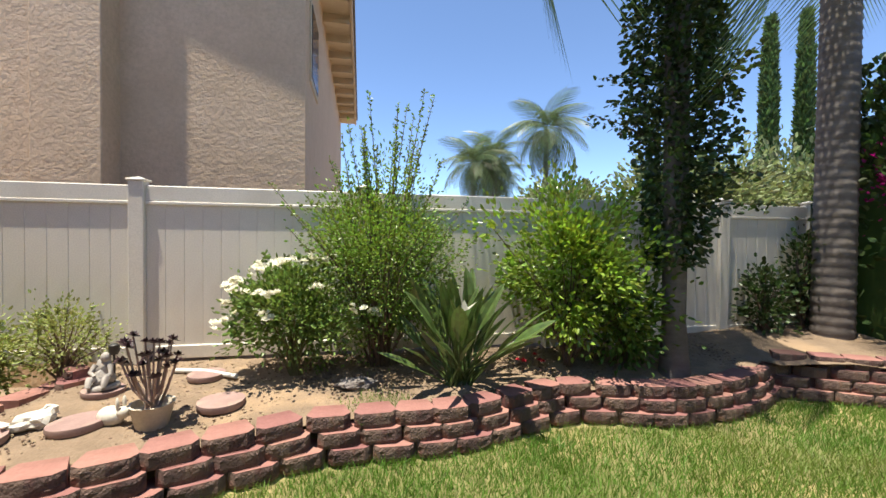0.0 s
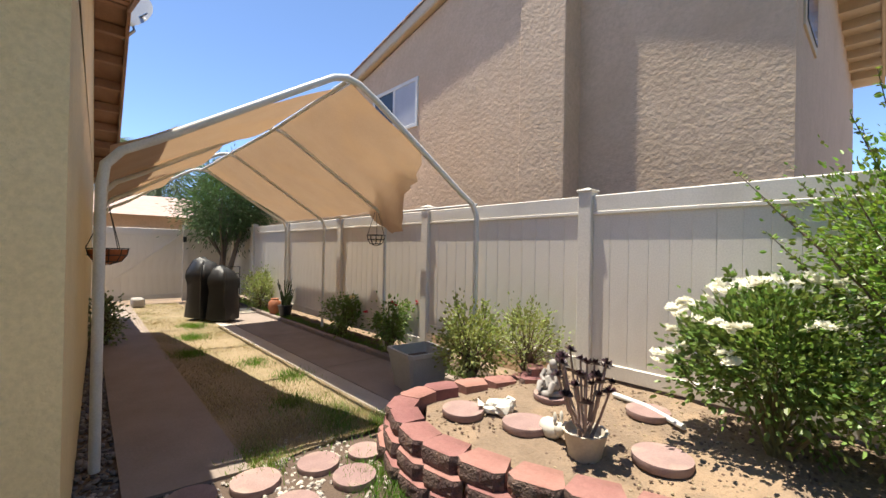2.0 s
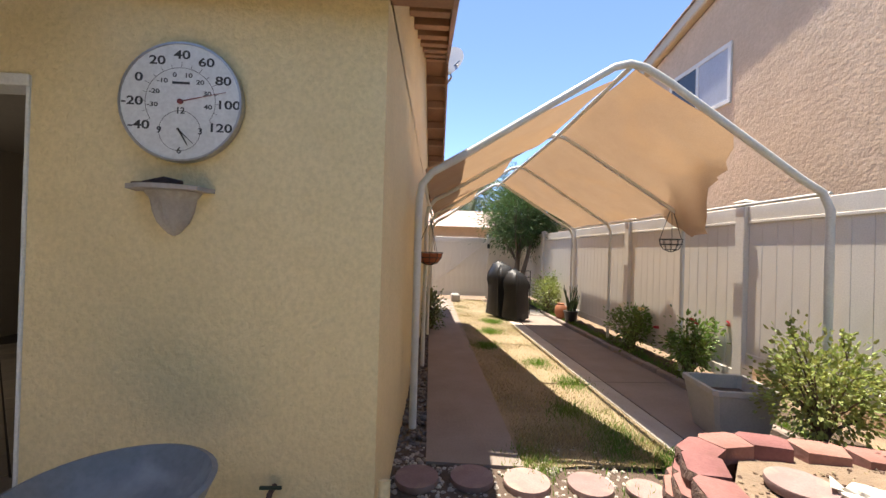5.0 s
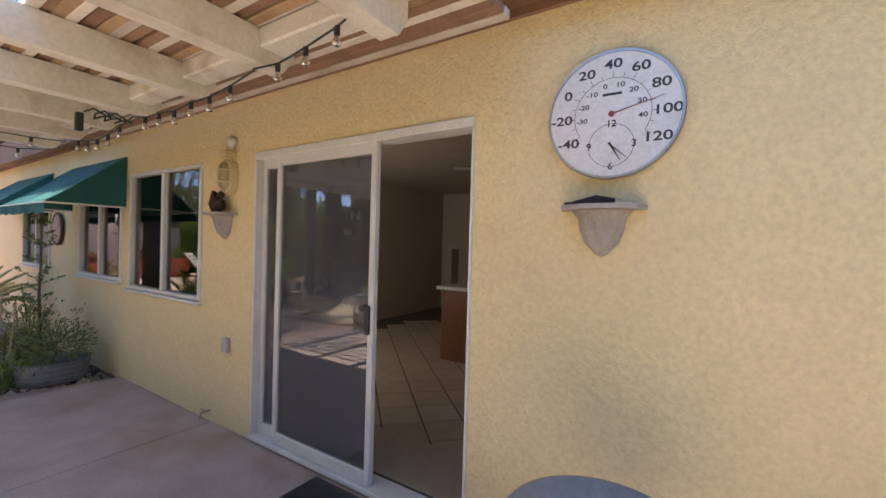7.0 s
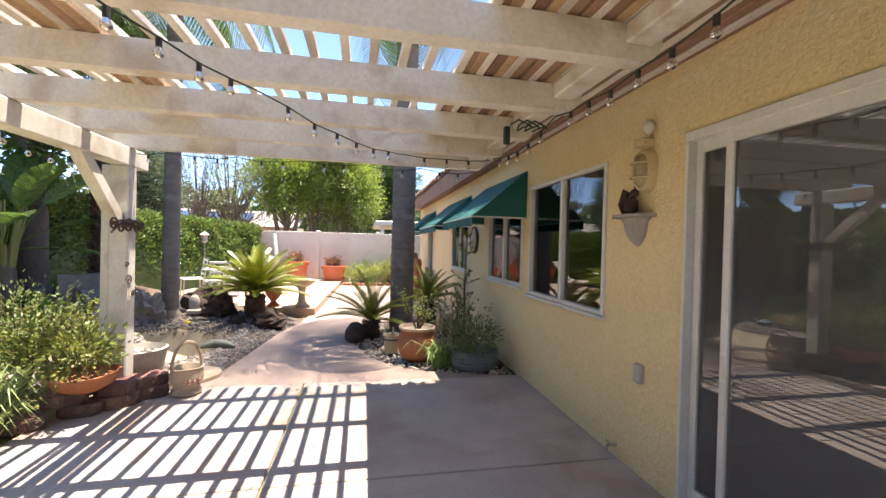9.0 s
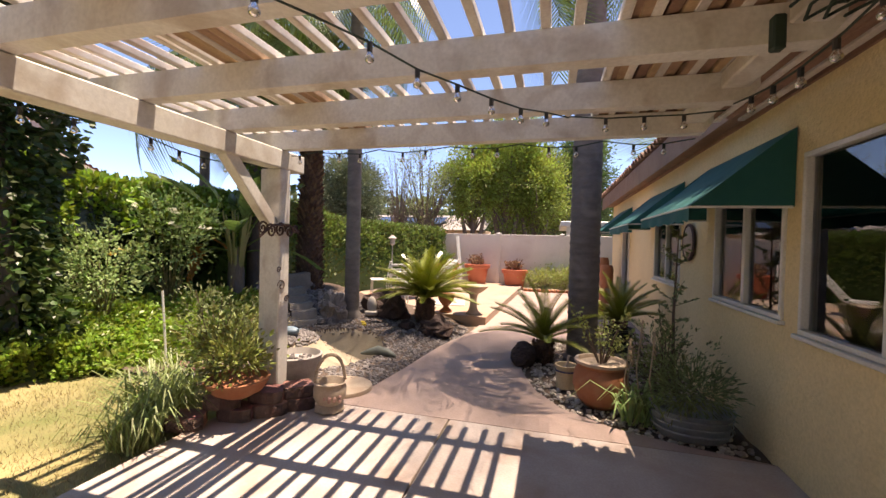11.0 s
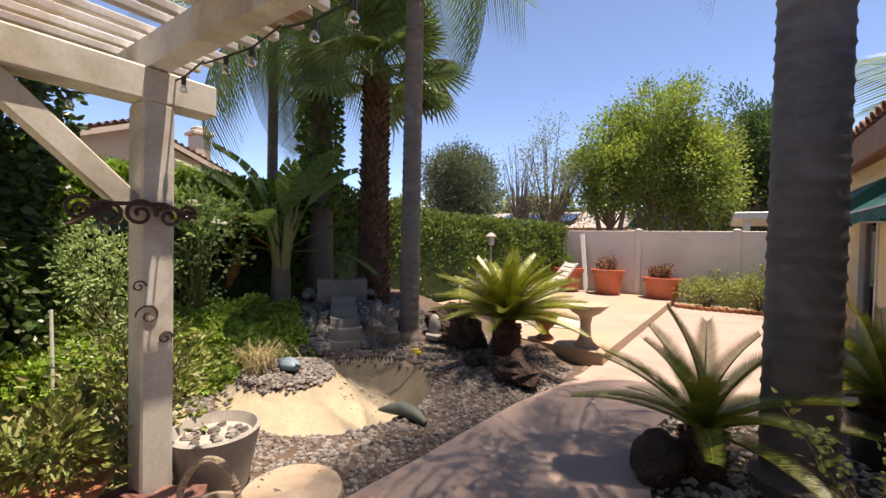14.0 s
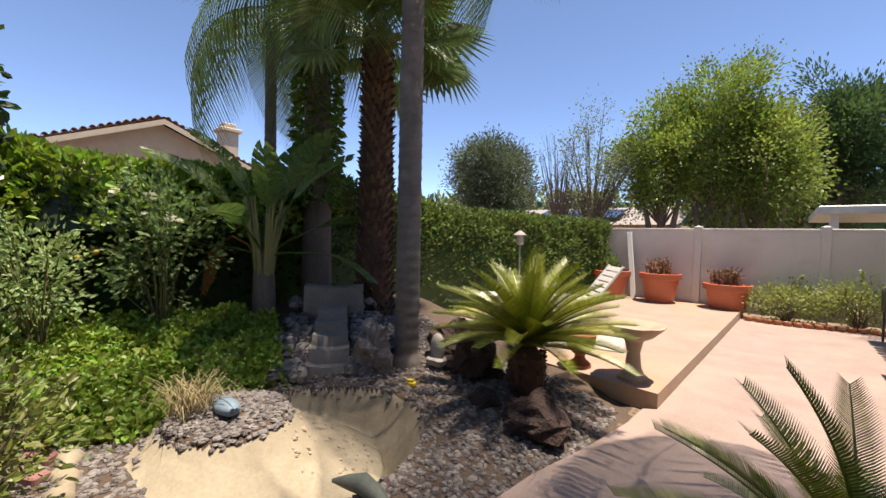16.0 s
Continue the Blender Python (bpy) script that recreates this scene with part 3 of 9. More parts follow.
def roof_sheet(xa, xb, rows):
    """Tiles in wavy columns and stepped courses between two lines."""
    def at(u, v):
        x = xa + (xb - xa) * v
        span = rake_y(x) + 0.04 + 13.8
        return (x, -13.8 + span * u, roof_z(x) + 0.02 + 0.03 * abs(math.sin(u * span / 0.2 * math.pi)) + 0.02 * (1 - (v * rows) % 1))
    return Shape().grid(300, rows, at)


part("tile_slope", roof_sheet(EX + 0.02, RX, 20), TILE, roof)
part("tile_slope", roof_sheet(WW, RX, 20), TILE, roof)
_barrel = Shape()
for k in range(7):
    a0, a1 = math.pi * k / 7, math.pi * (k + 1) / 7
    for r0, r1 in ((0.085, 0.07),):
        q = lambda a, r, x: (x, -math.cos(a) * r, math.sin(a) * r)
        _barrel.quad(q(a0, r0, 0.0), q(a1, r0, 0.0), q(a1, r1, -0.4), q(a0, r1, -0.4))
        _barrel.quad(q(a0, r0, 0.0), q(a0, r0 - 0.016, 0.0), q(a1, r0 - 0.016, 0.0), q(a1, r0, 0.0))
        _barrel.quad(q(a0, r0 - 0.016, 0.0), q(a0, r1 - 0.016, -0.4), q(a1, r1 - 0.016, -0.4), q(a1, r0 - 0.016, 0.0))
_bm = _barrel.mesh("roof_tile", 40)
for i in range(74):
    part("roof_tile", _bm, TILE, roof, at=pose(EX + 0.07 + rnd(-0.012, 0.012), -13.7 + 0.2 * i, EAVE + 0.01, 0, 19, rnd(-2, 2)))

# ---- rooms behind the glass ----
INNER = surface("inner_wall_paint", (0.55, 0.47, 0.36), (0.5, 0.42, 0.32), 0.8, 3, 60, 0.1, 0.002)
FLOOR_TILE = surface("beige_floor_tile", (0.52, 0.43, 0.32), (0.46, 0.37, 0.27), 0.35, 5, 40, 0.05, 0.001, island=0.08)
GROUT = surface("dark_grout", (0.13, 0.10, 0.08), (0.1, 0.08, 0.06), 0.9, 8, 60, 0.2, 0.002)
WOOD_RED = surface("cherry_wood", (0.22, 0.075, 0.025), (0.16, 0.05, 0.018), 0.4, 4, 50, 0.1, 0.001, stretch=(1, 1, 0.2))
floor_in = whole("floor", Shape().box(-8.0, -2.02, -13.0, 0.55, -0.05, 0.018), GROUT, "tiled room floor with dark joints", "floor", kind="structure")
whole("ceiling", Shape().box(-8.0, -2.02, -13.0, 0.55, 2.62, 2.66), INNER, "dim painted ceiling", "ceiling", kind="structure")
whole("wall_inner", Shape().box(-8.1, -8.0, -13.0, 0.55, 0, 2.62), INNER, "dim tan room wall", "wall", kind="structure")
whole("wall_divider", Shape().box(-8.0, -2.03, -5.0, -4.9, 0.02, 2.62), INNER, "dim tan partition wall", "wall", kind="structure")
# area lamps added inside two windows to brighten the rooms in place of sky light
for _y, _w, _z, _h, _e in ((-3.97, 1.28, 1.51, 1.02, 2.6), (-5.48, 1.1, 1.52, 0.95, 1.8)):
    _al = new("window_fill_light", bpy.data.lights.new("window_fill_light", "AREA"))
    _al.data.shape, _al.data.size, _al.data.size_y, _al.data.energy, _al.data.color = "RECTANGLE", _w, _h, _e, (0.95, 0.97, 1.0)
    _al.matrix_world = Matrix.Translation((-2.03, _y, _z)) @ Vector((-1, 0, -0.1)).to_track_quat("-Z", "Y").to_matrix().to_4x4()
fire = thing("fireplace", "dark red-brown wooden fireplace with a white mantel wall", "fireplace", (-7.75, -2.0, 0.02))
part("surround", Shape().box(-0.25, 0.15, -0.9, -0.62, 0, 1.15, 0.01).box(-0.25, 0.15, 0.62, 0.9, 0, 1.15, 0.01).box(-0.25, 0.15, -0.9, 0.9, 1.152, 1.3, 0.01), WOOD_RED, fire)
part("firebox", Shape().box(-0.24, 0.02, -0.6, 0.6, 0.0, 1.14), BLACK, fire, "black firebox")
part("hearth", Shape().box(0.16, 0.75, -1.1, 1.1, 0, 0.28, 0.01), WOOD_RED, fire)
alc = thing("wall_alcove", "pale plaster shelf alcove", "alcove", (-7.75, -3.9, 0.02))
part("frame", Shape().box(-0.25, 0.05, -0.7, -0.55, 0, 1.35).box(-0.25, 0.05, 0.55, 0.7, 0, 1.35).box(-0.25, 0.12, -0.75, 0.75, 1.352, 1.5).box(-0.25, 0.05, -0.55, 0.55, 0, 0.2), INNER, alc)
isl = thing("kitchen_island", "cherry wood kitchen island with a white tiled top", "cabinet", (-4.4, -2.2, 0.018))
part("body", Shape().box(-1.25, 0.0, -0.36, 0.36, 0, 0.88, 0.01), WOOD_RED, isl)
part("worktop", Shape().box(-1.3, 0.05, -0.41, 0.41, 0.882, 0.93, 0.01), surface("white_counter", (0.62, 0.6, 0.55), (0.56, 0.54, 0.5), 0.3), isl, "white tiled worktop")
fan = thing("ceiling_fan", "white ceiling fan with lamp globes", "ceiling fan", (-4.4, -1.7, 2.62))
part("rod", Shape().tube([(0, 0, 0), (0, 0, -0.22)], 0.015), WHITE_METAL, fan)
part("motor", Shape().lathe([(0.05, -0.2), (0.11, -0.23), (0.11, -0.31), (0.06, -0.34)], 16), WHITE_METAL, fan, smooth=40)
for k in range(5):
    part("blade", Shape().box(0.13, 0.62, -0.06, 0.06, -0.28, -0.27, 0.004), WHITE_METAL, fan, at=pose(0, 0, 0, 0, 0, 72 * k + 10))
part("globe", Shape().lathe([(0.03, -0.34), (0.075, -0.38), (0.075, -0.42), (0.02, -0.47)], 14), surface("frosted_glass", (0.7, 0.68, 0.6), (0.66, 0.64, 0.56), 0.3), fan, smooth=60)


def window(name, w, x=WX, panes=2, label="aluminium sliding window with dark reflecting glass"):
    y0, y1, z0, z1 = w
    t = thing(name, label, "window", (x, 0, 0), kind="structure")
    fr = 0.032
    s = Shape().box(-0.06, 0.02, y0, y1, z0, z0 + fr, 0.004).box(-0.06, 0.02, y0, y1, z1 - fr, z1, 0.004)
    s.box(-0.06, 0.02, y0, y0 + fr, z0 + fr, z1 - fr, 0.004).box(-0.06, 0.02, y1 - fr, y1, z0 + fr, z1 - fr, 0.004)
    part("window_frame", s, ALU, t)
    part("window_sill", Shape().box(-0.01, 0.045, y0 - 0.02, y1 + 0.02, z0 - 0.03, z0 - 0.002, 0.005), ALU, t)
    step = (y1 - y0 - 2 * fr) / panes
    for k in range(panes):
        a, b = y0 + fr + step * k, y0 + fr + step * (k + 1)
        if k:
            part("mullion", Shape().box(-0.05, 0.012, a - 0.025, a + 0.025, z0 + fr, z1 - fr, 0.004), ALU, t)
        pn = part("pane", Shape().box(-0.03, -0.025, a + (0.025 if k else 0), b - (0.025 if k < panes - 1 else 0), z0 + fr, z1 - fr), PANE_DARK, t, "dark reflecting pane")
        pn.visible_shadow = False
    return t


window("window_1", W1)
window("window_2", W2)
window("window_3", W3)
for w, nm in ((W1, "bamboo_blind"),):
    bl = thing(nm, "half-raised bamboo slat blind behind glass", "blind", (-1.955, 0, 0))
    part("head", Shape().box(-0.02, 0.02, w[0] + 0.06, w[1] - 0.06, 2.0, 2.05), WOOD_RED, bl)
    for i in range(9):
        part("slat", Shape().box(-0.012, 0.002, w[0] + 0.06, w[1] - 0.06, 1.62 + 0.043 * i, 1.652 + 0.043 * i, 0.003), surface("bamboo", (0.66, 0.48, 0.24), (0.55, 0.39, 0.18), 0.6), bl)

# sliding door: fixed pane, sliding pane in front of it, the other half open
door = thing("door_1", "white aluminium sliding glass door standing half open", "door", (WX, 0, 0), kind="structure")
y0, y1, z0, z1 = DOOR
s = Shape().box(-0.11, 0.015, y0, y0 + 0.02, z0 + 0.03, z1 - 0.05, 0.004).box(-0.11, 0.012, y1 - 0.014, y1, z0 + 0.03, z1 - 0.05, 0.004).box(-0.11, 0.018, y0, y1, z1 - 0.05, z1, 0.004).box(-0.13, 0.03, y0, y1, z0, z0 + 0.03, 0.004)
part("door_frame", s, ALU, door)


def leaf_panel(name, a, b, x, bar=None):
    s = Shape().box(x - 0.02, x + 0.02, a, a + 0.042, z0 + 0.035, z1 - 0.042, 0.004).box(x - 0.02, x + 0.02, b - 0.042, b, z0 + 0.035, z1 - 0.042, 0.004)
    s.box(x - 0.02, x + 0.02, a + 0.042, b - 0.042, z0 + 0.035, z0 + 0.11, 0.004).box(x - 0.02, x + 0.02, a + 0.042, b - 0.042, z1 - 0.115, z1 - 0.042, 0.004)
    f = part(name, s, ALU, door)
    p = part("pane", Shape().box(x - 0.004, x + 0.004, a + 0.042, b - 0.042, z0 + 0.11, z1 - 0.115), glass("screened_glass", (0.55, 0.55, 0.55), 0.0, 0.15), f, "glass pane behind an insect screen")
    p.visible_shadow = False
    return f


leaf_panel("fixed_panel", y0 + 0.022, -1.62, -0.06)
sp = leaf_panel("sliding_panel", -2.29, -1.375, -0.014)
part("handle", Shape().box(0.0, 0.03, -1.42, -1.395, 0.93, 1.1, 0.006), BLACK, sp, "black pull handle")
SCREEN = surface("screen_mesh", (0.16, 0.165, 0.17), (0.13, 0.135, 0.14), 0.7, 5, 200, 0, 0)
butterfly = surface("white_sticker", (0.7, 0.72, 0.72), (0.62, 0.64, 0.64), 0.5)
for yy, zz, sz in ((-1.56, 1.62, 0.035), (-1.62, 1.52, 0.025)):
    t = thing("butterfly_sticker", "small white butterfly sticker on the glass", "sticker", (WX - 0.0145, yy, zz))
    for sgn in (-1, 1):
        part("wing", Shape().add([(0, 0, 0), (0, sgn * sz, sz * 0.9), (0, sgn * sz * 1.05, sz * 0.2), (0, sgn * sz * 0.8, -sz * 0.7), (0.0015, 0, 0), (0.0015, sgn * sz, sz * 0.9), (0.0015, sgn * sz * 1.05, sz * 0.2), (0.0015, sgn * sz * 0.8, -sz * 0.7)], [(0, 1, 2, 3), (4, 5, 6, 7)]), butterfly, t)
whole("door_sill", Shape().box(-2.52, -2.035, DOOR[0], DOOR[1], 0.019, 0.030, 0.003), FLOOR_TILE, "pale tiled sill inside the sliding door", "sill", kind="structure")
whole("door_mat", Shape().box(-0.25, 0.25, -0.42, 0.42, 0, 0.014, 0.006), BLACK, "black rubber door mat on the patio", "mat", (-1.56, -1.35, 0))
d2 = thing("door_2", "dark far doorway of the house", "door", (WX, 0, 0), kind="structure")
part("door_frame", Shape().box(-0.1, 0.02, FAR[0], FAR[0] + 0.05, 0.02, 2.0).box(-0.1, 0.02, FAR[1] - 0.05, FAR[1], 0.02, 2.0).box(-0.1, 0.02, FAR[0], FAR[1], 2.0, 2.05), ALU, d2)
part("pane", Shape().box(-0.05, -0.04, FAR[0] + 0.05, FAR[1] - 0.05, 0.02, 2.0), PANE_DARK, d2)

# ---- fences ----
FY = 4.17


def fence_panel(t, x0, x1, zb, zt, mats=VINYL, rail=0.14, low=0.12):
    """One bay between posts, its face towards -y at y = 0."""
    part("rail", Shape().box(x0, x1, -0.025, 0.025, zt - rail, zt, 0.006), mats, t)
    part("rail", Shape().box(x0, x1, -0.03, 0.03, zt - rail - 0.03, zt - rail, 0.004), mats, t)
    part("rail", Shape().box(x0, x1, -0.025, 0.025, zb, zb + low, 0.006), mats, t)
    n = max(1, round((x1 - x0) / 0.155))
    w = (x1 - x0) / n
    bd = Shape().box(0.0, w, -0.011, 0.011, zb + low - 0.02, zt - rail - 0.01, 0.004).mesh("board")
    for i in range(n):
        part("board", bd, mats, t, at=(x0 + w * i, 0, 0))


def fence_post(t, x, zb, zt, mats=VINYL, w=0.062):
    p = part("post", Shape().box(-w, w, -w, w, zb, zt, 0.006), mats, t, at=(x, 0, 0))
    part("cap", Shape().box(-w - 0.012, w + 0.012, -w - 0.012, w + 0.012, zt, zt + 0.02, 0.005).add([(-w, -w, zt + 0.02), (w, -w, zt + 0.02), (w, w, zt + 0.02), (-w, w, zt + 0.02), (0, 0, zt + 0.045)], [(0, 1, 4), (1, 2, 4), (2, 3, 4), (3, 0, 4)]), mats, p)


fence = thing("fence_north", "tan vinyl panel fence with capped posts", "fence", (0, FY, 0), kind="structure")
POSTS = [2.22 + 2.23, 2.22, -0.01 + 0.0, -1.757 - 0.45 + 0.45, -3.963, -6.2, -8.43, -10.6, -12.3]
POSTS[2] = 0.23
for a in POSTS + [5.75]:
    fence_post(fence, a, 0.05, 1.965)
_order = sorted(POSTS + [5.75])
for a, b in zip(_order, _order[1:]):
    fence_panel(fence, a + 0.062, b - 0.062, 0.36 if b > -3 else 0.16, 1.93)
fw = thing("fence_west", "tan vinyl gate fence across the side yard", "fence", pose(-12.3, 0, 0, 0, 0, 90), kind="structure")
fence_post(fw, 3.0, 0, 1.95)
fence_post(fw, 1.0, 0, 1.9)
fence_panel(fw, -0.4, 0.94, 0.08, 1.84)
fence_panel(fw, 3.06, 4.1, 0.08, 1.86)
fence_panel(fw, 1.06, 2.94, 0.08, 1.84)
part("brace", Shape().box(-0.02, 0.02, -0.04, -0.012, -1.25, 1.25, 0.004), VINYL, fw, at=pose(2.0, 0, 0.95, 0, 50, 0))
part("latch", Shape().box(-0.04, 0.04, -0.11, -0.062, 1.52, 1.66, 0.008), BLACK, fw, "black gate latch", at=(2.97, 0, 0))
BACK = -15.45
fb = thing("fence_back", "smooth tan vinyl privacy wall", "fence", pose(0, BACK, 0, 0, 0, 180), kind="structure")
_bp = [-5.6, -3.52, -1.45, 0.62, 2.7, 4.8]
for a in _bp:
    fence_post(fb, a, 0, 1.80, w=0.07)
for a, b in zip(_bp, _bp[1:]):
    part("panel", Shape().box(a + 0.07, b - 0.07, -0.02, 0.02, 0.1, 1.72, 0.005), VINYL, fb)
    part("rail", Shape().box(a + 0.07, b - 0.07, -0.03, 0.03, 1.72, 1.78, 0.006), VINYL, fb)
    part("rail", Shape().box(a + 0.07, b - 0.07, -0.03, 0.03, 0.02, 0.1, 0.006), VINYL, fb)

# ---- neighbouring house ----
nb = thing("neighbour_house", "two-storey tan stucco house with tiled gable roof", "house")
NB = 4.85
part("wall", Shape().add([(-12.5, NB, -0.05), (-2.42, NB, -0.05), (-2.42, NB, 5.6), (-12.5, NB, 3.38), (-12.5, NB + 0.25, -0.05), (-2.42, NB + 0.25, -0.05), (-2.42, NB + 0.25, 5.6), (-12.5, NB + 0.25, 3.38)], [(0, 1, 2, 3), (5, 4, 7, 6), (3, 2, 6, 7), (0, 3, 7, 4)]), STUCCO2, nb)
# pier; its unseen upper part is added to shade the recessed wall
part("wall", Shape().box(-3.03, -2.40, NB - 0.03, NB + 0.8, -0.05, 9.0, 0.01), STUCCO2, nb, "projecting stucco pier with an unseen top added to cast shade")
part("wall", Shape().box(-2.42, -0.46, NB + 0.3, NB + 0.55, -0.05, 6.0), STUCCO2, nb)
part("wall", Shape().box(-0.66, -0.46, NB + 0.55, NB + 9, -0.05, 5.42), STUCCO2, nb)
part("wall", Shape().box(-12.5, -0.46, NB + 9, NB + 9.2, -0.05, 5.0), STUCCO2, nb)
BARGE = surface("cream_trim", (0.62, 0.52, 0.38), (0.56, 0.46, 0.33), 0.6, 5, 60, 0.1, 0.002)
_rake = Vector((10.08, 0, 3.7)).normalized()


def rake_board(a, b, y, h=0.2, d=0.04):
    v = (Vector(b) - Vector(a)).normalized()
    up = Vector((-v.z, 0, v.x))
    s = Shape()
    q = [Vector(a), Vector(b), Vector(b) + up * h, Vector(a) + up * h]
    s.add([(p.x, y, p.z) for p in q] + [(p.x, y + d, p.z) for p in q], [(0, 1, 2, 3), (5, 4, 7, 6), (3, 2, 6, 7), (1, 0, 4, 5), (0, 3, 7, 4), (1, 5, 6, 2)])
    return s


_ra, _rb = (-12.8, 0, 3.30), (-3.04, 0, 5.49)
part("barge_board", rake_board(_ra, _rb, NB - 0.10), BARGE, nb)
part("rake_soffit", Shape().add([(-12.8, NB - 0.11, 3.32), (-3.04, NB - 0.11, 5.51), (-3.04, NB + 0.02, 5.51), (-12.8, NB + 0.02, 3.32)], [(0, 3, 2, 1)]), BARGE, nb)
part("roof", Shape().grid(90, 4, lambda u, v: (-12.8 + 9.76 * u, NB - 0.105 + 9.5 * v, 3.52 + 2.2 * u + 0.03 * ((u * 45) % 1))), TILE_GREY, nb)
for i in range(43):
    part("roof_tile", _bm, TILE_GREY, nb, at=pose(-12.7 + 0.225 * i, NB - 0.045, 3.51 + 0.0507 * i, 0, -12.8 + 180, 0) @ pose(0, 0, 0, 180, 0, 0))
# east eave of the neighbour with its outriggers
part("barge_board", rake_board((-2.3, 0, 6.36), (0.0, 0, 5.36), NB + 0.08), BARGE, nb)
part("rake_soffit", Shape().add([(-2.3, NB + 0.12, 6.38), (0.0, NB + 0.12, 5.38), (0.0, NB + 0.4, 5.38), (-2.3, NB + 0.4, 6.38)], [(0, 3, 2, 1)]), BARGE, nb)
part("eave_soffit", Shape().box(-0.46, 0.0, NB + 0.2, NB + 9.2, 5.35, 5.4), BARGE, nb)
part("eave_fascia", Shape().box(0.0, 0.04, NB + 0.2, NB + 9.2, 5.3, 5.56), BARGE, nb)
for i in range(12):
    part("outrigger", Shape().box(-0.46, -0.02, NB + 0.4 + 0.7 * i, NB + 0.52 + 0.7 * i, 5.2, 5.35), BARGE, nb)
part("roof", Shape().grid(4, 60, lambda u, v: (0.08 - 2.4 * u, NB + 0.1 + 9.3 * v, 5.5 + 0.89 * u + 0.03 * abs(math.sin(v * 146)))), TILE_GREY, nb)
nw = part("window", Shape().box(-6.35, -5.05, NB - 0.025, NB + 0.02, 3.42, 3.48, 0.004).box(-6.35, -5.05, NB - 0.025, NB + 0.02, 4.16, 4.22, 0.004).box(-6.35, -6.29, NB - 0.025, NB + 0.02, 3.48, 4.16, 0.004).box(-5.11, -5.05, NB - 0.025, NB + 0.02, 3.48, 4.16, 0.004).box(-5.73, -5.67, NB - 0.02, NB + 0.02, 3.48, 4.16, 0.004), ALU, nb, "white sliding window")
BLIND = surface("white_blind", (0.42, 0.45, 0.52), (0.38, 0.41, 0.48), 0.5)
part("pane", Shape().box(-5.67, -5.11, NB - 0.012, NB - 0.004, 3.48, 4.16), BLIND, nw, "pane with a closed pale blind")
part("pane", Shape().box(-6.29, -5.73, NB - 0.012, NB - 0.004, 3.48, 4.16), surface("dark_window_glass", (0.03, 0.035, 0.045), (0.04, 0.045, 0.055), 0.08), nw, "dark pane")
nw2 = part("window", Shape().box(-0.48, -0.44, NB + 0.7, NB + 1.6, 3.5, 4.6, 0.005), BARGE, nb, "side window")
part("pane", Shape().box(-0.44, -0.43, NB + 0.78, NB + 1.52, 3.58, 4.52), MATS["dark_window_glass"], nw2)

# ---- pergola ----
pg = thing("pergola", "weathered white timber pergola with lath roof", "pergola")
RY = [-0.80, -1.47, -2.14, -2.79, -3.43, -4.06, -4.68]


def rafter_shape(x0, x1, y, z0, z1, w=0.045):
    prof = [(x0 + 0.05, z0), (x1 - 0.05, z0), (x1, z0 + 0.07), (x1, z1), (x0, z1), (x0, z0 + 0.07)]
    s = Shape()
    n = len(prof)
    s.add([(x, y - w, z) for x, z in prof] + [(x, y + w, z) for x, z in prof], [tuple(range(n)), tuple(range(n, 2 * n))[::-1]] + [(i, n + i, n + (i + 1) % n, (i + 1) % n) for i in range(n)])
    return s


for yy in RY:
    part("rafter", rafter_shape(-1.32, 2.42, yy, 2.225, 2.372), WHITE_OLD, pg)
part("beam", Shape().box(1.93, 2.08, -4.95, -0.3, 2.065, 2.222, 0.008), WHITE_OLD, pg)
for ya, yb in zip(RY, RY[1:]):
    part("ledger_block", Shape().box(-1.27, -1.14, yb + 0.047, ya - 0.047, 2.285, 2.372, 0.008), WHITE_OLD, pg)
_sl = Shape().box(-0.0215, 0.0215, -4.98, -0.5, 0, 0.038, 0.004).mesh("slat")
_sl2 = Shape().box(-0.0255, 0.0255, -4.94, -0.5, 0, 0.038, 0.004).mesh("slat")
_leak_stop = Shape().box(-0.073, 0.073, -4.9, -0.55, 0, 0.018, 0.003).mesh("board")
_x = -1.6
while _x < 2.42:
    _lean = 1.2 if 1.05 < _x < 1.35 else 0.0
    part("slat", _sl, LATH, pg, at=pose(_x + rnd(-0.008, 0.008), rnd(-0.03, 0.03), 2.374, 0, 0, rnd(-0.2, 0.2) + _lean))
    if _x < -0.7:
        part("slat", _sl2, LATH_BARE, pg, "bare brown lath filling a gap", at=pose(_x + 0.048 + rnd(-0.003, 0.003), rnd(-0.03, 0.03), 2.378, 0, 0, rnd(-0.25, 0.25)))
        part("slat", _sl2, LATH_BARE if R.random() < 0.6 else LATH, pg, at=pose(_x + 0.099 + rnd(-0.003, 0.003), rnd(-0.03, 0.03), 2.384, 0, 0, rnd(-0.25, 0.25)))
        # added board, hidden from below, that keeps sun out of the lath gaps
        part("board", _leak_stop, LATH_BARE, pg, "unseen board added over the laths to block light leaks", at=pose(_x + 0.03, rnd(-0.03, 0.03), 2.424))
    elif 1.0 < _x < 1.3:
        for _k in (0.046, 0.094):
            part("slat", _sl2, LATH_BARE, pg, "bare brown lath filling a gap", at=pose(_x + _k, rnd(-0.03, 0.03), 2.378, 0, 0, 1.2 + rnd(-0.2, 0.2)))
    _x += 0.147
for yy in (-4.68, -0.9):
    ps = part("post", Shape().box(1.93, 2.08, yy - 0.07, yy + 0.07, 0, 2.064, 0.01), WHITE_OLD, pg)
    part("post_board", Shape().box(2.082, 2.15, yy - 0.05, yy + 0.05, 0, 2.064, 0.008), WHITE_OLD, pg)
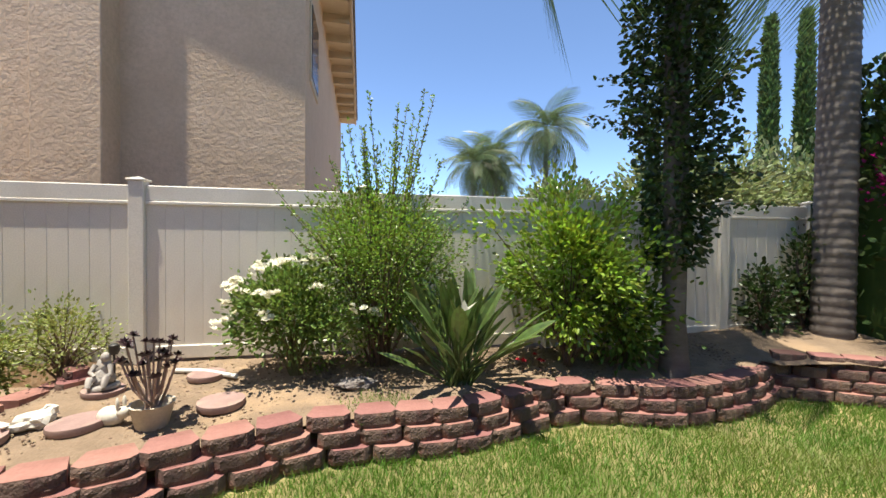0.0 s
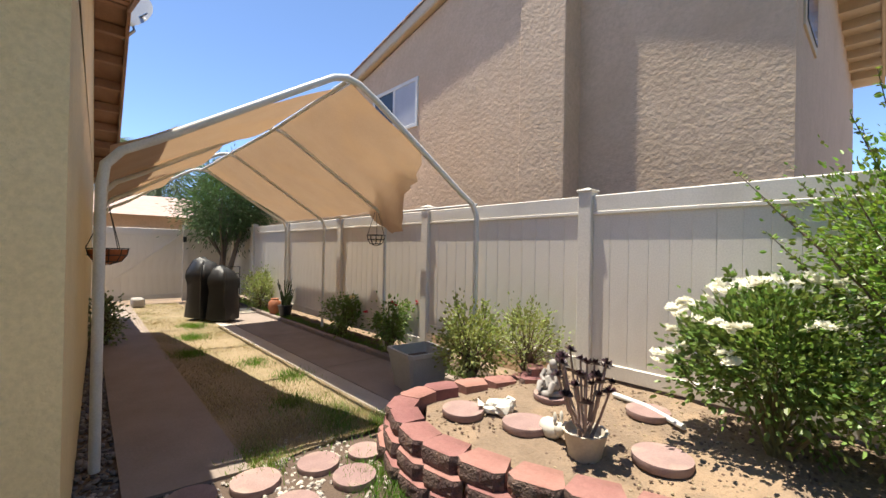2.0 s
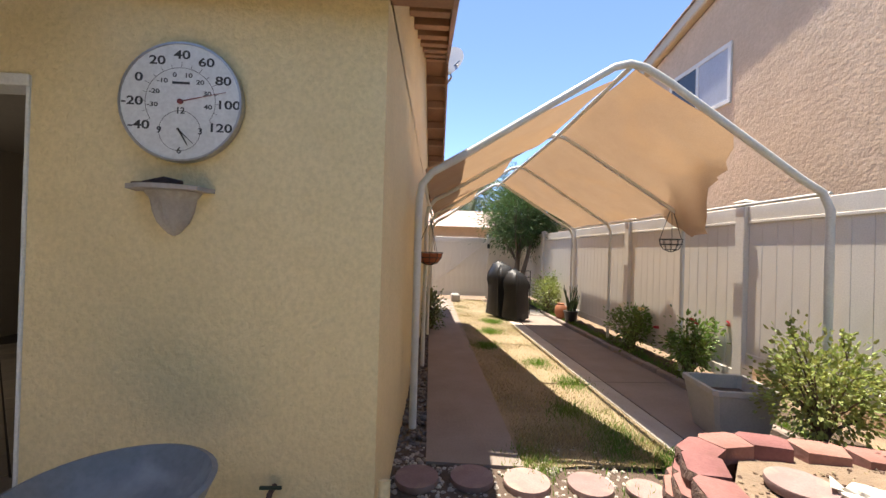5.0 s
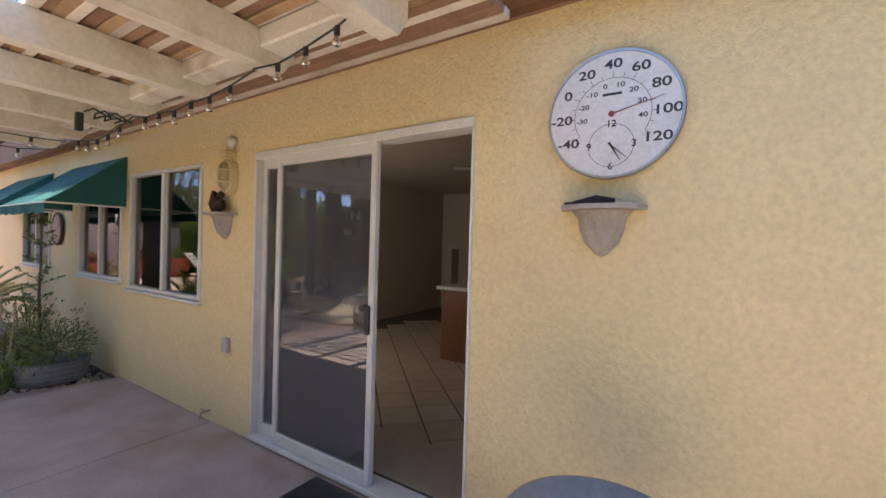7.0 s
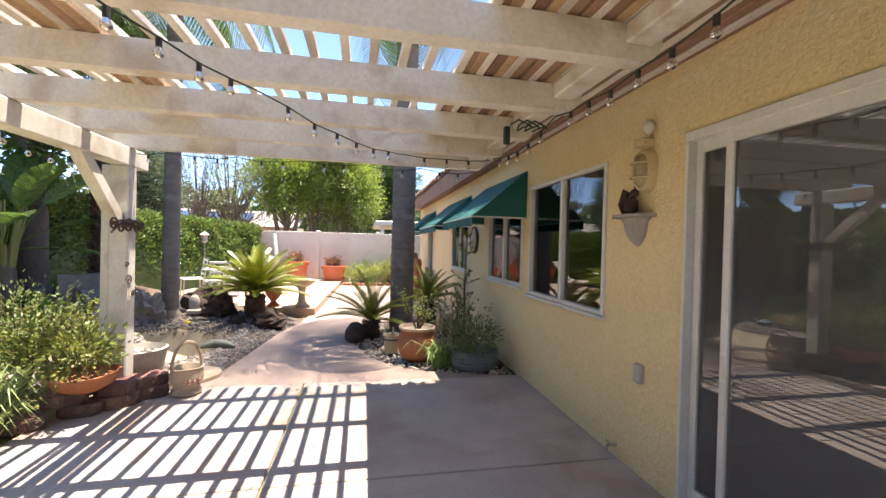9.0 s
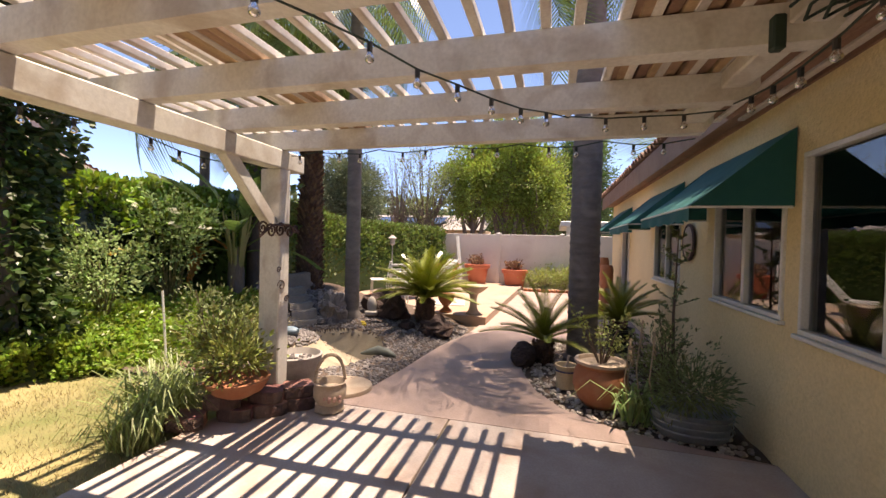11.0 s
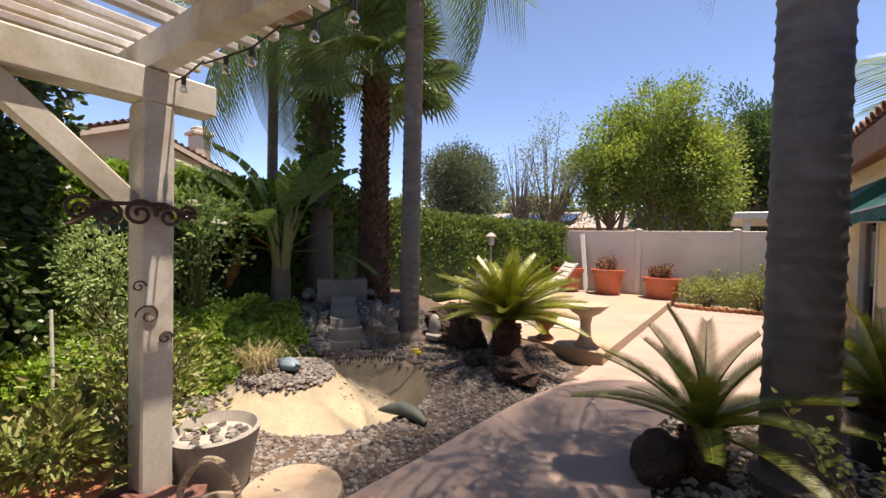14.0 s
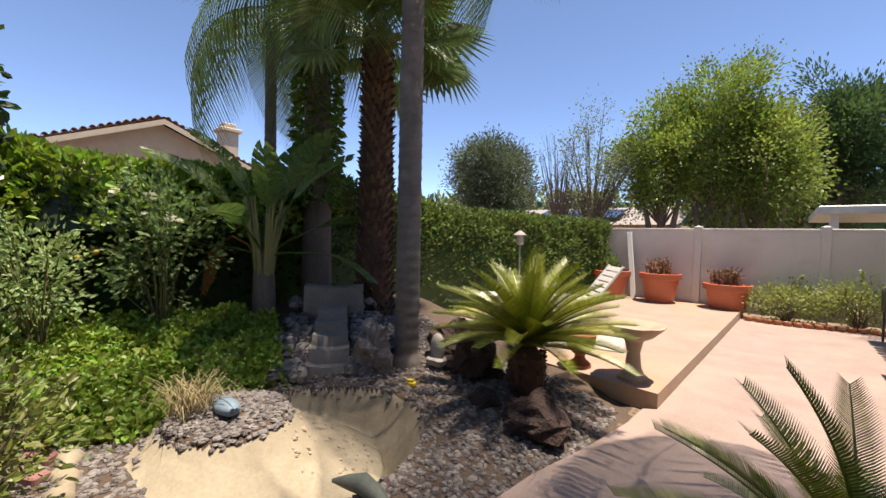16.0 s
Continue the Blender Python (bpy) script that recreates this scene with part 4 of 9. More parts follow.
part("brace", Shape().box(-0.045, 0.045, -0.05, 0.05, -0.42, 0.42, 0.006), WHITE_OLD, pg, at=pose(2.0, -4.36, 1.80, -45, 0, 0))

# ---- shelter in the side yard ----
sh = thing("shelter_canopy", "torn tan canvas shelter on a white pipe frame", "canopy")
LY, RYY, MY = 0.89, 4.03, 2.5
BOWS = [(-3.12, 2.90), (-4.86, 2.83), (-6.72, 2.83), (-8.40, 2.82)]


def skew(x, y):
    """The bows stand a little askew to the house."""
    return x + 0.09 * (y - MY)


def low_y(x):
    return LY + 0.05 * (-3.12 - x)


def bow(x, top):
    """A bent pipe frame: leg, shoulder, slope, rounded peak, and down again."""
    ly = low_y(x)
    half = [(ly, 0.0), (ly, 1.78), (ly + 0.02, 1.92), (ly + 0.1, 2.02), (ly + 0.28, 2.12), (MY - 0.3, top - 0.14), (MY - 0.12, top - 0.03)]
    other = [(MY + 0.12, top - 0.03), (MY + 0.3, top - 0.14), (RYY - 0.22, 2.03), (RYY - 0.06, 1.93), (RYY, 1.80), (RYY, 0.05)]
    pts = half + [(MY, top)] + other
    return [(skew(x, y), y, z) for y, z in pts]


for i, (bx, top) in enumerate(BOWS):
    part("pipe_bow", Shape().tube(bow(bx, top), 0.03 if i == 0 else 0.024, 10), WHITE_METAL, sh, smooth=60)
part("ridge_pipe", Shape().tube([(b, MY, t - 0.03) for b, t in BOWS], 0.02, 8), WHITE_METAL, sh, smooth=60)
part("eave_pipe", Shape().tube([(skew(b, RYY), RYY, 1.93) for b, t in BOWS], 0.014, 8), WHITE_METAL, sh, smooth=60)
part("eave_pipe", Shape().tube([(skew(b, LY), low_y(b) + 0.03, 1.95) for b, t in BOWS], 0.016, 8), WHITE_METAL, sh, smooth=60)


def cloth_east(u, v):
    """From the ridge to the eave; the front edge is torn and its lower corner hangs loose."""
    y = MY + 0.05 + (RYY - MY - 0.03) * v
    front = skew(-3.14, y) if v < 0.5 else skew(-3.14, y) - 1.55 * ((v - 0.5) / 0.5) ** 1.15
    back = skew(-8.40, y)
    x = front + (back - front) * u
    near = max(0.0, 1 - u / 0.3)
    z = 2.84 - 0.90 * v + 0.025
    z -= 0.06 * abs(math.sin(math.pi * (x + 3.12) / 1.76)) * math.sin(math.pi * min(1.0, v * 1.05))
    z += near * v * 0.085 * math.sin(x * 8.5 + v * 3) + 0.02 * noise.noise((x * 2.2, y * 2.5, 4))
    loose = max(0.0, 1 - u / 0.16) * max(0.0, (v - 0.62) / 0.38)
    z -= 0.42 * loose ** 1.1
    y -= 0.22 * loose
    x += 0.30 * loose * (0.5 + 0.5 * v)
    if u == 0 and v > 0.45:
        x += 0.035 * math.sin(v * 70) + 0.02 * math.sin(v * 131)
    return (x, y + 0.05 * near * v * math.sin(x * 9), z)


def cloth_west(u, v):
    """Slid down the frame: its upper edge leaves the ridge more and more towards the gate."""
    x0 = -3.16 - 5.2 * u
    top_y = float(np.interp(x0, [-8.4, -5.9, -4.45, -3.64, -3.1], [1.72, 1.98, 2.13, 2.31, 2.42])) + 0.03 * noise.noise((x0 * 1.3, 0, 2))
    ly = low_y(x0) + 0.04
    y = top_y + (ly - top_y) * v
    z = 2.03 + (y - ly) * 0.82 / (MY - ly) + 0.02
    z -= 0.07 * abs(math.sin(math.pi * (x0 + 3.12) / 1.76)) * (1 - 0.5 * v) + 0.05 * (1 - v) ** 3 * (0.5 + 0.5 * math.sin(x0 * 4.0))
    return (skew(x0, y), y, z + 0.012 * noise.noise((x0 * 3, y * 4, 9)))


part("cover", Shape().grid(90, 26, cloth_east), CLOTH, sh, "torn tan canvas cover with creases", smooth=180)
part("cover", Shape().grid(80, 24, cloth_west), CLOTH, sh, "slack tan canvas cover", smooth=180)

# ---- block walls ----
def block_mesh(seed):
    """A wedge block: smooth top, split rough face with cut corners."""
    s = Shape()
    w, d, h, c = 0.143, 0.20, 0.098, 0.045
    out = [(-w, c), (-w + c, 0.0), (w - c, 0.0), (w, c), (w * 0.72, d), (-w * 0.72, d)]
    n = len(out)
    s.add([(x, y, h) for x, y in out], [tuple(range(n))])
    s.add([(x, y, 0) for x, y in out] + [(x, y, h) for x, y in out], [(i, (i + 1) % n, n + (i + 1) % n, n + i) for i in (3, 4, 5)])
    top = len(s.f)
    fr = [out[0], out[1], ((out[1][0] + out[2][0]) / 2, -0.006), out[2], out[3]]
    for (a, b) in zip(fr, fr[1:]):
        def at(u, v, a=a, b=b):
            x, y = a[0] + (b[0] - a[0]) * u, a[1] + (b[1] - a[1]) * u
            k = 0 if v in (0.0, 1.0) else 1
            q = noise.noise((x * 22 + seed * 7, v * 4, seed)) * 0.016 * k
            return (x, y - 0.006 * k + q, h * v)
        s.grid(2, 4, at)
    me = s.mesh("block")
    me.materials.append(BLOCK)
    me.materials.append(BLOCK_FACE)
    for i, p in enumerate(me.polygons):
        p.material_index = 1 if i >= top else 0
    return me


BLOCKS = [block_mesh(k) for k in range(5)]
BASE = [(-2.30, 3.95), (-2.5, 3.45), (-2.64, 2.95), (-2.5, 2.5), (-2.1, 2.27), (-1.75, 2.21), (-1.3, 2.29), (-0.72, 2.50), (-0.4, 2.61), (-0.08, 2.72), (0.43, 2.73), (0.88, 2.73), (1.28, 2.84), (1.84, 3.02), (2.26, 2.93), (2.68, 2.81), (3.27, 2.84), (3.75, 2.98), (4.1, 3.16)]


def course_line(base, back):
    P = [Vector((x, y, 0)) for x, y in base]
    out = []
    for i, p in enumerate(P):
        d = (P[min(i + 1, len(P) - 1)] - P[max(i - 1, 0)]).normalized()
        out.append(p + Vector((-d.y, d.x, 0)) * back)
    return out


def block_wall(name, base, courses, label, skip=None):
    t = thing(name, label, "garden wall", kind="structure")
    for k in range(courses):
        line = curve(course_line(base, 0.035 * k), 0.01)
        pos = (0.15 if k % 2 else 0.02) + rnd(-0.02, 0.02)
        run, last = 0.0, line[0]
        nxt = pos
        for a, b in zip(line, line[1:]):
            run += (b - a).length
            if run >= nxt:
                d = (b - a).normalized()
                nxt += 0.288
                if skip and skip(b, k):
                    continue
                ang = math.degrees(math.atan2(d.y, d.x))
                part("block", R.choice(BLOCKS), None, t, at=pose(b.x + rnd(-0.006, 0.006), b.y + rnd(-0.006, 0.006), 0.1 * k - 0.01, rnd(-1, 1), rnd(-1, 1), ang + rnd(-3, 3)))
    return t


block_wall("garden_wall_north", BASE, 3, "low curved wall of red split-face garden blocks")
block_wall("garden_wall_east", [(4.12, 3.2), (4.5, 2.98), (5.0, 2.72), (5.6, 2.5), (6.3, 2.35)], 4, "stepped wall of dusty red garden blocks")

# raised bed behind the wall
_front = sorted(((x, y + 0.2) for x, y in BASE if x > -2.2 or y < 2.4), key=lambda p: p[0])


def front_y(x):
    return float(np.interp(x, [p[0] for p in _front], [p[1] for p in _front]))


def bed_at(u, v):
    x = -2.45 + 8.6 * u
    f = front_y(x) - 0.03 if x < 4.1 else 3.2 - 0.42 * (x - 4.1)
    if x < -2.05:
        f = 2.55 + (-2.05 - x) * 0.9
    y = f + (FY + 0.25 - f) * v
    hi = 0.12 * max(0.0, min(1.0, (x - 3.2) / 1.2))
    low = -0.16 * max(0.0, min(1.0, (-2.0 - x) / 0.4)) * v
    return (x, y, 0.215 + 0.14 * v + hi + low + 0.02 * noise.noise((x * 2.5, y * 2.5, 0)) + 0.008 * noise.noise((x * 9, y * 9, 0)))


def bed_z(x, y):
    f = front_y(x)
    v = max(0.0, min(1.0, (y - f) / (FY + 0.25 - f)))
    return 0.215 + 0.14 * v + 0.12 * max(0.0, min(1.0, (x - 3.2) / 1.2)) - 0.16 * max(0.0, min(1.0, (-2.0 - x) / 0.4)) * v


whole("raised_bed", Shape().grid(150, 36, bed_at), SOIL, "sunlit dry soil of the raised flower bed", "soil bed", smooth=180, kind="structure")

# ---- rock garden with the dry pond ----
def pond_depth(x, y):
    """0 outside the basin, 1 on its floor."""
    dx, dy = (x - 2.66) / 0.86, (y + 6.42) / 0.98
    a = math.atan2(dy, dx)
    edge = 1.0 + 0.07 * math.sin(2 * a + 0.9) + 0.05 * math.sin(3 * a + 1.0)
    return max(0.0, min(1.0, (edge - math.hypot(dx, dy)) / 0.45))


def garden_z(x, y):
    rise = 0.30 * max(0.0, min(1.0, (x - 2.2) / 2.0)) * max(0.0, min(1.0, (-6.6 - y) / 1.4))
    rise += 0.06 + 0.10 * max(0.0, min(1.0, (-7.0 - y) / 1.2))
    east = 0.1 * max(0.0, min(1.0, (x - 3.4) / 1.0))
    edge = max(0.0, min(1.0, (x - 1.15) / 0.5))
    z = -0.05 + (rise + east) * edge
    d = pond_depth(x, y)
    if d > 0:
        z = z * (1 - min(1, d * 3)) + (-0.5) * (1 - (1 - d) ** 2) + 0.02 * min(1, d * 3)
    q = math.hypot(x - 2.96, y + 6.12)
    if q < 1.1:
        cone = 0.20 - 0.62 * max(0.0, (q - 0.38)) ** 0.75 if q > 0.38 else 0.20 + 0.09 * (1 - q / 0.38)
        z = max(z, cone)
    return z


def in_pond(x, y):
    q = math.hypot(x - 2.96, y + 6.12)
    return q > 0.41 and (pond_depth(x, y) > 0.02 or q < 0.58)


_gs = Shape().grid(230, 230, lambda u, v: (0.95 + 4.6 * u, -9.55 + 4.75 * v, garden_z(0.95 + 4.6 * u, -9.55 + 4.75 * v) + 0.008 * noise.noise((u * 60, v * 60, 0))))
_gm = _gs.mesh("rock_garden", 180)
_gm.materials.append(SOIL_DARK)
_gm.materials.append(POND)
for p in _gm.polygons:
    c = p.center
    p.material_index = 1 if in_pond(c.x, c.y) else 0
whole("rock_garden", _gm, None, "rock garden with a dry cement pond basin", "rock garden", kind="structure")
whole("house_bed", Shape().grid(60, 60, lambda u, v: (-1.9 + 2.2 * u, -8.4 + 3.7 * v, -0.03 + 0.02 * noise.noise((u * 20, v * 20, 0)))), SOIL_DARK, "dark gravelly bed beside the house", "soil bed", kind="structure")

# ---- plants: builders ----
NR = np.random.RandomState(11)


def unit(a):
    return a / np.maximum(np.linalg.norm(a, axis=-1, keepdims=True), 1e-9)


def leaf_cloud(pts, dirs, length, width, fold=0.25, jitter=0.35):
    """Many small folded leaves, one at each point along its direction."""
    pts, dirs = np.asarray(pts, float), np.asarray(dirs, float)
    n = len(pts)
    d = unit(dirs + NR.normal(0, jitter, (n, 3)))
    side = unit(np.cross(d, NR.normal(0, 1, (n, 3))))
    up = np.cross(side, d)
    L = length * NR.uniform(0.6, 1.25, (n, 1))
    W = width * NR.uniform(0.7, 1.2, (n, 1)) * 0.5
    a, tip = pts, pts + d * L - up * L * 0.12
    l = pts + d * L * 0.25 + side * W * 0.85 + up * W * fold
    r = pts + d * L * 0.25 - side * W * 0.85 + up * W * fold
    l2 = pts + d * L * 0.68 + side * W * 0.8 + up * (W * fold - L * 0.05)
    r2 = pts + d * L * 0.68 - side * W * 0.8 + up * (W * fold - L * 0.05)
    v = np.stack([a, l, l2, tip, r2, r], 1).reshape(-1, 3)
    s = Shape()
    s.v = v.tolist()
    i = np.arange(n) * 6
    s.f = np.concatenate([np.stack([i, i + 1, i + 2, i + 3], 1), np.stack([i, i + 3, i + 4, i + 5], 1)]).tolist()
    return s


def lumps(n, rx, ry, rz, centre, hollow=0.45):
    """Centres spread through an uneven ellipsoid, more of them near its skin."""
    d = unit(NR.normal(0, 1, (n, 3)))
    r = hollow + (1 - hollow) * NR.uniform(0, 1, (n, 1)) ** 0.5
    wob = 1 + 0.2 * np.sin(3 * np.arctan2(d[:, 1:2], d[:, 0:1]) + NR.uniform(0, 6)) * (1 - np.abs(d[:, 2:3])) + 0.16 * np.sin(5 * d[:, 2:3] + 4 * d[:, 0:1] + NR.uniform(0, 6)) + NR.normal(0, 0.12, (n, 1))
    return np.asarray(centre) + d * r * wob * np.array([rx, ry, rz]), d


def clump_leaves(cs, ds, per, spread, lift=0.3):
    p = np.repeat(cs, per, 0) + NR.normal(0, spread, (len(cs) * per, 3))
    d = np.repeat(ds, per, 0) + (p - np.repeat(cs, per, 0)) / spread * 0.6 + np.array([0, 0, lift])
    return p, d


def bush(name, label, at, rx, ry, h, leaf, ll, lw, n_clump=60, per=40, base=0.12, stem=TWIG, category="bush", spread=None, group="", hollow=0.45, stem_r=0.008, flowers=None, shoots=14):
    t = thing(name, label, category, at, group)
    cs, ds = lumps(n_clump, rx, ry, (h - base) / 2, (0, 0, base + (h - base) / 2), hollow)
    sp = spread or 0.16 * (rx + ry) / 2 + 0.02
    s = Shape()
    for c in cs[: min(len(cs), 26)]:
        mid = Vector((c[0] * 0.35, c[1] * 0.35, c[2] * 0.55))
        s.tube([(rnd(-0.03, 0.03), rnd(-0.03, 0.03), -0.03), mid, tuple(c)], [stem_r * 1.6, stem_r, stem_r * 0.5], 5, False)
    p, d = clump_leaves(cs, ds, per, sp)
    tips, td = [], []
    for k in range(shoots):
        c = Vector(cs[k % len(cs)])
        g = (Vector((c.x, c.y, 0)) * rnd(0.3, 1.2) + Vector((rnd(-0.2, 0.2), rnd(-0.2, 0.2), rnd(0.4, 1.0)))).normalized() * rnd(0.35, 0.75) * (rx + ry) * 0.5
        s.tube([c, c + g], [stem_r * 0.5, stem_r * 0.2], 4, False)
        for i in range(int(14 + per * 0.3)):
            tips.append(tuple(c + g * rnd(0.1, 1.0)))
            td.append((rnd(-1, 1), rnd(-1, 1), rnd(-0.2, 0.9)))
    part("stem", s, stem, t)
    if shoots:
        p, d = np.concatenate([p, np.array(tips)]), np.concatenate([d, np.array(td)])
    keep = p[:, 2] > 0.01
    part("foliage", leaf_cloud(p[keep], d[keep], ll, lw), leaf, t, kind="stuff")
    if flowers:
        mat, count, size, zmin = flowers
        cand = [c for c in cs if c[2] > zmin * h]
        heads = [cand[k] for k in range(min(len(cand), max(3, count // 4)))]
        for k in range(count):
            c = heads[k % len(heads)]
            o = Vector(c) * 1.0
            g = size * 1.3
            o += Vector((o.x, o.y, 0)).normalized() * sp * 1.9 + Vector((rnd(-g, g), rnd(-g, g), sp * 1.7 + rnd(-g, g) * 0.6))
            part("flower", flower_mesh(size), mat, t, at=pose(o.x, o.y, o.z, rnd(-40, 40), rnd(-40, 40), rnd(0, 360)))
    return t


_flowers = {}


def flower_mesh(size):
    """A double rose: three rings of cupped petals."""
    if size not in _flowers:
        s = Shape()
        for ring, (n, r, up) in enumerate(((6, 1.0, 0.25), (5, 0.72, 0.55), (4, 0.42, 0.8))):
            for k in range(n):
                a = 2 * math.pi * (k + 0.5 * ring) / n
                c, q = Vector((math.cos(a), math.sin(a), 0)), Vector((-math.sin(a), math.cos(a), 0))
                w = r * 0.62
                s.add([(0, 0, 0), tuple((c * r * 0.6 + q * w * 0.7 + Vector((0, 0, up * 0.6))) * size), tuple((c * r + Vector((0, 0, up))) * size), tuple((c * r * 0.6 - q * w * 0.7 + Vector((0, 0, up * 0.6))) * size)], [(0, 1, 2), (0, 2, 3)])
        _flowers[size] = s.mesh("flower")
    return _flowers[size]


def tree(name, label, at, trunk_h, trunk_r, rx, ry, rz, leaf, ll, lw, n_clump=110, per=60, bark=BARK, spread=0.3, lean=(0, 0), hollow=0.35, bare=0.0, category="tree", stems=1):
    t = thing(name, label, category, at)
    top = Vector((lean[0], lean[1], trunk_h))
    s = Shape()
    s.tube([(0, 0, -0.1), tuple(top * 0.35 + Vector((rnd(-0.1, 0.1), rnd(-0.1, 0.1), 0))), tuple(top * 0.7), tuple(top)], [trunk_r * 1.2, trunk_r, trunk_r * 0.85, trunk_r * 0.6], 9)
    for k in range(stems - 1):
        g = Vector((math.cos(2.4 * k + 0.5), math.sin(2.4 * k + 0.5), 0)) * rx
        s.tube([tuple(g * 0.12 - Vector((0, 0, 0.1))), tuple(g * 0.22 + top * 0.5), tuple(g * 0.4 + top)], [trunk_r, trunk_r * 0.8, trunk_r * 0.5], 8)
    centre = top + Vector((0, 0, rz * 0.75))
    cs, ds = lumps(n_clump, rx, ry, rz, centre, hollow)
    for c in cs[: 34 if not bare else 70]:
        c = Vector(c)
        a = top * rnd(0.6, 1.0)
        mid = a.lerp(c, 0.5) + Vector((rnd(-0.2, 0.2), rnd(-0.2, 0.2), rnd(0, 0.35))) * rx * 0.3
        s.tube([a, mid, c], [trunk_r * 0.38, trunk_r * 0.2, trunk_r * 0.06], 5, False)
        if bare:
            for _ in range(3):
                e = c + Vector((rnd(-1, 1), rnd(-1, 1), rnd(0.1, 1))) * rx * 0.3
                s.tube([mid.lerp(c, rnd(0.3, 0.9)), e], [trunk_r * 0.07, trunk_r * 0.02], 4, False)
    part("trunk", s, bark, t, smooth=60)
    p, d = clump_leaves(cs, ds, per, spread, 0.1)
    part("crown", leaf_cloud(p, d, ll, lw), leaf, t, kind="stuff")
    return t


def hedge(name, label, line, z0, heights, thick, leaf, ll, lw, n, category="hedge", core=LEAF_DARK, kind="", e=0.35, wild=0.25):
    """A leafy bank along a line: a dark sheet for the inner shade under a skin of leaves."""
    t = thing(name, label, category, kind=kind)
    P = [Vector((*p, 0)) for p in line]
    lens = [0.0]
    for a, b in zip(P, P[1:]):
        lens.append(lens[-1] + (b - a).length)
    nU, nV = max(8, int(lens[-1] / 0.35)), 14

    def spot(u, v, out):
        L = u * lens[-1]
        x = float(np.interp(L, lens, [p.x for p in P]))
        y = float(np.interp(L, lens, [p.y for p in P]))
        h = float(np.interp(u, np.linspace(0, 1, len(heights)), heights))
        i = max(k for k in range(len(P) - 1) if lens[k] <= L + 1e-6) if L < lens[-1] else len(P) - 2
        d = (P[i + 1] - P[i]).normalized()
        nrm = Vector((-d.y, d.x, 0))
        a = math.pi * v
        w = thick * 0.5 * out
        bump = 1 + wild * noise.noise((x * 1.3, y * 1.3, v * 3)) + wild * 0.6 * noise.noise((x * 3.5, y * 3.5, v * 5))
        cx = math.copysign(abs(math.cos(a)) ** e, math.cos(a))
        cz = abs(math.sin(a)) ** e
        pos = Vector((x, y, z0)) + nrm * cx * w * bump + Vector((0, 0, (h - z0) * cz * (0.9 + 0.1 * bump) * (0.5 + 0.5 * out)))
        return pos, (nrm * math.cos(a) + Vector((0, 0, math.sin(a))))

    # dark sheet inside the foliage: the hedge's inner shade put in as colour
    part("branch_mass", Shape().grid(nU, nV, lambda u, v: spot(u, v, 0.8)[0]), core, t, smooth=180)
    us, vs = NR.uniform(0, 1, n), NR.uniform(0.0, 1.0, n)
    pts, dr = [], []
    for u, v in zip(us, vs):
        q, nn = spot(float(u), float(v), 0.85 + 0.3 * R.random())
        pts.append(q)
        dr.append(nn + Vector((0, 0, 0.2)))
    part("foliage", leaf_cloud(np.array([tuple(p) for p in pts]), np.array([tuple(p) for p in dr]), ll, lw, jitter=0.7), leaf, t, kind="stuff")
    return t


def feather(length, pairs, leaflet, lw, arch, droop, start=0.12, stalk=0.012, vee=0.4):
    """A feather frond along +x: arching stalk and paired leaflets."""
    s = Shape()
    pts = []
    for i in range(13):
        u = i / 12
        pts.append(Vector((length * u * (1 - 0.12 * arch * u), 0, length * (0.55 * arch * u - arch * 0.95 * u * u))))
    s.tube(pts, [stalk * (1 - 0.8 * i / 12) for i in range(13)], 5, False)
    for i in range(pairs):
        u = start + (1 - start) * (i + 0.5) / pairs
        k = min(11, int(u * 12))
        p = pts[k].lerp(pts[k + 1], u * 12 - k)
        d = (pts[k + 1] - pts[k]).normalized()
        ll = leaflet * (0.45 + 0.75 * math.sin(math.pi * (0.15 + 0.8 * u)))
        for sg in (-1, 1):
            out = (Vector((0, sg, 0)) + d * (0.35 + 0.8 * u) + Vector((0, 0, vee))).normalized()
            mid = p + out * ll * 0.5
            tip = p + out * ll + Vector((0, 0, -droop * ll)) + d * ll * 0.12
            q = d * lw
            s.add([tuple(p - q * 0.5), tuple(p + q * 0.5), tuple(mid + q * 0.6 - Vector((0, 0, droop * ll * 0.2))), tuple(mid - q * 0.6 - Vector((0, 0, droop * ll * 0.2))), tuple(tip)], [(0, 1, 2, 3), (3, 2, 4)])
    return s


def fan_leaf(radius, segs=26, spread=250, stalk=0.7):
    """A fan leaf along +x on a bare stalk."""
    s = Shape().tube([(0, 0, 0), (stalk * 0.5, 0, 0.05), (stalk, 0, 0)], [0.012, 0.01, 0.008], 5, False)
    for k in range(segs):
        a = radians(-spread / 2 + spread * (k + 0.5) / segs)
        w = radians(spread / segs) * 0.62
        r = radius * (0.8 + 0.2 * math.cos(a))
        at = lambda ang, q, z: (stalk + q * math.cos(ang), q * math.sin(ang), z)
        s.add([at(a, 0, 0), at(a - w, r * 0.55, 0.03), at(a, r * 0.55, 0.05), at(a + w, r * 0.55, 0.03), at(a, r, -0.12 * radius)], [(0, 1, 2), (0, 2, 3), (1, 4, 2), (2, 4, 3)])
    return s


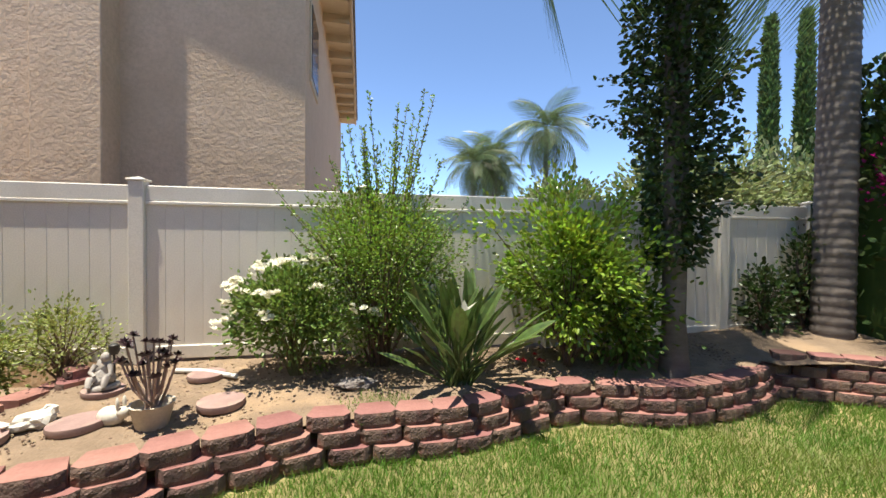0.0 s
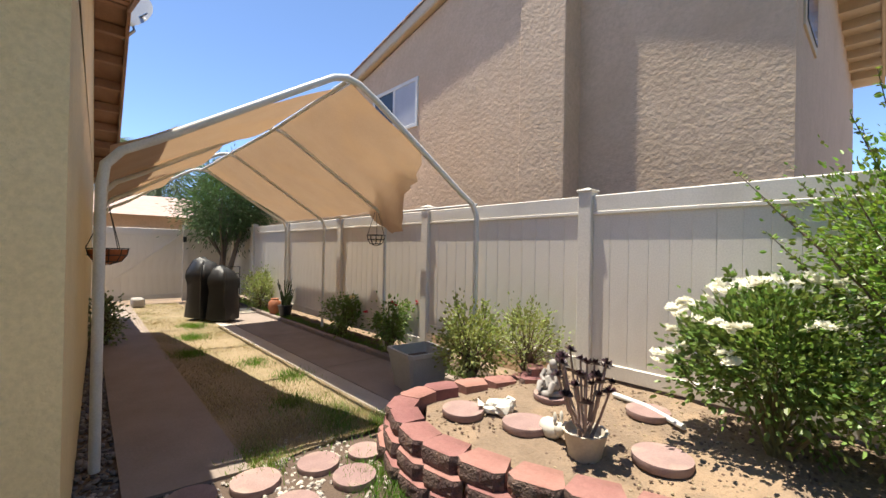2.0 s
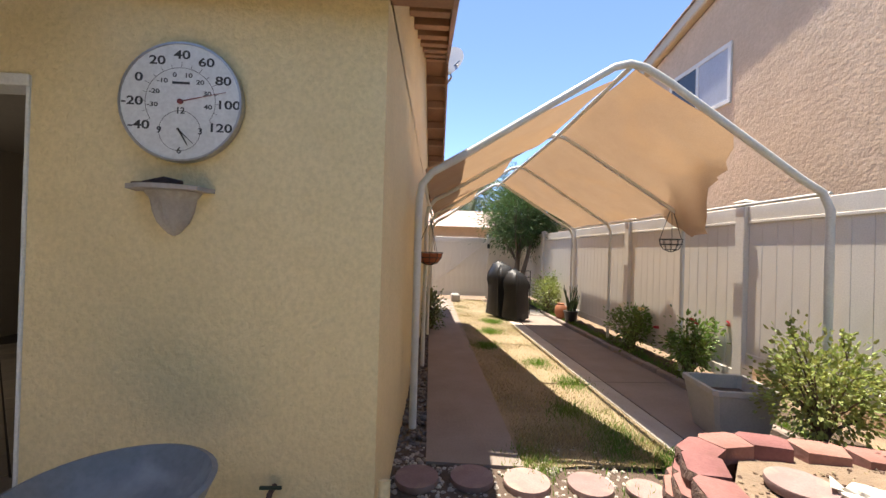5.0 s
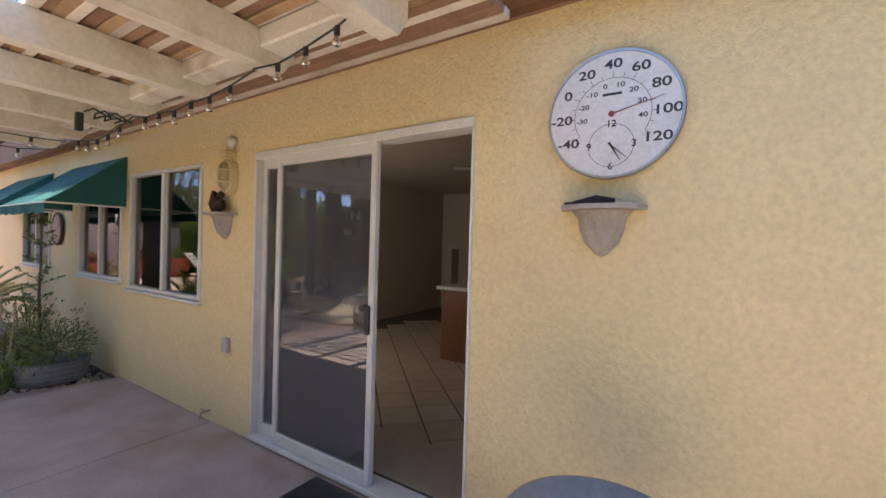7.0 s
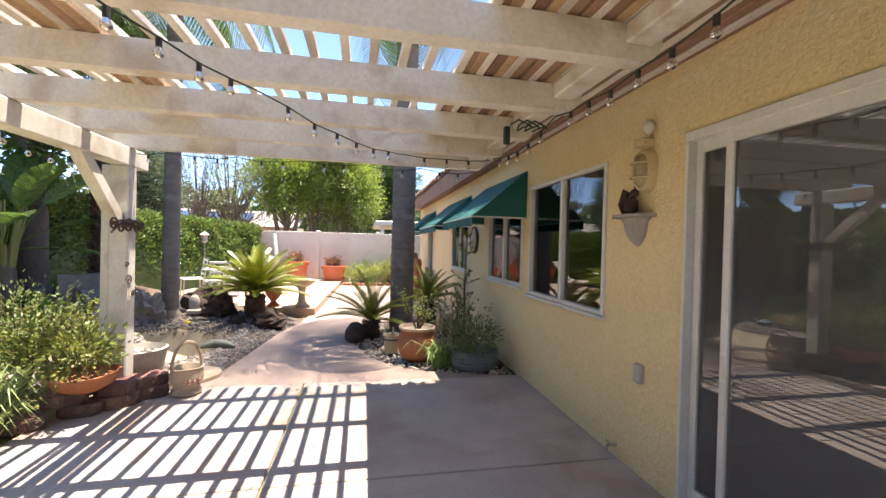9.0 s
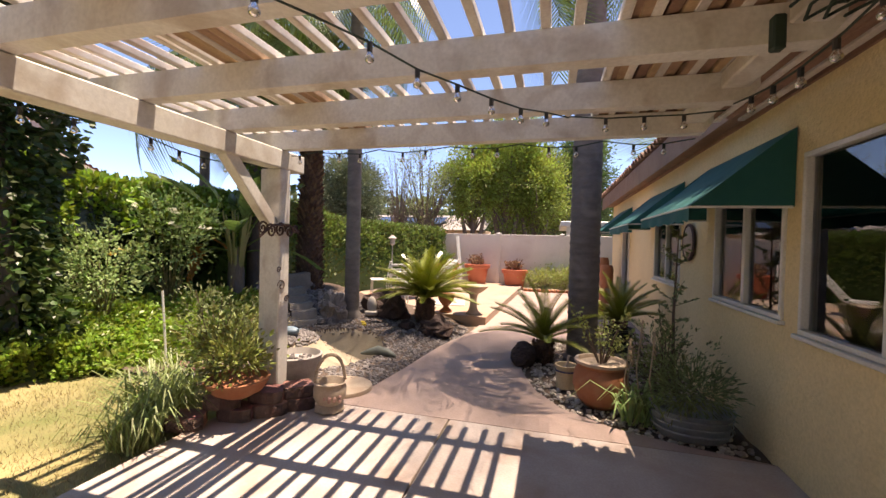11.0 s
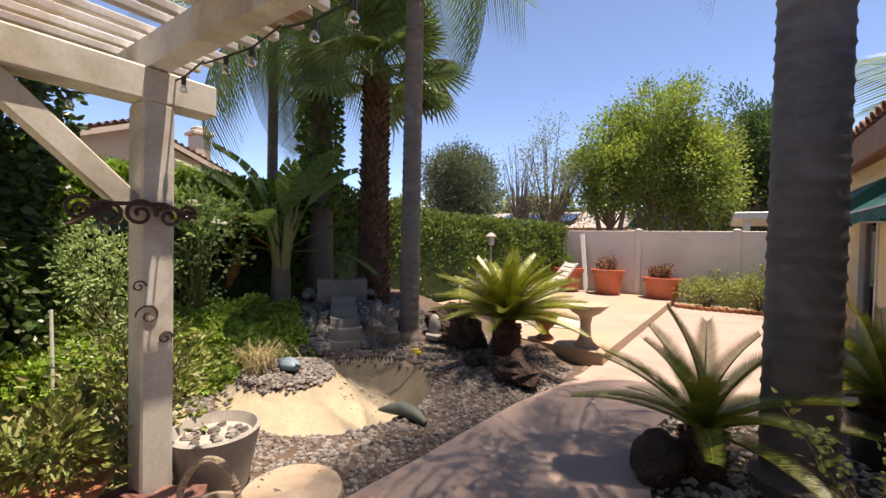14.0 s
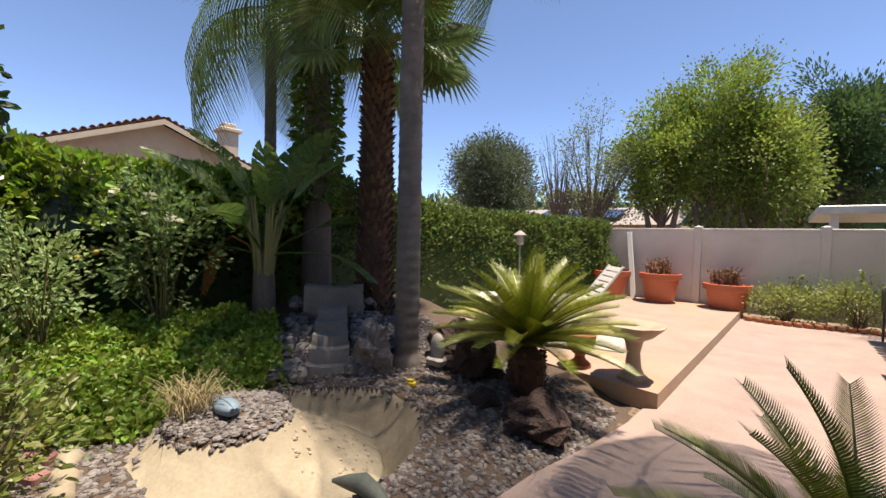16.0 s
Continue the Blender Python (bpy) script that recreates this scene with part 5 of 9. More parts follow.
def ringed_trunk(h, r0, r1, lean=(0, 0), ring=0.11, sides=14):
    s = Shape()
    pts, rad = [], []
    n = int(h / ring)
    for i in range(n + 1):
        u = i / n
        for dz, k in ((0.0, 1.04), (0.25, 1.0), (0.75, 0.985)):
            v = min(1.0, (i + dz) / n)
            pts.append((lean[0] * v, lean[1] * v, h * v - 0.05))
            rad.append((r0 + (r1 - r0) * v) * k * (1.25 if v < 0.02 else 1))
    keep = [0]
    for i in range(1, len(pts)):
        if pts[i][2] - pts[keep[-1]][2] > 0.004:
            keep.append(i)
    return s.tube([pts[i] for i in keep], [rad[i] for i in keep], sides)


QUEEN = feather(2.3, 44, 0.66, 0.024, 0.75, 0.85, vee=0.1).mesh("frond")
QUEEN_B = feather(2.0, 40, 0.64, 0.024, 0.95, 1.0, vee=0.0).mesh("frond")
SAGO = feather(0.74, 66, 0.098, 0.0068, 0.34, 0.03, 0.05, 0.010, 0.6).mesh("frond")
FAN = fan_leaf(0.62).mesh("fan_leaf")


QUEEN_FAR = feather(2.3, 22, 0.75, 0.045, 0.85, 0.8, vee=0.1).mesh("frond")


def feather_palm(name, label, at, h, r0, r1, n, scale=1.0, lean=(0, 0), trunk=BARK_PALM, low=-55):
    t = thing(name, label, "palm tree", at)
    part("trunk", ringed_trunk(h, r0, r1, lean), trunk, t, smooth=50)
    for k in range(n):
        tilt = 78 + (low - 78) * ((k + 0.5) / n) + rnd(-6, 6)
        me = QUEEN_FAR if name == "far_palm" else R.choice((QUEEN, QUEEN_B))
        part("frond", me, FROND_FAR if name == "far_palm" else FROND, t, at=pose(lean[0], lean[1], h - 0.1, 0, 0, 137.5 * k + rnd(-10, 10)) @ pose(0, 0, 0, 0, -tilt, 0) @ Matrix.Scale(scale * rnd(0.85, 1.1), 4) @ pose(0, 0, 0, rnd(-20, 20), 0, 0))
    return t


def sago(name, label, at, trunk_h, trunk_r, n, scale, group="sago palms"):
    t = thing(name, label, "sago palm", at, group)
    s = Shape()
    s.lathe([(trunk_r * 0.85, -0.05), (trunk_r * 1.05, trunk_h * 0.3), (trunk_r, trunk_h * 0.8), (trunk_r * 0.5, trunk_h)], 12)
    for i in range(150):
        a, z = R.random() * 6.28, R.random() * trunk_h
        d = Vector((math.cos(a), math.sin(a), 0))
        b = d * trunk_r * 0.95 + Vector((0, 0, z))
        q = Vector((-d.y, d.x, 0)) * 0.02
        s.add([tuple(b - q), tuple(b + q), tuple(b + d * 0.035 + Vector((0, 0, 0.03))), tuple(b + Vector((0, 0, 0.035)))], [(0, 1, 2), (1, 3, 2), (0, 2, 3)])
    part("trunk", s, BARK_DARK, t, "shaggy brown trunk")
    for k in range(n):
        u = k / n
        tilt = 76 - 74 * u ** 0.8 + rnd(-6, 6)
        part("frond", SAGO, FROND_SAGO, t, at=pose(0, 0, trunk_h, 0, 0, 137.5 * k + rnd(-12, 12)) @ pose(0, 0, 0, 0, -tilt, 0) @ Matrix.Scale(scale * rnd(0.85, 1.1), 4))
    return t


# ---- flower bed in front of the north fence ----
t = bush("white_rose_bush", "tall rose bush covered in white blooms", (-0.35, 3.72, bed_z(-0.35, 3.72)), 0.44, 0.32, 0.95, LEAF_ROSE, 0.044, 0.03, 70, 70, 0.1, STEM, "rose bush", 0.085, flowers=(PETAL, 150, 0.040, 0.35), hollow=0.25, shoots=22)
# wispy upright shrub
t = thing("privet_shrub", "tall shrub with long upright leafy shoots", "shrub", (0.38, 3.85, bed_z(0.38, 3.85)))
cs, ds = lumps(110, 0.58, 0.42, 0.78, (0, 0, 1.0), 0.35)
p, d = clump_leaves(cs, ds, 130, 0.12)
s, pts, dr = Shape(), [], []
for k in range(46):
    a = rnd(0, 6.28)
    up = k < 24
    lean_ = rnd(0.1, 0.62) if up else rnd(0.6, 1.05)
    top_ = Vector((math.cos(a) * lean_, math.sin(a) * lean_ * 0.7, rnd(1.8, 2.55) if up else rnd(1.2, 1.75)))
    b0 = Vector((rnd(-0.08, 0.08), rnd(-0.08, 0.08), 0))
    mid_ = b0.lerp(top_, 0.55) + Vector((0, 0, 0.18))
    s.tube([b0, mid_, top_], [0.012, 0.006, 0.002], 5, False)
    for i in range(95 if up else 60):
        u = 0.35 + 0.65 * R.random()
        q = (b0.lerp(mid_, u * 2) if u < 0.5 else mid_.lerp(top_, u * 2 - 1))
        o = Vector((rnd(-1, 1), rnd(-1, 1), rnd(0.1, 0.9))).normalized()
        pts.append(tuple(q + o * 0.006))
        dr.append(tuple(o))
part("stem", s, TWIG, t)
part("foliage", leaf_cloud(np.concatenate([p, np.array(pts)]), np.concatenate([d, np.array(dr)]), 0.034, 0.02), LEAF_PRIVET, t, kind="stuff")
# strap-leaved plant
t = thing("bird_of_paradise", "clump of long dark strap leaves on stalks", "plant", (1.02, 3.38, bed_z(1.02, 3.38)))


def strap_leaf(L, w, stalk):
    s = Shape()
    s.tube([(0, 0, 0), (stalk * 0.5, 0, 0.01), (stalk, 0, 0)], [0.012, 0.009, 0.007], 5, False)
    n = 9
    for sg in (-1, 1):
        row = []
        for i in range(n + 1):
            u = i / n
            ww = w * math.sin(math.pi * min(1, 0.06 + 0.94 * u)) ** 0.75
            z = -0.10 * L * u * u
            row.append(((stalk + L * u, 0, z), (stalk + L * u, sg * ww * 0.55, z + ww * 0.28), (stalk + L * u, sg * ww, z + ww * 0.35)))
        for a, b in zip(row, row[1:]):
            for k in (0, 1):
                s.quad(a[k], a[k + 1], b[k + 1], b[k])
    return s.mesh("leaf", 60)


STRAPS = [strap_leaf(0.46, 0.052, 0.46), strap_leaf(0.52, 0.048, 0.40), strap_leaf(0.42, 0.056, 0.52)]
for k in range(66):
    u = k / 66
    tilt = 84 - 56 * u ** 1.2 + rnd(-7, 7)
    part("leaf", R.choice(STRAPS), BIRD_LEAF, t, at=pose(rnd(-0.1, 0.1), rnd(-0.1, 0.1), 0, 0, 0, 137.5 * k + rnd(-15, 15)) @ pose(0, 0, 0, 0, -tilt, 0) @ Matrix.Scale(rnd(0.72, 1.12), 4) @ pose(0, 0, 0, rnd(-70, 70), 0, 0))
part("flower", Shape().add([(0, 0, 0), (0.09, 0.012, 0.03), (0.16, 0, 0.09), (0.09, -0.012, 0.03), (0.05, 0, 0.11)], [(0, 1, 2), (0, 2, 3), (0, 1, 4), (0, 4, 3)]), PETAL, t, "pale withered bloom", at=(-0.05, -0.15, 0.62))
bush("citrus_shrub", "dense glossy green shrub with broad leaves", (2.15, 3.6, bed_z(2.1, 3.6)), 0.74, 0.46, 1.8, LEAF_CITRUS, 0.062, 0.038, 60, 100, 0.2, TWIG, "shrub", 0.10, shoots=16, hollow=0.15)
bush("citrus_shrub", "leafy green shrub under the ivy trunk", (2.72, 3.55, bed_z(2.7, 3.55)), 0.32, 0.3, 1.15, LEAF, 0.07, 0.042, 36, 52, 0.1, TWIG, "shrub", 0.12)
# ivy-clad trunk
t = thing("ivy_tree", "thick grey trunk wrapped in dark ivy", "tree", (3.05, 3.28, bed_z(3.05, 3.28)))
part("trunk", Shape().tube([(0, 0, -0.1), (-0.02, 0.0, 0.5), (-0.01, 0.02, 2.0), (-0.05, 0, 4.0), (-0.1, 0, 6.5)], [0.14, 0.10, 0.105, 0.11, 0.1], 12), BARK_PALM, t, smooth=60)
n = 15000
for k in range(5):
    az_, tl_ = (187, -43) if k == 0 else (-22, -62) if k == 1 else (30 + 35 * k, rnd(10, 50))
    part("frond", QUEEN if k % 2 else QUEEN_B, FROND, t, "hanging palm frond", at=pose(-0.1, 0, 6.4, 0, 0, az_) @ pose(0, 0, 0, 0, -tl_, 0) @ Matrix.Scale(1.6 if k < 2 else rnd(1.25, 1.5), 4))
zz = NR.uniform(0, 1, n) ** 0.8 * 5.35 + 1.0
an = NR.uniform(0, 6.283, n)
rr = (0.13 + 0.16 * np.clip((zz - 0.8) / 1.2, 0, 1)) * NR.uniform(0.65, 1.25, n) * (1 + 0.35 * np.sin(3 * an + zz * 2.1))
pp = np.stack([rr * np.cos(an) - 0.02, rr * np.sin(an), zz], 1)
part("ivy", leaf_cloud(pp, np.stack([np.cos(an), np.sin(an), -0.3 + 0 * an], 1), 0.062, 0.05, jitter=0.6), LEAF_DARK, t, "dark green ivy", kind="stuff")
s, pts, dr = Shape(), [], []
for k in range(16):
    a, z = rnd(0, 6.28), rnd(1.4, 3.6)
    d0 = Vector((math.cos(a), math.sin(a), rnd(-0.1, 0.5)))
    e = Vector((0, 0, z)) + d0 * rnd(0.5, 0.85)
    s.tube([(0, 0, z), tuple(Vector((0, 0, z + 0.08)).lerp(e, 0.6)), tuple(e)], [0.008, 0.005, 0.002], 5, False)
    for i in range(55):
        u = rnd(0.3, 1)
        pts.append(tuple(Vector((0, 0, z)).lerp(e, u) + Vector((rnd(-0.05, 0.05), rnd(-0.05, 0.05), rnd(-0.06, 0.04)))))
        dr.append((rnd(-1, 1), rnd(-1, 1), -0.2))
part("runner", s, TWIG, t)
part("ivy", leaf_cloud(pts, dr, 0.062, 0.045), LEAF_DARK, t, "loose ivy runners", kind="stuff")
feather_palm("queen_palm", "tall ringed grey palm trunk with hanging fronds", (5.52, 3.72, 0.3), 6.4, 0.2, 0.17, 9, 1.35, lean=(0.15, 0.1), low=-62)
bush("creeper", "dark creeper growing against the fence", (4.85, 3.95, 0.42), 0.28, 0.16, 0.75, LEAF_DARK, 0.06, 0.045, 26, 26, 0.05, TWIG, "creeper", 0.09)
bush("creeper", "leafy creeper climbing the fence corner", (5.45, 4.0, 0.42), 0.22, 0.15, 1.2, LEAF_DARK, 0.06, 0.045, 30, 26, 0.1, TWIG, "creeper", 0.09)
# small shrubs along the side fence
bush("box_shrub", "rounded shrub with pale green leaves", (-2.72, 3.72, 0.12), 0.3, 0.26, 0.72, LEAF_PALE, 0.04, 0.026, 46, 55, 0.1, TWIG, "shrub", 0.07, "small shrubs")
bush("box_shrub", "sparse twiggy shrub with pale leaves", (-2.2, 3.92, 0.3), 0.34, 0.2, 0.52, LEAF_PALE, 0.034, 0.02, 44, 34, 0.08, TWIG, "shrub", 0.07, "small shrubs")
bush("rose_bush", "small rose bush with yellow buds", (-5.75, 3.98, 0.06), 0.28, 0.2, 0.6, LEAF_ROSE, 0.05, 0.03, 30, 34, 0.1, STEM, "rose bush", 0.07, "roses", flowers=(PETAL_YELLOW, 9, 0.035, 0.6))
bush("rose_bush", "small rose bush with red blooms", (-4.4, 3.93, 0.06), 0.24, 0.2, 0.72, LEAF_ROSE, 0.05, 0.03, 30, 32, 0.15, STEM, "rose bush", 0.07, "roses", flowers=(PETAL_RED, 9, 0.03, 0.55))
bush("box_shrub", "dense green shrub by the gate", (-9.5, 3.95, 0.05), 0.42, 0.2, 0.8, LEAF_PALE, 0.045, 0.03, 46, 46, 0.08, TWIG, "shrub", 0.1, "small shrubs")
bush("box_shrub", "green shrub against the house wall", (-7.4, 1.16, 0), 0.28, 0.16, 0.62, LEAF_OLIVE, 0.05, 0.03, 30, 34, 0.08, TWIG, "shrub", 0.08, "small shrubs")
tree("podocarpus_tree", "bushy dark conifer-like tree beside the gate", (-11.3, 3.55, 0), 1.75, 0.08, 1.2, 1.0, 1.0, LEAF_PINE, 0.10, 0.024, 130, 170, spread=0.2, lean=(-0.05, 0.15), stems=2, hollow=0.2)
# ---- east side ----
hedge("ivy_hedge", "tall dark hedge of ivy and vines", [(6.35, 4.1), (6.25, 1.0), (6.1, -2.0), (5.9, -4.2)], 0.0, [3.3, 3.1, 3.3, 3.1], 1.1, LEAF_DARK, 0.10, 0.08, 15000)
# shaded hedge face: the shade is put into the dark leaf colour
hedge("ivy_hedge", "hedge behind the roses with its shade put into dark leaf colour", [(6.6, -4.2), (6.5, -6.0), (6.4, -8.9)], 0.0, [2.3, 2.0, 2.1], 0.9, LEAF_DARK, 0.10, 0.08, 7000)
# sunlit top of that hedge: the sun is put into the brighter leaf colour
hedge("sunlit_hedge_top", "overhanging broad-leaved hedge top with sunlight put into bright leaf colour", [(6.15, -4.3), (5.95, -5.6), (5.9, -7.2), (5.75, -8.6)], 1.45, [2.5, 2.2, 2.25, 2.3], 1.25, LEAF_BRIGHT, 0.10, 0.07, 9000, e=0.85, wild=0.8)
hedge("boxed_hedge", "clipped green ivy hedge along the terrace", [(5.45, -8.4), (5.2, -10.2), (4.6, -12.2), (3.6, -15.3)], 0.0, [2.25, 1.95, 1.85, 1.85], 0.7, LEAF_TREE, 0.08, 0.058, 19000, wild=0.3)
bush("bougainvillea", "magenta bougainvillea over the dark hedge", (6.15, 3.2, 1.1), 0.45, 0.7, 1.7, PETAL_PINK, 0.05, 0.045, 40, 30, 0.3, TWIG, "vine", 0.14)
hedge("ivy_groundcover", "bright trailing ivy ground cover", [(5.55, -3.6), (4.95, -4.6), (4.75, -5.0)], -0.02, [0.35, 0.42, 0.3], 1.1, LEAF_COVER, 0.062, 0.045, 6500, "ground cover", e=0.8, wild=0.9)


def ivy_bank(name, label, front, back, z0, z1, n, leaf, ll, lw):
    """A slope of trailing leaves that climbs from its front edge to its back edge."""
    t = thing(name, label, "ground cover")

    def spot(u, v):
        k = np.linspace(0, 1, len(front))
        x = float(np.interp(u, k, [p[0] for p in front])) * (1 - v) + float(np.interp(u, k, [p[0] for p in back])) * v
        y = float(np.interp(u, k, [p[1] for p in front])) * (1 - v) + float(np.interp(u, k, [p[1] for p in back])) * v
        lump = 0.13 * noise.noise((x * 2.6, y * 2.6, 1)) + 0.07 * noise.noise((x * 6.5, y * 6.5, 5))
        return Vector((x, y, z0 + (z1 - z0) * v ** 0.8 + lump * min(1.0, 4 * v + 0.15)))

    # dark sheet below the leaves stands in for shade in their gaps
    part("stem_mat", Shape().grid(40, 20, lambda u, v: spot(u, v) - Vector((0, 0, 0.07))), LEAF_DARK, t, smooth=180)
    pts, dr = [], []
    for _ in range(n):
        u, v = R.random(), R.random()
        q = spot(u, v) + Vector((rnd(-0.03, 0.03), rnd(-0.03, 0.03), rnd(-0.05, 0.09)))
        pts.append(tuple(q))
        dr.append((rnd(-1, 0.3), rnd(-0.6, 0.8), rnd(-0.15, 0.7)))
    part("foliage", leaf_cloud(pts, dr, ll, lw, jitter=0.5), leaf, t, kind="stuff")
    s, pts, dr = Shape(), [], []
    for k in range(46):
        a = spot(R.random(), rnd(0.0, 0.5))
        d0 = Vector((rnd(-1, -0.1), rnd(-0.5, 0.7), 0)).normalized() * rnd(0.12, 0.32)
        e = a + d0 + Vector((0, 0, -0.10))
        mid = a + d0 * 0.5 + Vector((0, 0, 0.05))
        s.tube([tuple(a), tuple(mid), tuple(e)], [0.004, 0.003, 0.002], 4, False)
        for i in range(16):
            f = R.random()
            q = a.lerp(mid, f * 2) if f < 0.5 else mid.lerp(e, f * 2 - 1)
            pts.append(tuple(q))
            dr.append((rnd(-1, 1), rnd(-1, 1), rnd(-0.2, 0.6)))
    part("runner", s, STEM, t)
    part("runner_leaves", leaf_cloud(pts, dr, ll * 0.8, lw * 0.8), leaf, t, kind="stuff")
    return t


ivy_bank("ivy_groundcover", "bright trailing ivy spilling towards the pond", [(4.05, -4.75), (3.62, -5.25), (3.42, -5.65), (3.45, -6.05), (3.66, -6.5), (3.60, -6.85)], [(5.3, -4.7), (5.25, -5.3), (5.2, -5.9), (5.05, -6.5), (4.75, -6.95), (4.25, -7.1)], 0.0, 0.52, 17000, LEAF_COVER, 0.066, 0.05)
whole("mortar_kerb", Shape().tube([(2.9 + 0.085 * i, -5.24 - 0.014 * i + 0.02 * math.sin(i * 1.9), 0.0) for i in range(11)], [0.06 + 0.02 * math.sin(i * 2.3) for i in range(11)], 10), POND, "pale rounded mortar kerb beside the ivy", "kerb", smooth=180, kind="structure")
bush("rose_bush", "loose pale green rose bush with white blooms", (5.0, -5.35, 0.25), 0.46, 0.40, 1.35, LEAF_BLUE, 0.05, 0.032, 46, 34, 0.3, STEM, "rose bush", 0.085, "roses", flowers=(PETAL, 12, 0.035, 0.6), shoots=18)
bush("rose_bush", "tall climbing rose with pale leaves and white blooms", (5.05, -6.3, 0.2), 0.62, 0.5, 2.1, LEAF_BLUE, 0.06, 0.04, 44, 40, 0.35, STEM, "rose bush", 0.09, "roses", flowers=(PETAL, 24, 0.045, 0.5), shoots=26, hollow=0.12)
# vine-wrapped tree by the lawn
t = thing("ivy_tree", "old tree trunk thickly clad in ivy", "tree", (5.15, -4.4, 0))
part("trunk", Shape().tube([(0, 0, -0.1), (0, 0, 2.2), (0.1, 0, 4.5)], [0.2, 0.17, 0.12], 10), BARK, t, smooth=60)
n = 8000
zz = NR.uniform(0.3, 4.6, n)
an = NR.uniform(0, 6.283, n)
rr = (0.45 + 0.2 * np.sin(zz * 1.9 + an * 2)) * NR.uniform(0.6, 1.2, n)
part("ivy", leaf_cloud(np.stack([rr * np.cos(an), rr * np.sin(an), zz], 1), np.stack([np.cos(an), np.sin(an), -0.3 + 0 * an], 1), 0.10, 0.08, jitter=0.5), LEAF_DARK, t, "dark green ivy", kind="stuff")

# palms round the pond
feather_palm("queen_palm", "slim ringed grey palm trunk beside the terrace", (2.93, -7.85, 0.2), 5.6, 0.125, 0.105, 14, 1.0)
t = thing("fan_palm", "shaggy brown fan palm with stubbed trunk", "palm tree", (4.15, -8.45, 0.3))
s = Shape().tube([(0, 0, -0.1), (0, 0, 1.6), (0, 0, 3.7)], [0.24, 0.2, 0.16], 12)
for i in range(620):
    z, a = 3.75 * (i / 620), 2.4 * i
    d0 = Vector((math.cos(a), math.sin(a), 0))
    r0 = 0.23 - 0.06 * z / 3.3
    q = Vector((-d0.y, d0.x, 0)) * 0.04
    b0 = d0 * r0 * 0.9 + Vector((0, 0, z))
    tip = b0 + d0 * rnd(0.05, 0.10) + Vector((0, 0, rnd(0.07, 0.13)))
    s.add([tuple(b0 - q), tuple(b0 + q), tuple(tip + q * 0.35), tuple(tip - q * 0.35), tuple(b0 + Vector((0, 0, 0.1)))], [(0, 1, 2, 3), (3, 2, 4), (0, 3, 4), (1, 4, 2)])
part("trunk", s, BARK_DARK, t, "trunk covered in brown leaf stubs")
for k in range(34):
    tilt = 80 - 110 * (k / 34) + rnd(-8, 8)
    part("fan_leaf", FAN, FROND, t, at=pose(0, 0, 3.75, 0, 0, 137.5 * k + rnd(-12, 12)) @ pose(0, 0, 0, 0, -tilt, 0) @ Matrix.Scale(rnd(0.95, 1.25), 4) @ pose(0, 0, 0, rnd(-60, 60), 0, 0))
t = thing("queen_palm", "dark palm trunk hung with ivy under drooping fronds", "palm tree", (5.05, -8.15, 0.3))
part("trunk", Shape().tube([(0, 0, -0.1), (0, 0, 2.0), (0.05, 0, 4.8)], [0.22, 0.19, 0.17], 12), BARK, t, smooth=60)
n = 2600
zz = NR.uniform(1.6, 4.6, n)
an = NR.uniform(0, 6.283, n)
rr = 0.24 * NR.uniform(0.8, 1.35, n)
part("ivy", leaf_cloud(np.stack([rr * np.cos(an), rr * np.sin(an), zz], 1), np.stack([np.cos(an), np.sin(an), -0.4 + 0 * an], 1), 0.10, 0.06, jitter=0.5), LEAF, t, kind="stuff")
for k in range(13):
    tilt = 70 - 125 * (k / 13) + rnd(-8, 8)
    part("frond", QUEEN if k % 2 else QUEEN_B, FROND, t, at=pose(0.05, 0, 4.8, 0, 0, 137.5 * k + rnd(-12, 12)) @ pose(0, 0, 0, 0, -tilt, 0) @ Matrix.Scale(rnd(0.85, 1.1), 4) @ pose(0, 0, 0, rnd(-30, 30), 0, 0))
feather_palm("queen_palm", "slender brown palm behind the broad-leaved plant", (6.3, -8.1, 0.2), 4.9, 0.1, 0.08, 14, 1.1, low=-65)
feather_palm("queen_palm", "stout ringed palm trunk beside the house", (-0.72, -7.02, 0), 6.6, 0.185, 0.165, 15, 1.2, low=-72)
feather_palm("queen_palm", "palm with bright fronds behind the house corner", (-4.6, -15.8, 0), 3.9, 0.16, 0.14, 26, 1.25, low=-40)
sago("sago_palm", "large sago palm with a ring of stiff fronds", (1.72, -8.15, 0.10), 0.42, 0.16, 64, 1.24)
sago("sago_palm", "young sago palm beside the path", (-0.25, -6.9, -0.02), 0.28, 0.12, 24, 1.05)
sago("sago_palm", "dark sago palm in a black pot", (-1.25, -7.75, 0.3), 0.12, 0.1, 30, 0.95)
# broad-leaved plant above the waterfall
t = thing("giant_bird_of_paradise", "broad-leaved plant with torn leaves and one dead leaf", "plant", (4.75, -7.25, 0.35))


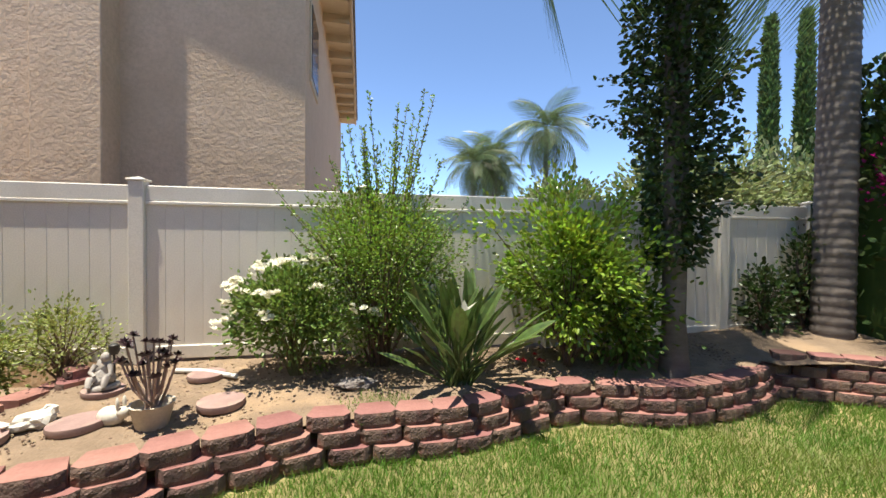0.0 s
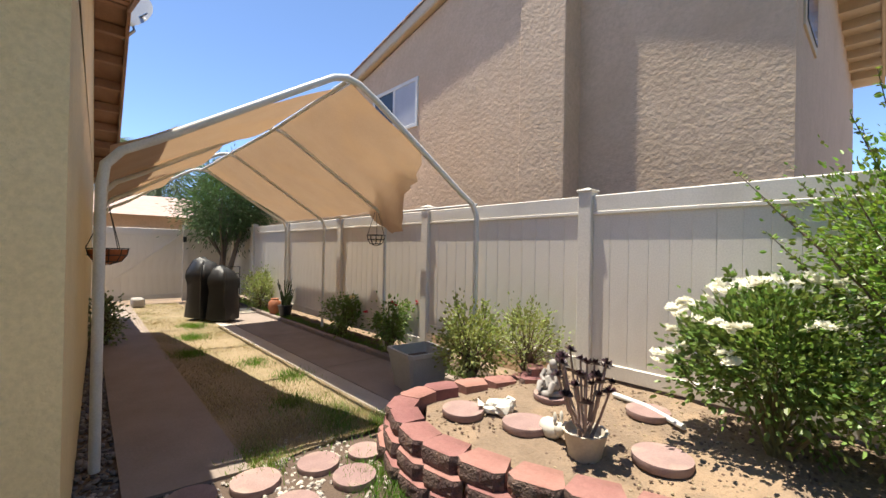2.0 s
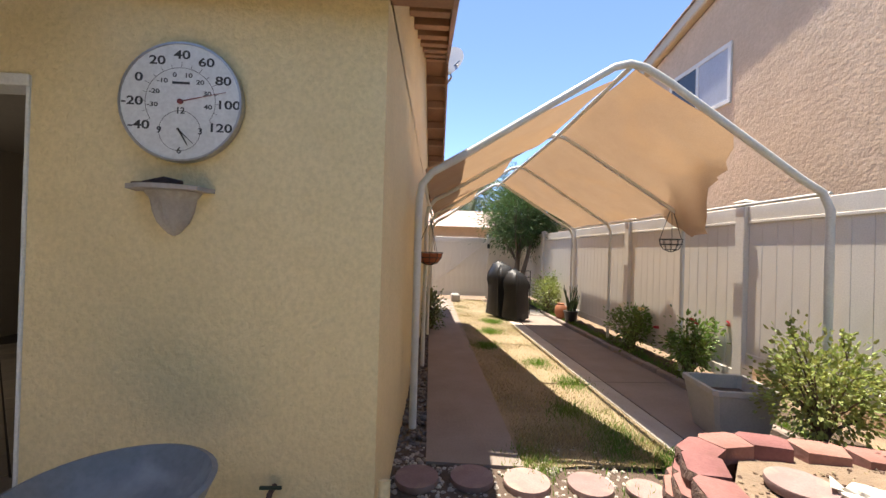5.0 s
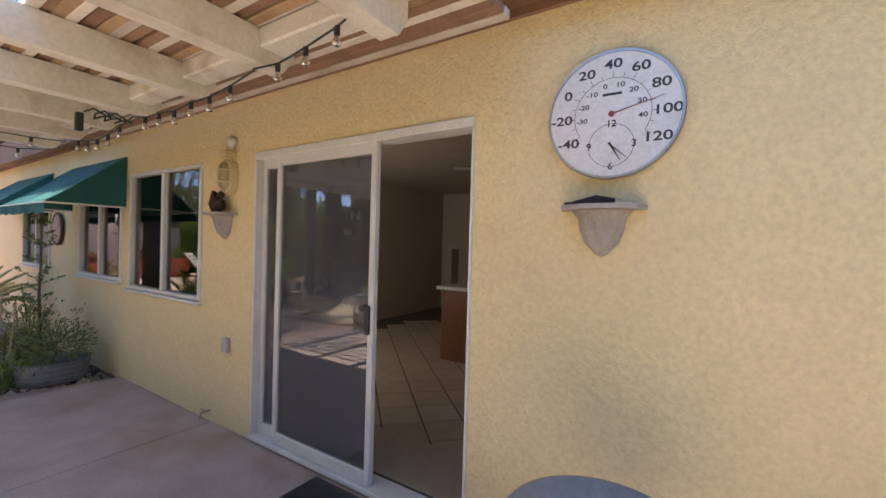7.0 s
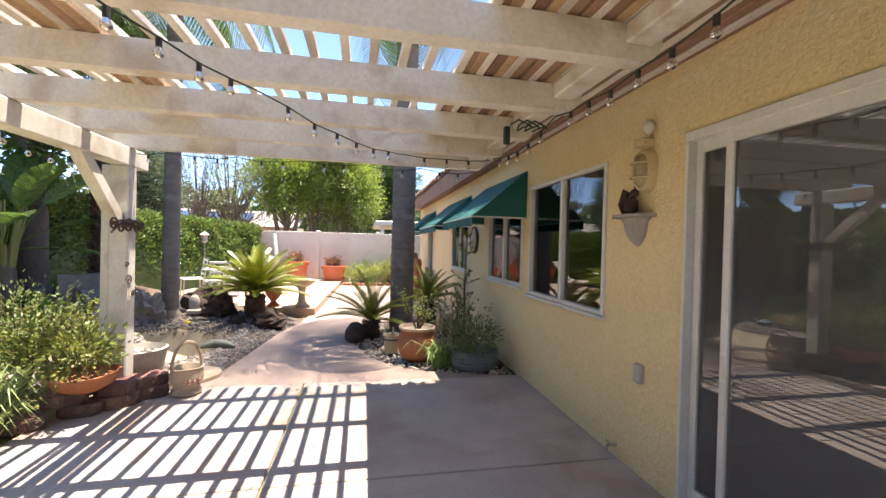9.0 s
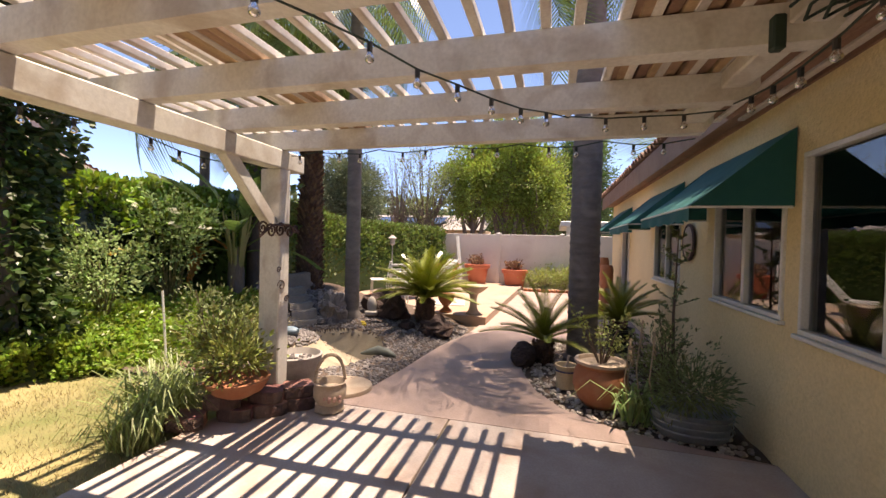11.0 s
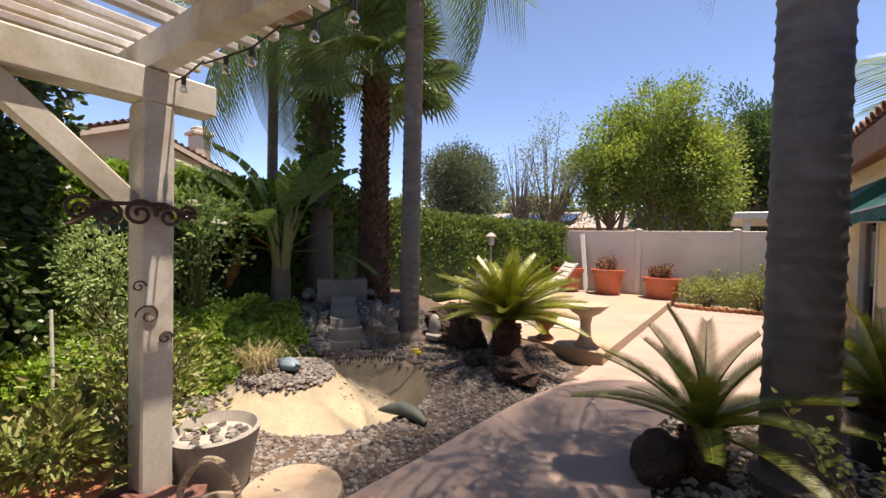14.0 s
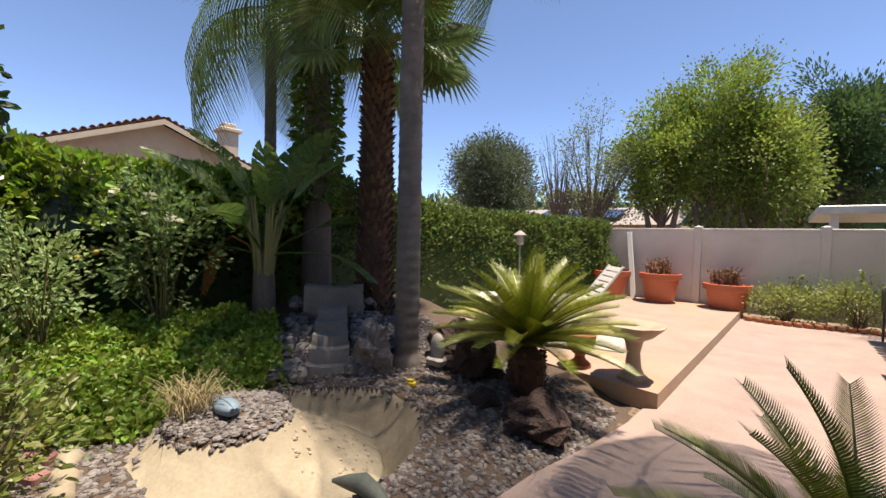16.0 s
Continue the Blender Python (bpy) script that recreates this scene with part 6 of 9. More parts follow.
def broad_leaf(L, w, stalk, tears):
    s = Shape().tube([(0, 0, 0), (stalk * 0.5, 0, stalk * 0.03), (stalk, 0, 0)], [0.022, 0.016, 0.011], 6, False)
    n = 24
    for sg in (-1, 1):
        for i in range(n):
            u0, u1 = i / n, (i + 1) / n
            gap = 0.6 if i % tears == 0 else 0.0
            pt = lambda u, k: (stalk + L * u + 0.12 * L * k, sg * k * w * math.sin(math.pi * min(1, 0.1 + 0.88 * u)) ** 0.6, -0.55 * L * u * u + 0.10 * w * k - 0.18 * w * k * k)
            u1g = u1 - gap / n
            for k in range(3):
                s.quad(pt(u0, k / 3), pt(u0, (k + 1) / 3), pt(u1g, (k + 1) / 3), pt(u1, k / 3))
    return s.mesh("leaf", 60)


BROAD = [broad_leaf(0.80, 0.17, 0.62, 4), broad_leaf(0.70, 0.16, 0.72, 3)]
for k, (az, tl, sc) in enumerate(((40, 74, 1.15), (235, 72, 1.1), (70, 58, 1.1), (205, 60, 1.05), (15, 34, 1.0), (250, 30, 0.95), (160, 68, 0.95), (310, 62, 0.95), (130, 35, 0.95), (60, 12, 0.85), (215, 5, 0.9), (340, 40, 0.9), (270, 78, 1.1))):
    part("leaf", BROAD[k % 2], BANANA_LEAF, t, at=pose(0, 0, 0.85, 0, 0, az) @ pose(0, 0, 0, 0, -tl, 0) @ Matrix.Scale(sc, 4) @ pose(0, 0, 0, rnd(-55, 55), 0, 0))
part("trunk", Shape().tube([(0, 0, -0.2), (0, 0, 0.5), (0.03, 0, 0.95)], [0.15, 0.13, 0.10], 10), BARK, t, smooth=60)
s = Shape()
for k in range(24):
    a = rnd(0, 6.28)
    s.tube([(0.07 * math.cos(a), 0.07 * math.sin(a), 0.5), (0.13 * math.cos(a), 0.13 * math.sin(a), 1.0), (0.22 * math.cos(a), 0.22 * math.sin(a), rnd(1.25, 1.55))], [0.03, 0.024, 0.012], 5)
part("stalk_cluster", s, STALK, t)
s = Shape().tube([(0.03, 0.04, 0.72), (0.12, 0.14, 0.98), (0.24, 0.27, 1.08), (0.33, 0.38, 0.98)], [0.02, 0.016, 0.013, 0.01], 6)
for i in range(16):
    z = 1.0 - 0.036 * i
    w = (0.13 if i < 4 else 0.085) * math.sin(math.pi * (0.22 + 0.045 * i)) + 0.01
    cx, cy = 0.34 + 0.007 * i, 0.39 + 0.008 * i
    for sg in (-1, 1):
        q = sg * w * rnd(0.7, 1.1)
        s.add([(cx, cy, z), (cx + 0.66 * q, cy + 0.75 * q, z - rnd(0.05, 0.1)), (cx + 0.4 * q + rnd(-0.03, 0.03), cy + 0.4 * q, z - 0.10), (cx, cy, z - 0.06)], [(0, 1, 2, 3)])
part("dead_leaf", s, DEAD_LEAF, t, "hanging orange dead leaf")
# ---- beside the path and the house ----
bush("shrub", "low yellow-green shrub by the back wall", (-0.1, -15.0, 0.0), 0.62, 0.3, 0.62, LEAF_PALE, 0.06, 0.035, 40, 40, 0.05, TWIG, "shrub", 0.12, "back wall shrubs")
bush("shrub", "larger yellow-green shrub by the back wall", (-1.05, -15.0, 0.0), 0.62, 0.32, 0.8, LEAF_PALE, 0.06, 0.035, 46, 42, 0.05, TWIG, "shrub", 0.12, "back wall shrubs")
# ---- trees and palms beyond the garden ----
tree("shade_tree", "leafy yellow-green tree beyond the back wall", (4.05, -24.2, 0), 3.2, 0.17, 1.75, 1.7, 2.3, LEAF_SHADE, 0.13, 0.085, 120, 170, spread=0.27, stems=3, hollow=0.2)
tree("shade_tree", "tall rounded yellow-green tree beyond the back wall", (2.35, -25.2, 0), 3.7, 0.2, 2.0, 1.9, 3.0, LEAF_SHADE, 0.13, 0.085, 150, 170, spread=0.28, stems=3, hollow=0.2)
tree("shade_tree", "lower leafy tree beside the tall one", (0.75, -25.6, 0), 3.0, 0.17, 1.9, 1.8, 2.3, LEAF_SHADE, 0.13, 0.085, 120, 160, spread=0.27, stems=3, hollow=0.2)
tree("shade_tree", "dark blue-green pine-like tree behind the others", (-1.9, -29.0, 0), 3.2, 0.25, 1.7, 1.7, 3.1, LEAF_PINE, 0.2, 0.08, 130, 220, spread=0.33, hollow=0.1)
tree("bare_tree", "half-bare tree with thin grey-brown leaves", (6.35, -22.4, 0), 2.0, 0.14, 1.55, 1.5, 2.7, LEAF_OLIVE, 0.10, 0.06, 110, 46, spread=0.28, bare=1.0, stems=3)
tree("bare_tree", "leafless grey tree with fine branches", (7.5, -21.6, 0), 1.8, 0.11, 1.1, 1.1, 2.5, LEAF_OLIVE, 0.07, 0.04, 80, 3, spread=0.2, bare=1.0)
tree("olive_tree", "dusty dark olive tree behind the hedge", (7.7, -16.6, 0), 2.1, 0.14, 1.35, 1.3, 1.55, LEAF_DUSK, 0.095, 0.045, 150, 240, spread=0.2, hollow=0.1)
tree("garden_tree", "distant green garden tree", (1.2, -30, 0), 2.6, 0.25, 2.6, 2.6, 2.4, LEAF_OLIVE, 0.3, 0.18, 100, 60, spread=0.45)
for px_, py_, h_, sc_ in ((9.4, 32.8, 8.0, 1.35), (11.6, 34.0, 8.8, 1.4), (14.9, 30.8, 10.6, 1.55), (13.0, 38.0, 7.6, 1.3)):
    feather_palm("far_palm", "distant queen palm over the fence", (px_, py_, 0), h_, 0.25, 0.2, 26, sc_, low=-70)
for px_, py_, h_ in ((24.6, 20.6, 14.5), (26.8, 20.2, 15.0)):
    t = thing("cypress", "slender upright dark green cypress", "tree", (px_, py_, 0), "cypresses")
    n = 6000
    u = NR.uniform(0, 1, n)
    an = NR.uniform(0, 6.283, n)
    rr = 0.32 * np.sin(np.pi * np.clip(0.12 + 0.88 * u, 0, 1)) ** 0.7 * NR.uniform(0.75, 1.08, n)
    part("trunk", Shape().tube([(0, 0, 0), (0, 0, h_ * 0.9)], [0.2, 0.05], 6), BARK, t)
    part("crown", leaf_cloud(np.stack([rr * np.cos(an), rr * np.sin(an), 0.6 + u * h_], 1), np.stack([np.cos(an), np.sin(an), 1.5 + 0 * an], 1), 0.45, 0.2), LEAF_PINE, t, kind="stuff")
for x_, y_, r_ in ((16, 17, 3.0), (21, 16, 3.2), (26, 18, 3.0), (12, 22, 2.4)):
    tree("garden_tree", "leafy pale green tree beyond the fence", (x_, y_, 0), 1.4, 0.2, r_, r_, r_ * 0.75, LEAF_OLIVE, 0.3, 0.18, 100, 70, spread=0.5)
feather_palm("far_palm", "distant palm beyond the gate", (-26.0, 4.2, 0), 5.0, 0.22, 0.18, 22, 1.3)
feather_palm("far_palm", "distant palm beyond the side gate", (-30.0, 1.4, 0), 5.6, 0.22, 0.18, 22, 1.3)
hedge("far_woods", "distant line of green tree tops", [(60, 60), (20, 90), (-30, 90), (-70, 60), (-90, 0), (-70, -60), (-20, -80), (30, -75), (70, -50), (90, 10), (60, 60)], 0, [5, 8, 6, 9, 6, 8, 7, 9, 6, 8, 5], 6, LEAF_OLIVE, 1.6, 1.0, 9000, "woods", kind="stuff")

# ---- fixtures on the house wall ----
FACE = Matrix(((0, 0, 1, 0), (1, 0, 0, 0), (0, 1, 0, 0), (0, 0, 0, 1)))
INK = surface("black_ink", (0.03, 0.03, 0.03), (0.045, 0.045, 0.045), 0.6, 8, 60, 0)
DIAL = surface("white_dial", (0.72, 0.73, 0.72), (0.66, 0.67, 0.66), 0.35, 3, 60, 0, stain=(0.5, 0.5, 0.47), stain_scale=6, stain_amount=0.3)
RED_INK = surface("red_needle", (0.26, 0.05, 0.045), (0.2, 0.04, 0.035), 0.5)


def letters(text, size):
    c = bpy.data.curves.new("text", "FONT")
    c.body, c.size, c.align_x, c.align_y, c.extrude, c.offset = text, size, "CENTER", "CENTER", 0.0006, size * 0.018
    o = bpy.data.objects.new("text", c)
    scene.collection.objects.link(o)
    bpy.context.view_layer.update()
    me = bpy.data.meshes.new_from_object(o.evaluated_get(bpy.context.evaluated_depsgraph_get()))
    bpy.data.objects.remove(o)
    return me


th = thing("wall_thermometer", "large round white wall thermometer with a small clock", "thermometer", Matrix.Translation((WX, -0.115, 1.995)) @ FACE)
RD = 0.255
part("case", Shape().lathe([(RD * 0.97, 0.0), (RD, 0.012), (RD, 0.035), (RD * 0.985, 0.043), (RD * 0.955, 0.043), (RD * 0.95, 0.036)], 56), STEEL, th, "grey metal rim", smooth=40)
dial = part("dial", Shape().lathe([(RD * 0.952, 0.034), (RD * 0.952, 0.038)], 56), DIAL, th)
for k, num in enumerate(("-40", "-20", "0", "20", "40", "60", "80", "100", "120")):
    a = radians(212 - 30.6 * k)
    part("numeral", letters(num, 0.050), INK, th, at=pose(RD * 0.77 * math.cos(a), RD * 0.77 * math.sin(a), 0.0385) @ Matrix.Diagonal((1.35, 1, 1, 1)))
for k, num in enumerate(("-30", "-20", "-10", "0", "10", "20", "30", "40")):
    a = radians(188 - 28.2 * k)
    part("numeral", letters(num, 0.026), INK, th, at=pose(RD * 0.45 * math.cos(a), RD * 0.45 * math.sin(a), 0.0385) @ Matrix.Diagonal((1.3, 1, 1, 1)))
for k, (num, dx, dy) in enumerate((("12", 0, 0.33), ("3", 0.33, 0), ("6", 0, -0.33), ("9", -0.33, 0))):
    part("numeral", letters(num, 0.038), INK, th, at=pose(RD * dx, RD * (dy - 0.48), 0.0385))


def arc(r, a0, a1, w, cx=0.0, cy=0.0, n=60):
    s = Shape()
    for i in range(n):
        p0, p1 = radians(a0 + (a1 - a0) * i / n), radians(a0 + (a1 - a0) * (i + 1) / n)
        q = lambda a, rr: (cx + rr * math.cos(a), cy + rr * math.sin(a), 0.0387)
        s.quad(q(p0, r - w), q(p0, r + w), q(p1, r + w), q(p1, r - w))
    return s


part("scale_ring", arc(RD * 0.56, -32, 212, 0.001), INK, th)
part("scale_ring", arc(RD * 0.33, 0, 360, 0.001, 0, -RD * 0.48), INK, th)
for k in range(17):
    s = Shape()
    a = radians(212 - 15.3 * k)
    d0, q = Vector((math.cos(a), math.sin(a), 0)), Vector((-math.sin(a), math.cos(a), 0)) * 0.0009
    z = Vector((0, 0, 0.0388))
    s.quad(tuple(d0 * RD * 0.56 - q + z), tuple(d0 * RD * 0.56 + q + z), tuple(d0 * RD * (0.66 if k % 2 == 0 else 0.62) + q + z), tuple(d0 * RD * (0.66 if k % 2 == 0 else 0.62) - q + z))
    part("tick_mark", s, INK, th)
part("caption_bar", Shape().box(-0.036, 0.036, RD * 0.29, RD * 0.33, 0.0383, 0.0388), INK, th, "small unreadable caption")


def hand(length, w, ang, mat, cx=0.0, cy=0.0, z=0.042):
    part("hand", Shape().add([(-0.012, -w, 0), (-0.012, w, 0), (length, w * 0.3, 0), (length, -w * 0.3, 0), (-0.012, -w, 0.001), (-0.012, w, 0.001), (length, w * 0.3, 0.001), (length, -w * 0.3, 0.001)], [(3, 2, 1, 0), (4, 5, 6, 7), (0, 1, 5, 4), (1, 2, 6, 5), (2, 3, 7, 6), (3, 0, 4, 7)]), mat, th, at=pose(cx, cy, z, 0, 0, ang))


hand(RD * 0.76, 0.0025, 14, RED_INK)
part("pivot", Shape().lathe([(0.011, 0.038), (0.011, 0.045), (0.004, 0.047)], 14), RED_INK, th, smooth=40)
hand(RD * 0.31, 0.003, -42, INK, 0, -RD * 0.48)
hand(RD * 0.28, 0.004, -60, INK, 0, -RD * 0.48)


def wall_shelf(y, z, label):
    t = thing("wall_shelf", label, "wall shelf", (WX, y, z), "stone wall shelves")
    s = Shape()
    half = [(0.0, 0.165 * math.sin(a) if False else 0, 0) for a in (0,)]
    outline = [(0.0, -0.165), (0.10, -0.14), (0.14, -0.07), (0.15, 0.0), (0.14, 0.07), (0.10, 0.14), (0.0, 0.165)]
    part("top", Shape().prism(outline, -0.018, 0.0), CAST, t)
    body = Shape()
    prof = [(1.0, -0.02), (0.8, -0.05), (0.72, -0.10), (0.55, -0.15), (0.2, -0.195), (0.03, -0.205)]
    body.grid(18, len(prof) - 1, lambda u, v: (lambda k, a: (max(0.0, 0.105 * prof[k][0] * math.sin(a) * (1 + 0.12 * math.sin(9 * a))), -0.115 * prof[k][0] * math.cos(a) * (1 + 0.05 * math.sin(7 * a)), prof[k][1]))(round(v * (len(prof) - 1)), math.pi * u))
    part("bracket", body, CAST, t, "carved shell bracket", smooth=60)
    return t


wall_shelf(-0.145, 1.635, "weathered carved stone wall shelf below the thermometer")
wall_shelf(-2.93, 1.66, "weathered carved stone wall shelf beside the door")
t = whole("carved_figure", Shape().tube([(0, -0.09, 0.012), (0.01, 0.0, 0.02), (0, 0.07, 0.014)], [0.008, 0.02, 0.012], 8).tube([(0.02, -0.12, 0.008), (0.03, 0.03, 0.012)], 0.006, 6), LAVA, "dark carved figure lying on the stone shelf", "ornament", (WX + 0.05, -0.16, 1.635), smooth=60)
t = whole("squirrel_figure", Shape().ball((0, 0, 0.06), 0.045, 0.05, 0.06, 8, 10, 0.1).ball((0.0, 0.03, 0.135), 0.028, 0.032, 0.028, 6, 8).tube([(0, -0.05, 0.01), (0, -0.085, 0.07), (0, -0.06, 0.15), (0, -0.085, 0.17)], [0.025, 0.032, 0.026, 0.008], 8).ball((0.0, 0.035, 0.172), 0.007, 0.007, 0.018, 4, 6), LAVA, "dark grey squirrel ornament sitting on the shelf", "ornament", (WX + 0.06, -2.93, 1.66), smooth=60)
# bulkhead lamp
CREAM = surface("cream_enamel", (0.66, 0.55, 0.33), (0.6, 0.5, 0.3), 0.45, 6, 60, 0.05, 0.001, stain=(0.42, 0.34, 0.2), stain_amount=0.4)
t = thing("wall_lamp", "cream oval caged wall lamp with a sensor box above", "wall lamp", (WX, -2.84, 1.93))


def oval(r, z0, n=20, ry=0.075, rz=0.13):
    return [(r[0], ry * r[1] * math.copysign(abs(math.cos(2 * math.pi * k / n)) ** 0.8, math.cos(2 * math.pi * k / n)), rz * r[1] * math.copysign(abs(math.sin(2 * math.pi * k / n)) ** 0.8, math.sin(2 * math.pi * k / n))) for k in range(n)]


s = Shape()
rings = [oval((x, q), 0) for x, q in ((0.0, 1.0), (0.05, 1.0), (0.065, 0.92), (0.065, 0.8))]
s.shell(rings)
part("housing", s, CREAM, t, smooth=40)
s = Shape()
rings = [oval((x, q), 0) for x, q in ((0.06, 0.8), (0.085, 0.72), (0.1, 0.5), (0.105, 0.2))]
s.shell(rings, False, True)
part("glass", s, surface("ribbed_frosted_glass", (0.42, 0.36, 0.2), (0.36, 0.3, 0.17), 0.25, 20, 90, 0.4, 0.002), t, "ribbed frosted glass", smooth=60)
for yy in (0.0,):
    part("guard_bar", Shape().tube([(0.06, yy, -0.125), (0.112, yy, -0.08), (0.118, yy, 0), (0.112, yy, 0.08), (0.06, yy, 0.125)], 0.006, 6), CREAM, t)
for zz in (-0.045, 0.045):
    part("guard_bar", Shape().tube([(0.06, -0.07, zz), (0.112, -0.04, zz), (0.118, 0, zz), (0.112, 0.04, zz), (0.06, 0.07, zz)], 0.006, 6), CREAM, t)
part("sensor", Shape().box(0.0, 0.09, -0.05, 0.045, 0.15, 0.20, 0.008), CREAM, t)
part("junction", Shape().ball((0.03, 0.02, 0.27), 0.035, 0.035, 0.045, 8, 10), ALU, t, smooth=60)
part("conduit", Shape().tube([(0.02, 0.0, 0.19), (0.02, 0.015, 0.24)], 0.012, 8), ALU, t)
t = whole("outlet_box", Shape().box(0, 0.035, -0.035, 0.035, -0.06, 0.06, 0.008), GREY_PLASTIC, "grey weatherproof outlet cover on the wall", "outlet", (WX, -2.87, 0.645))
t = thing("hose_tap", "green garden tap on the house wall", "tap", (WX, 0.31, 0.36))
part("pipe", Shape().tube([(0, 0, 0), (0.06, 0, 0), (0.09, 0, -0.05)], 0.012, 8), RUST, t)
part("handle", Shape().tube([(0.05, -0.045, 0.02), (0.05, 0.045, 0.02)], 0.008, 6), CORD, t, "green tap handle")
t = thing("hose_tap", "low brass tap at the foot of the wall", "tap", (WX, -3.1, 0.08))
part("pipe", Shape().tube([(0, 0, 0), (0.07, 0, 0.0), (0.09, 0.02, -0.03)], 0.011, 8), CAST_TAN, t)
part("handle", Shape().tube([(0.06, -0.03, 0.02), (0.06, 0.03, 0.02)], 0.006, 6), CAST_TAN, t)
whole("drain_pipe", Shape().tube([(0, 0, -0.05), (0, 0, 0.3), (-0.02, 0.0, 0.36)], 0.028, 10), STUCCO, "stub of painted drain pipe at the house corner", "pipe", (WX - 0.02, NY + 0.04, 0), smooth=50)
t = thing("sun_plaque", "round tan stone plaque hanging on the wall", "plaque", (WX, -6.82, 1.53))
part("disc", Shape().ball((0.03, 0, 0), 0.035, 0.17, 0.19, 8, 18, 0.05), CAST_TAN, t, smooth=60)
part("rim", Shape().tube([(0.03, 0.18 * math.cos(a * math.pi / 12), 0.2 * math.sin(a * math.pi / 12)) for a in range(25)], 0.018, 6), RUST, t)


def awning(name, y0, y1, zt, label):
    t = thing(name, label, "awning", (WX, 0, 0), "teal awnings")
    dz, out = 0.52, 0.62
    n = 30
    part("canvas", Shape().grid(n, 10, lambda u, v: (0.01 + out * v, y0 + (y1 - y0) * u, zt - dz * v - 0.02 * math.sin(math.pi * v) - 0.012 * math.sin(u * math.pi * 3) ** 2 * v)), TEAL, t, smooth=180)
    for yy in (y0, y1):
        part("side", Shape().add([(0.01, yy, zt), (0.01, yy, zt - dz), (out, yy, zt - dz), (0.01, yy + 0.003, zt), (0.01, yy + 0.003, zt - dz), (out, yy + 0.003, zt - dz)], [(0, 1, 2), (3, 5, 4)]), TEAL, t)
    part("valance", Shape().grid(60, 3, lambda u, v: (out + 0.004 + 0.01 * v * math.sin(u * 25), y0 + (y1 - y0) * u, zt - dz - v * (0.085 + 0.018 * abs(math.sin(u * math.pi * (y1 - y0) / 0.16))))), TEAL, t, "scalloped valance", smooth=180)
    part("front_bar", Shape().tube([(0.02, y0, zt - dz), (out, y0, zt - dz), (out, y1, zt - dz), (0.02, y1, zt - dz)], 0.01, 6), ALU, t)
    return t


awning("awning", -6.35, -4.77, 2.27, "dark teal canvas awning over a window")
awning("awning", -8.85, -7.1, 2.27, "dark teal canvas awning over the next window")
awning("awning", -11.9, -10.45, 2.27, "dark teal canvas awning over the far door")

# ---- string lights ----
sl = thing("string_lights", "dark cord of clear string light bulbs under the pergola", "string lights")


def strand(a, b, sag, n, every=1):
    a, b = Vector(a), Vector(b)
    pts = [a.lerp(b, i / n) - Vector((0, 0, sag * 4 * (i / n) * (1 - i / n))) + Vector((0, 0, rnd(-0.008, 0.008))) for i in range(n + 1)]
    part("cord", Shape().tube(pts, 0.0045, 5), CORD, sl, "dark green cord")
    for p in pts[1:-1:every]:
        so = part("socket", Shape().tube([(0, 0, 0), (0, 0, -0.035)], 0.011, 7), BLACK, sl, at=p)
        bl = part("bulb", Shape().lathe([(0.008, -0.034), (0.011, -0.042), (0.018, -0.056), (0.017, -0.068), (0.005, -0.076)], 10), BULB, so, "clear glass bulb", smooth=60)
        bl.visible_shadow = False


strand((-1.15, -0.6, 2.38), (-1.15, -1.47, 2.2), 0.06, 5)
strand((-1.15, -1.47, 2.2), (-1.18, -2.79, 2.2), 0.05, 7)
strand((-1.18, -2.79, 2.2), (-1.2, -4.0, 2.2), 0.06, 6)
strand((0.9, -1.47, 2.2), (0.45, -2.79, 2.2), 0.05, 7)
strand((0.45, -2.79, 2.2), (-0.4, -4.06, 2.2), 0.06, 7)
strand((-0.4, -4.06, 2.2), (-1.2, -4.1, 2.2), 0.02, 4)
for i in range(6):
    strand((-1.25 + 0.58 * i, -4.75, 2.22), (-0.67 + 0.58 * i, -4.75, 2.22), 0.03, 3)
strand((2.12, -4.6, 2.1), (2.12, -3.4, 2.1), 0.07, 6)
strand((2.12, -3.4, 2.1), (2.12, -1.6, 2.1), 0.08, 8)
s = Shape()
pts = [(-1.12 + 0.06 * math.cos(a) - 0.16 * (i / 20), -3.2 + 0.05 * math.sin(a) * 1.5, 2.26 + 0.02 * math.sin(a * 2)) for i, a in enumerate([k * 0.9 for k in range(21)])]
part("cord_loop", s.tube(pts, 0.006, 5), CORD, sl)
part("plug", Shape().box(-0.02, 0.02, -0.02, 0.02, -0.06, 0.06, 0.006), CORD, sl, at=(-1.05, -3.25, 2.2))

# ---- patio things ----
t = thing("bird_bath", "weathered blue-grey bowl bird bath by the wall", "bird bath", (-1.36, -0.02, 0))
part("bowl", Shape().lathe([(0.08, 0.46), (0.18, 0.49), (0.25, 0.55), (0.28, 0.62), (0.29, 0.64), (0.272, 0.645), (0.24, 0.58), (0.16, 0.53), (0.02, 0.52)], 40), surface("blue_grey_glaze", (0.26, 0.27, 0.28), (0.2, 0.205, 0.21), 0.5, 3, 40, 0.2, 0.003, stain=(0.42, 0.42, 0.42), stain_scale=4, stain_amount=0.6), t, smooth=60)
part("pedestal", Shape().lathe([(0.17, 0), (0.17, 0.04), (0.09, 0.1), (0.07, 0.3), (0.1, 0.46)], 24), CAST, t, smooth=60)
# scrolls of rusty iron on the post
t = thing("iron_scroll", "rusty wrought iron scroll bracket wired to the post", "ornament", pose(2.0, -4.60, 1.52, 0, 0, 90))


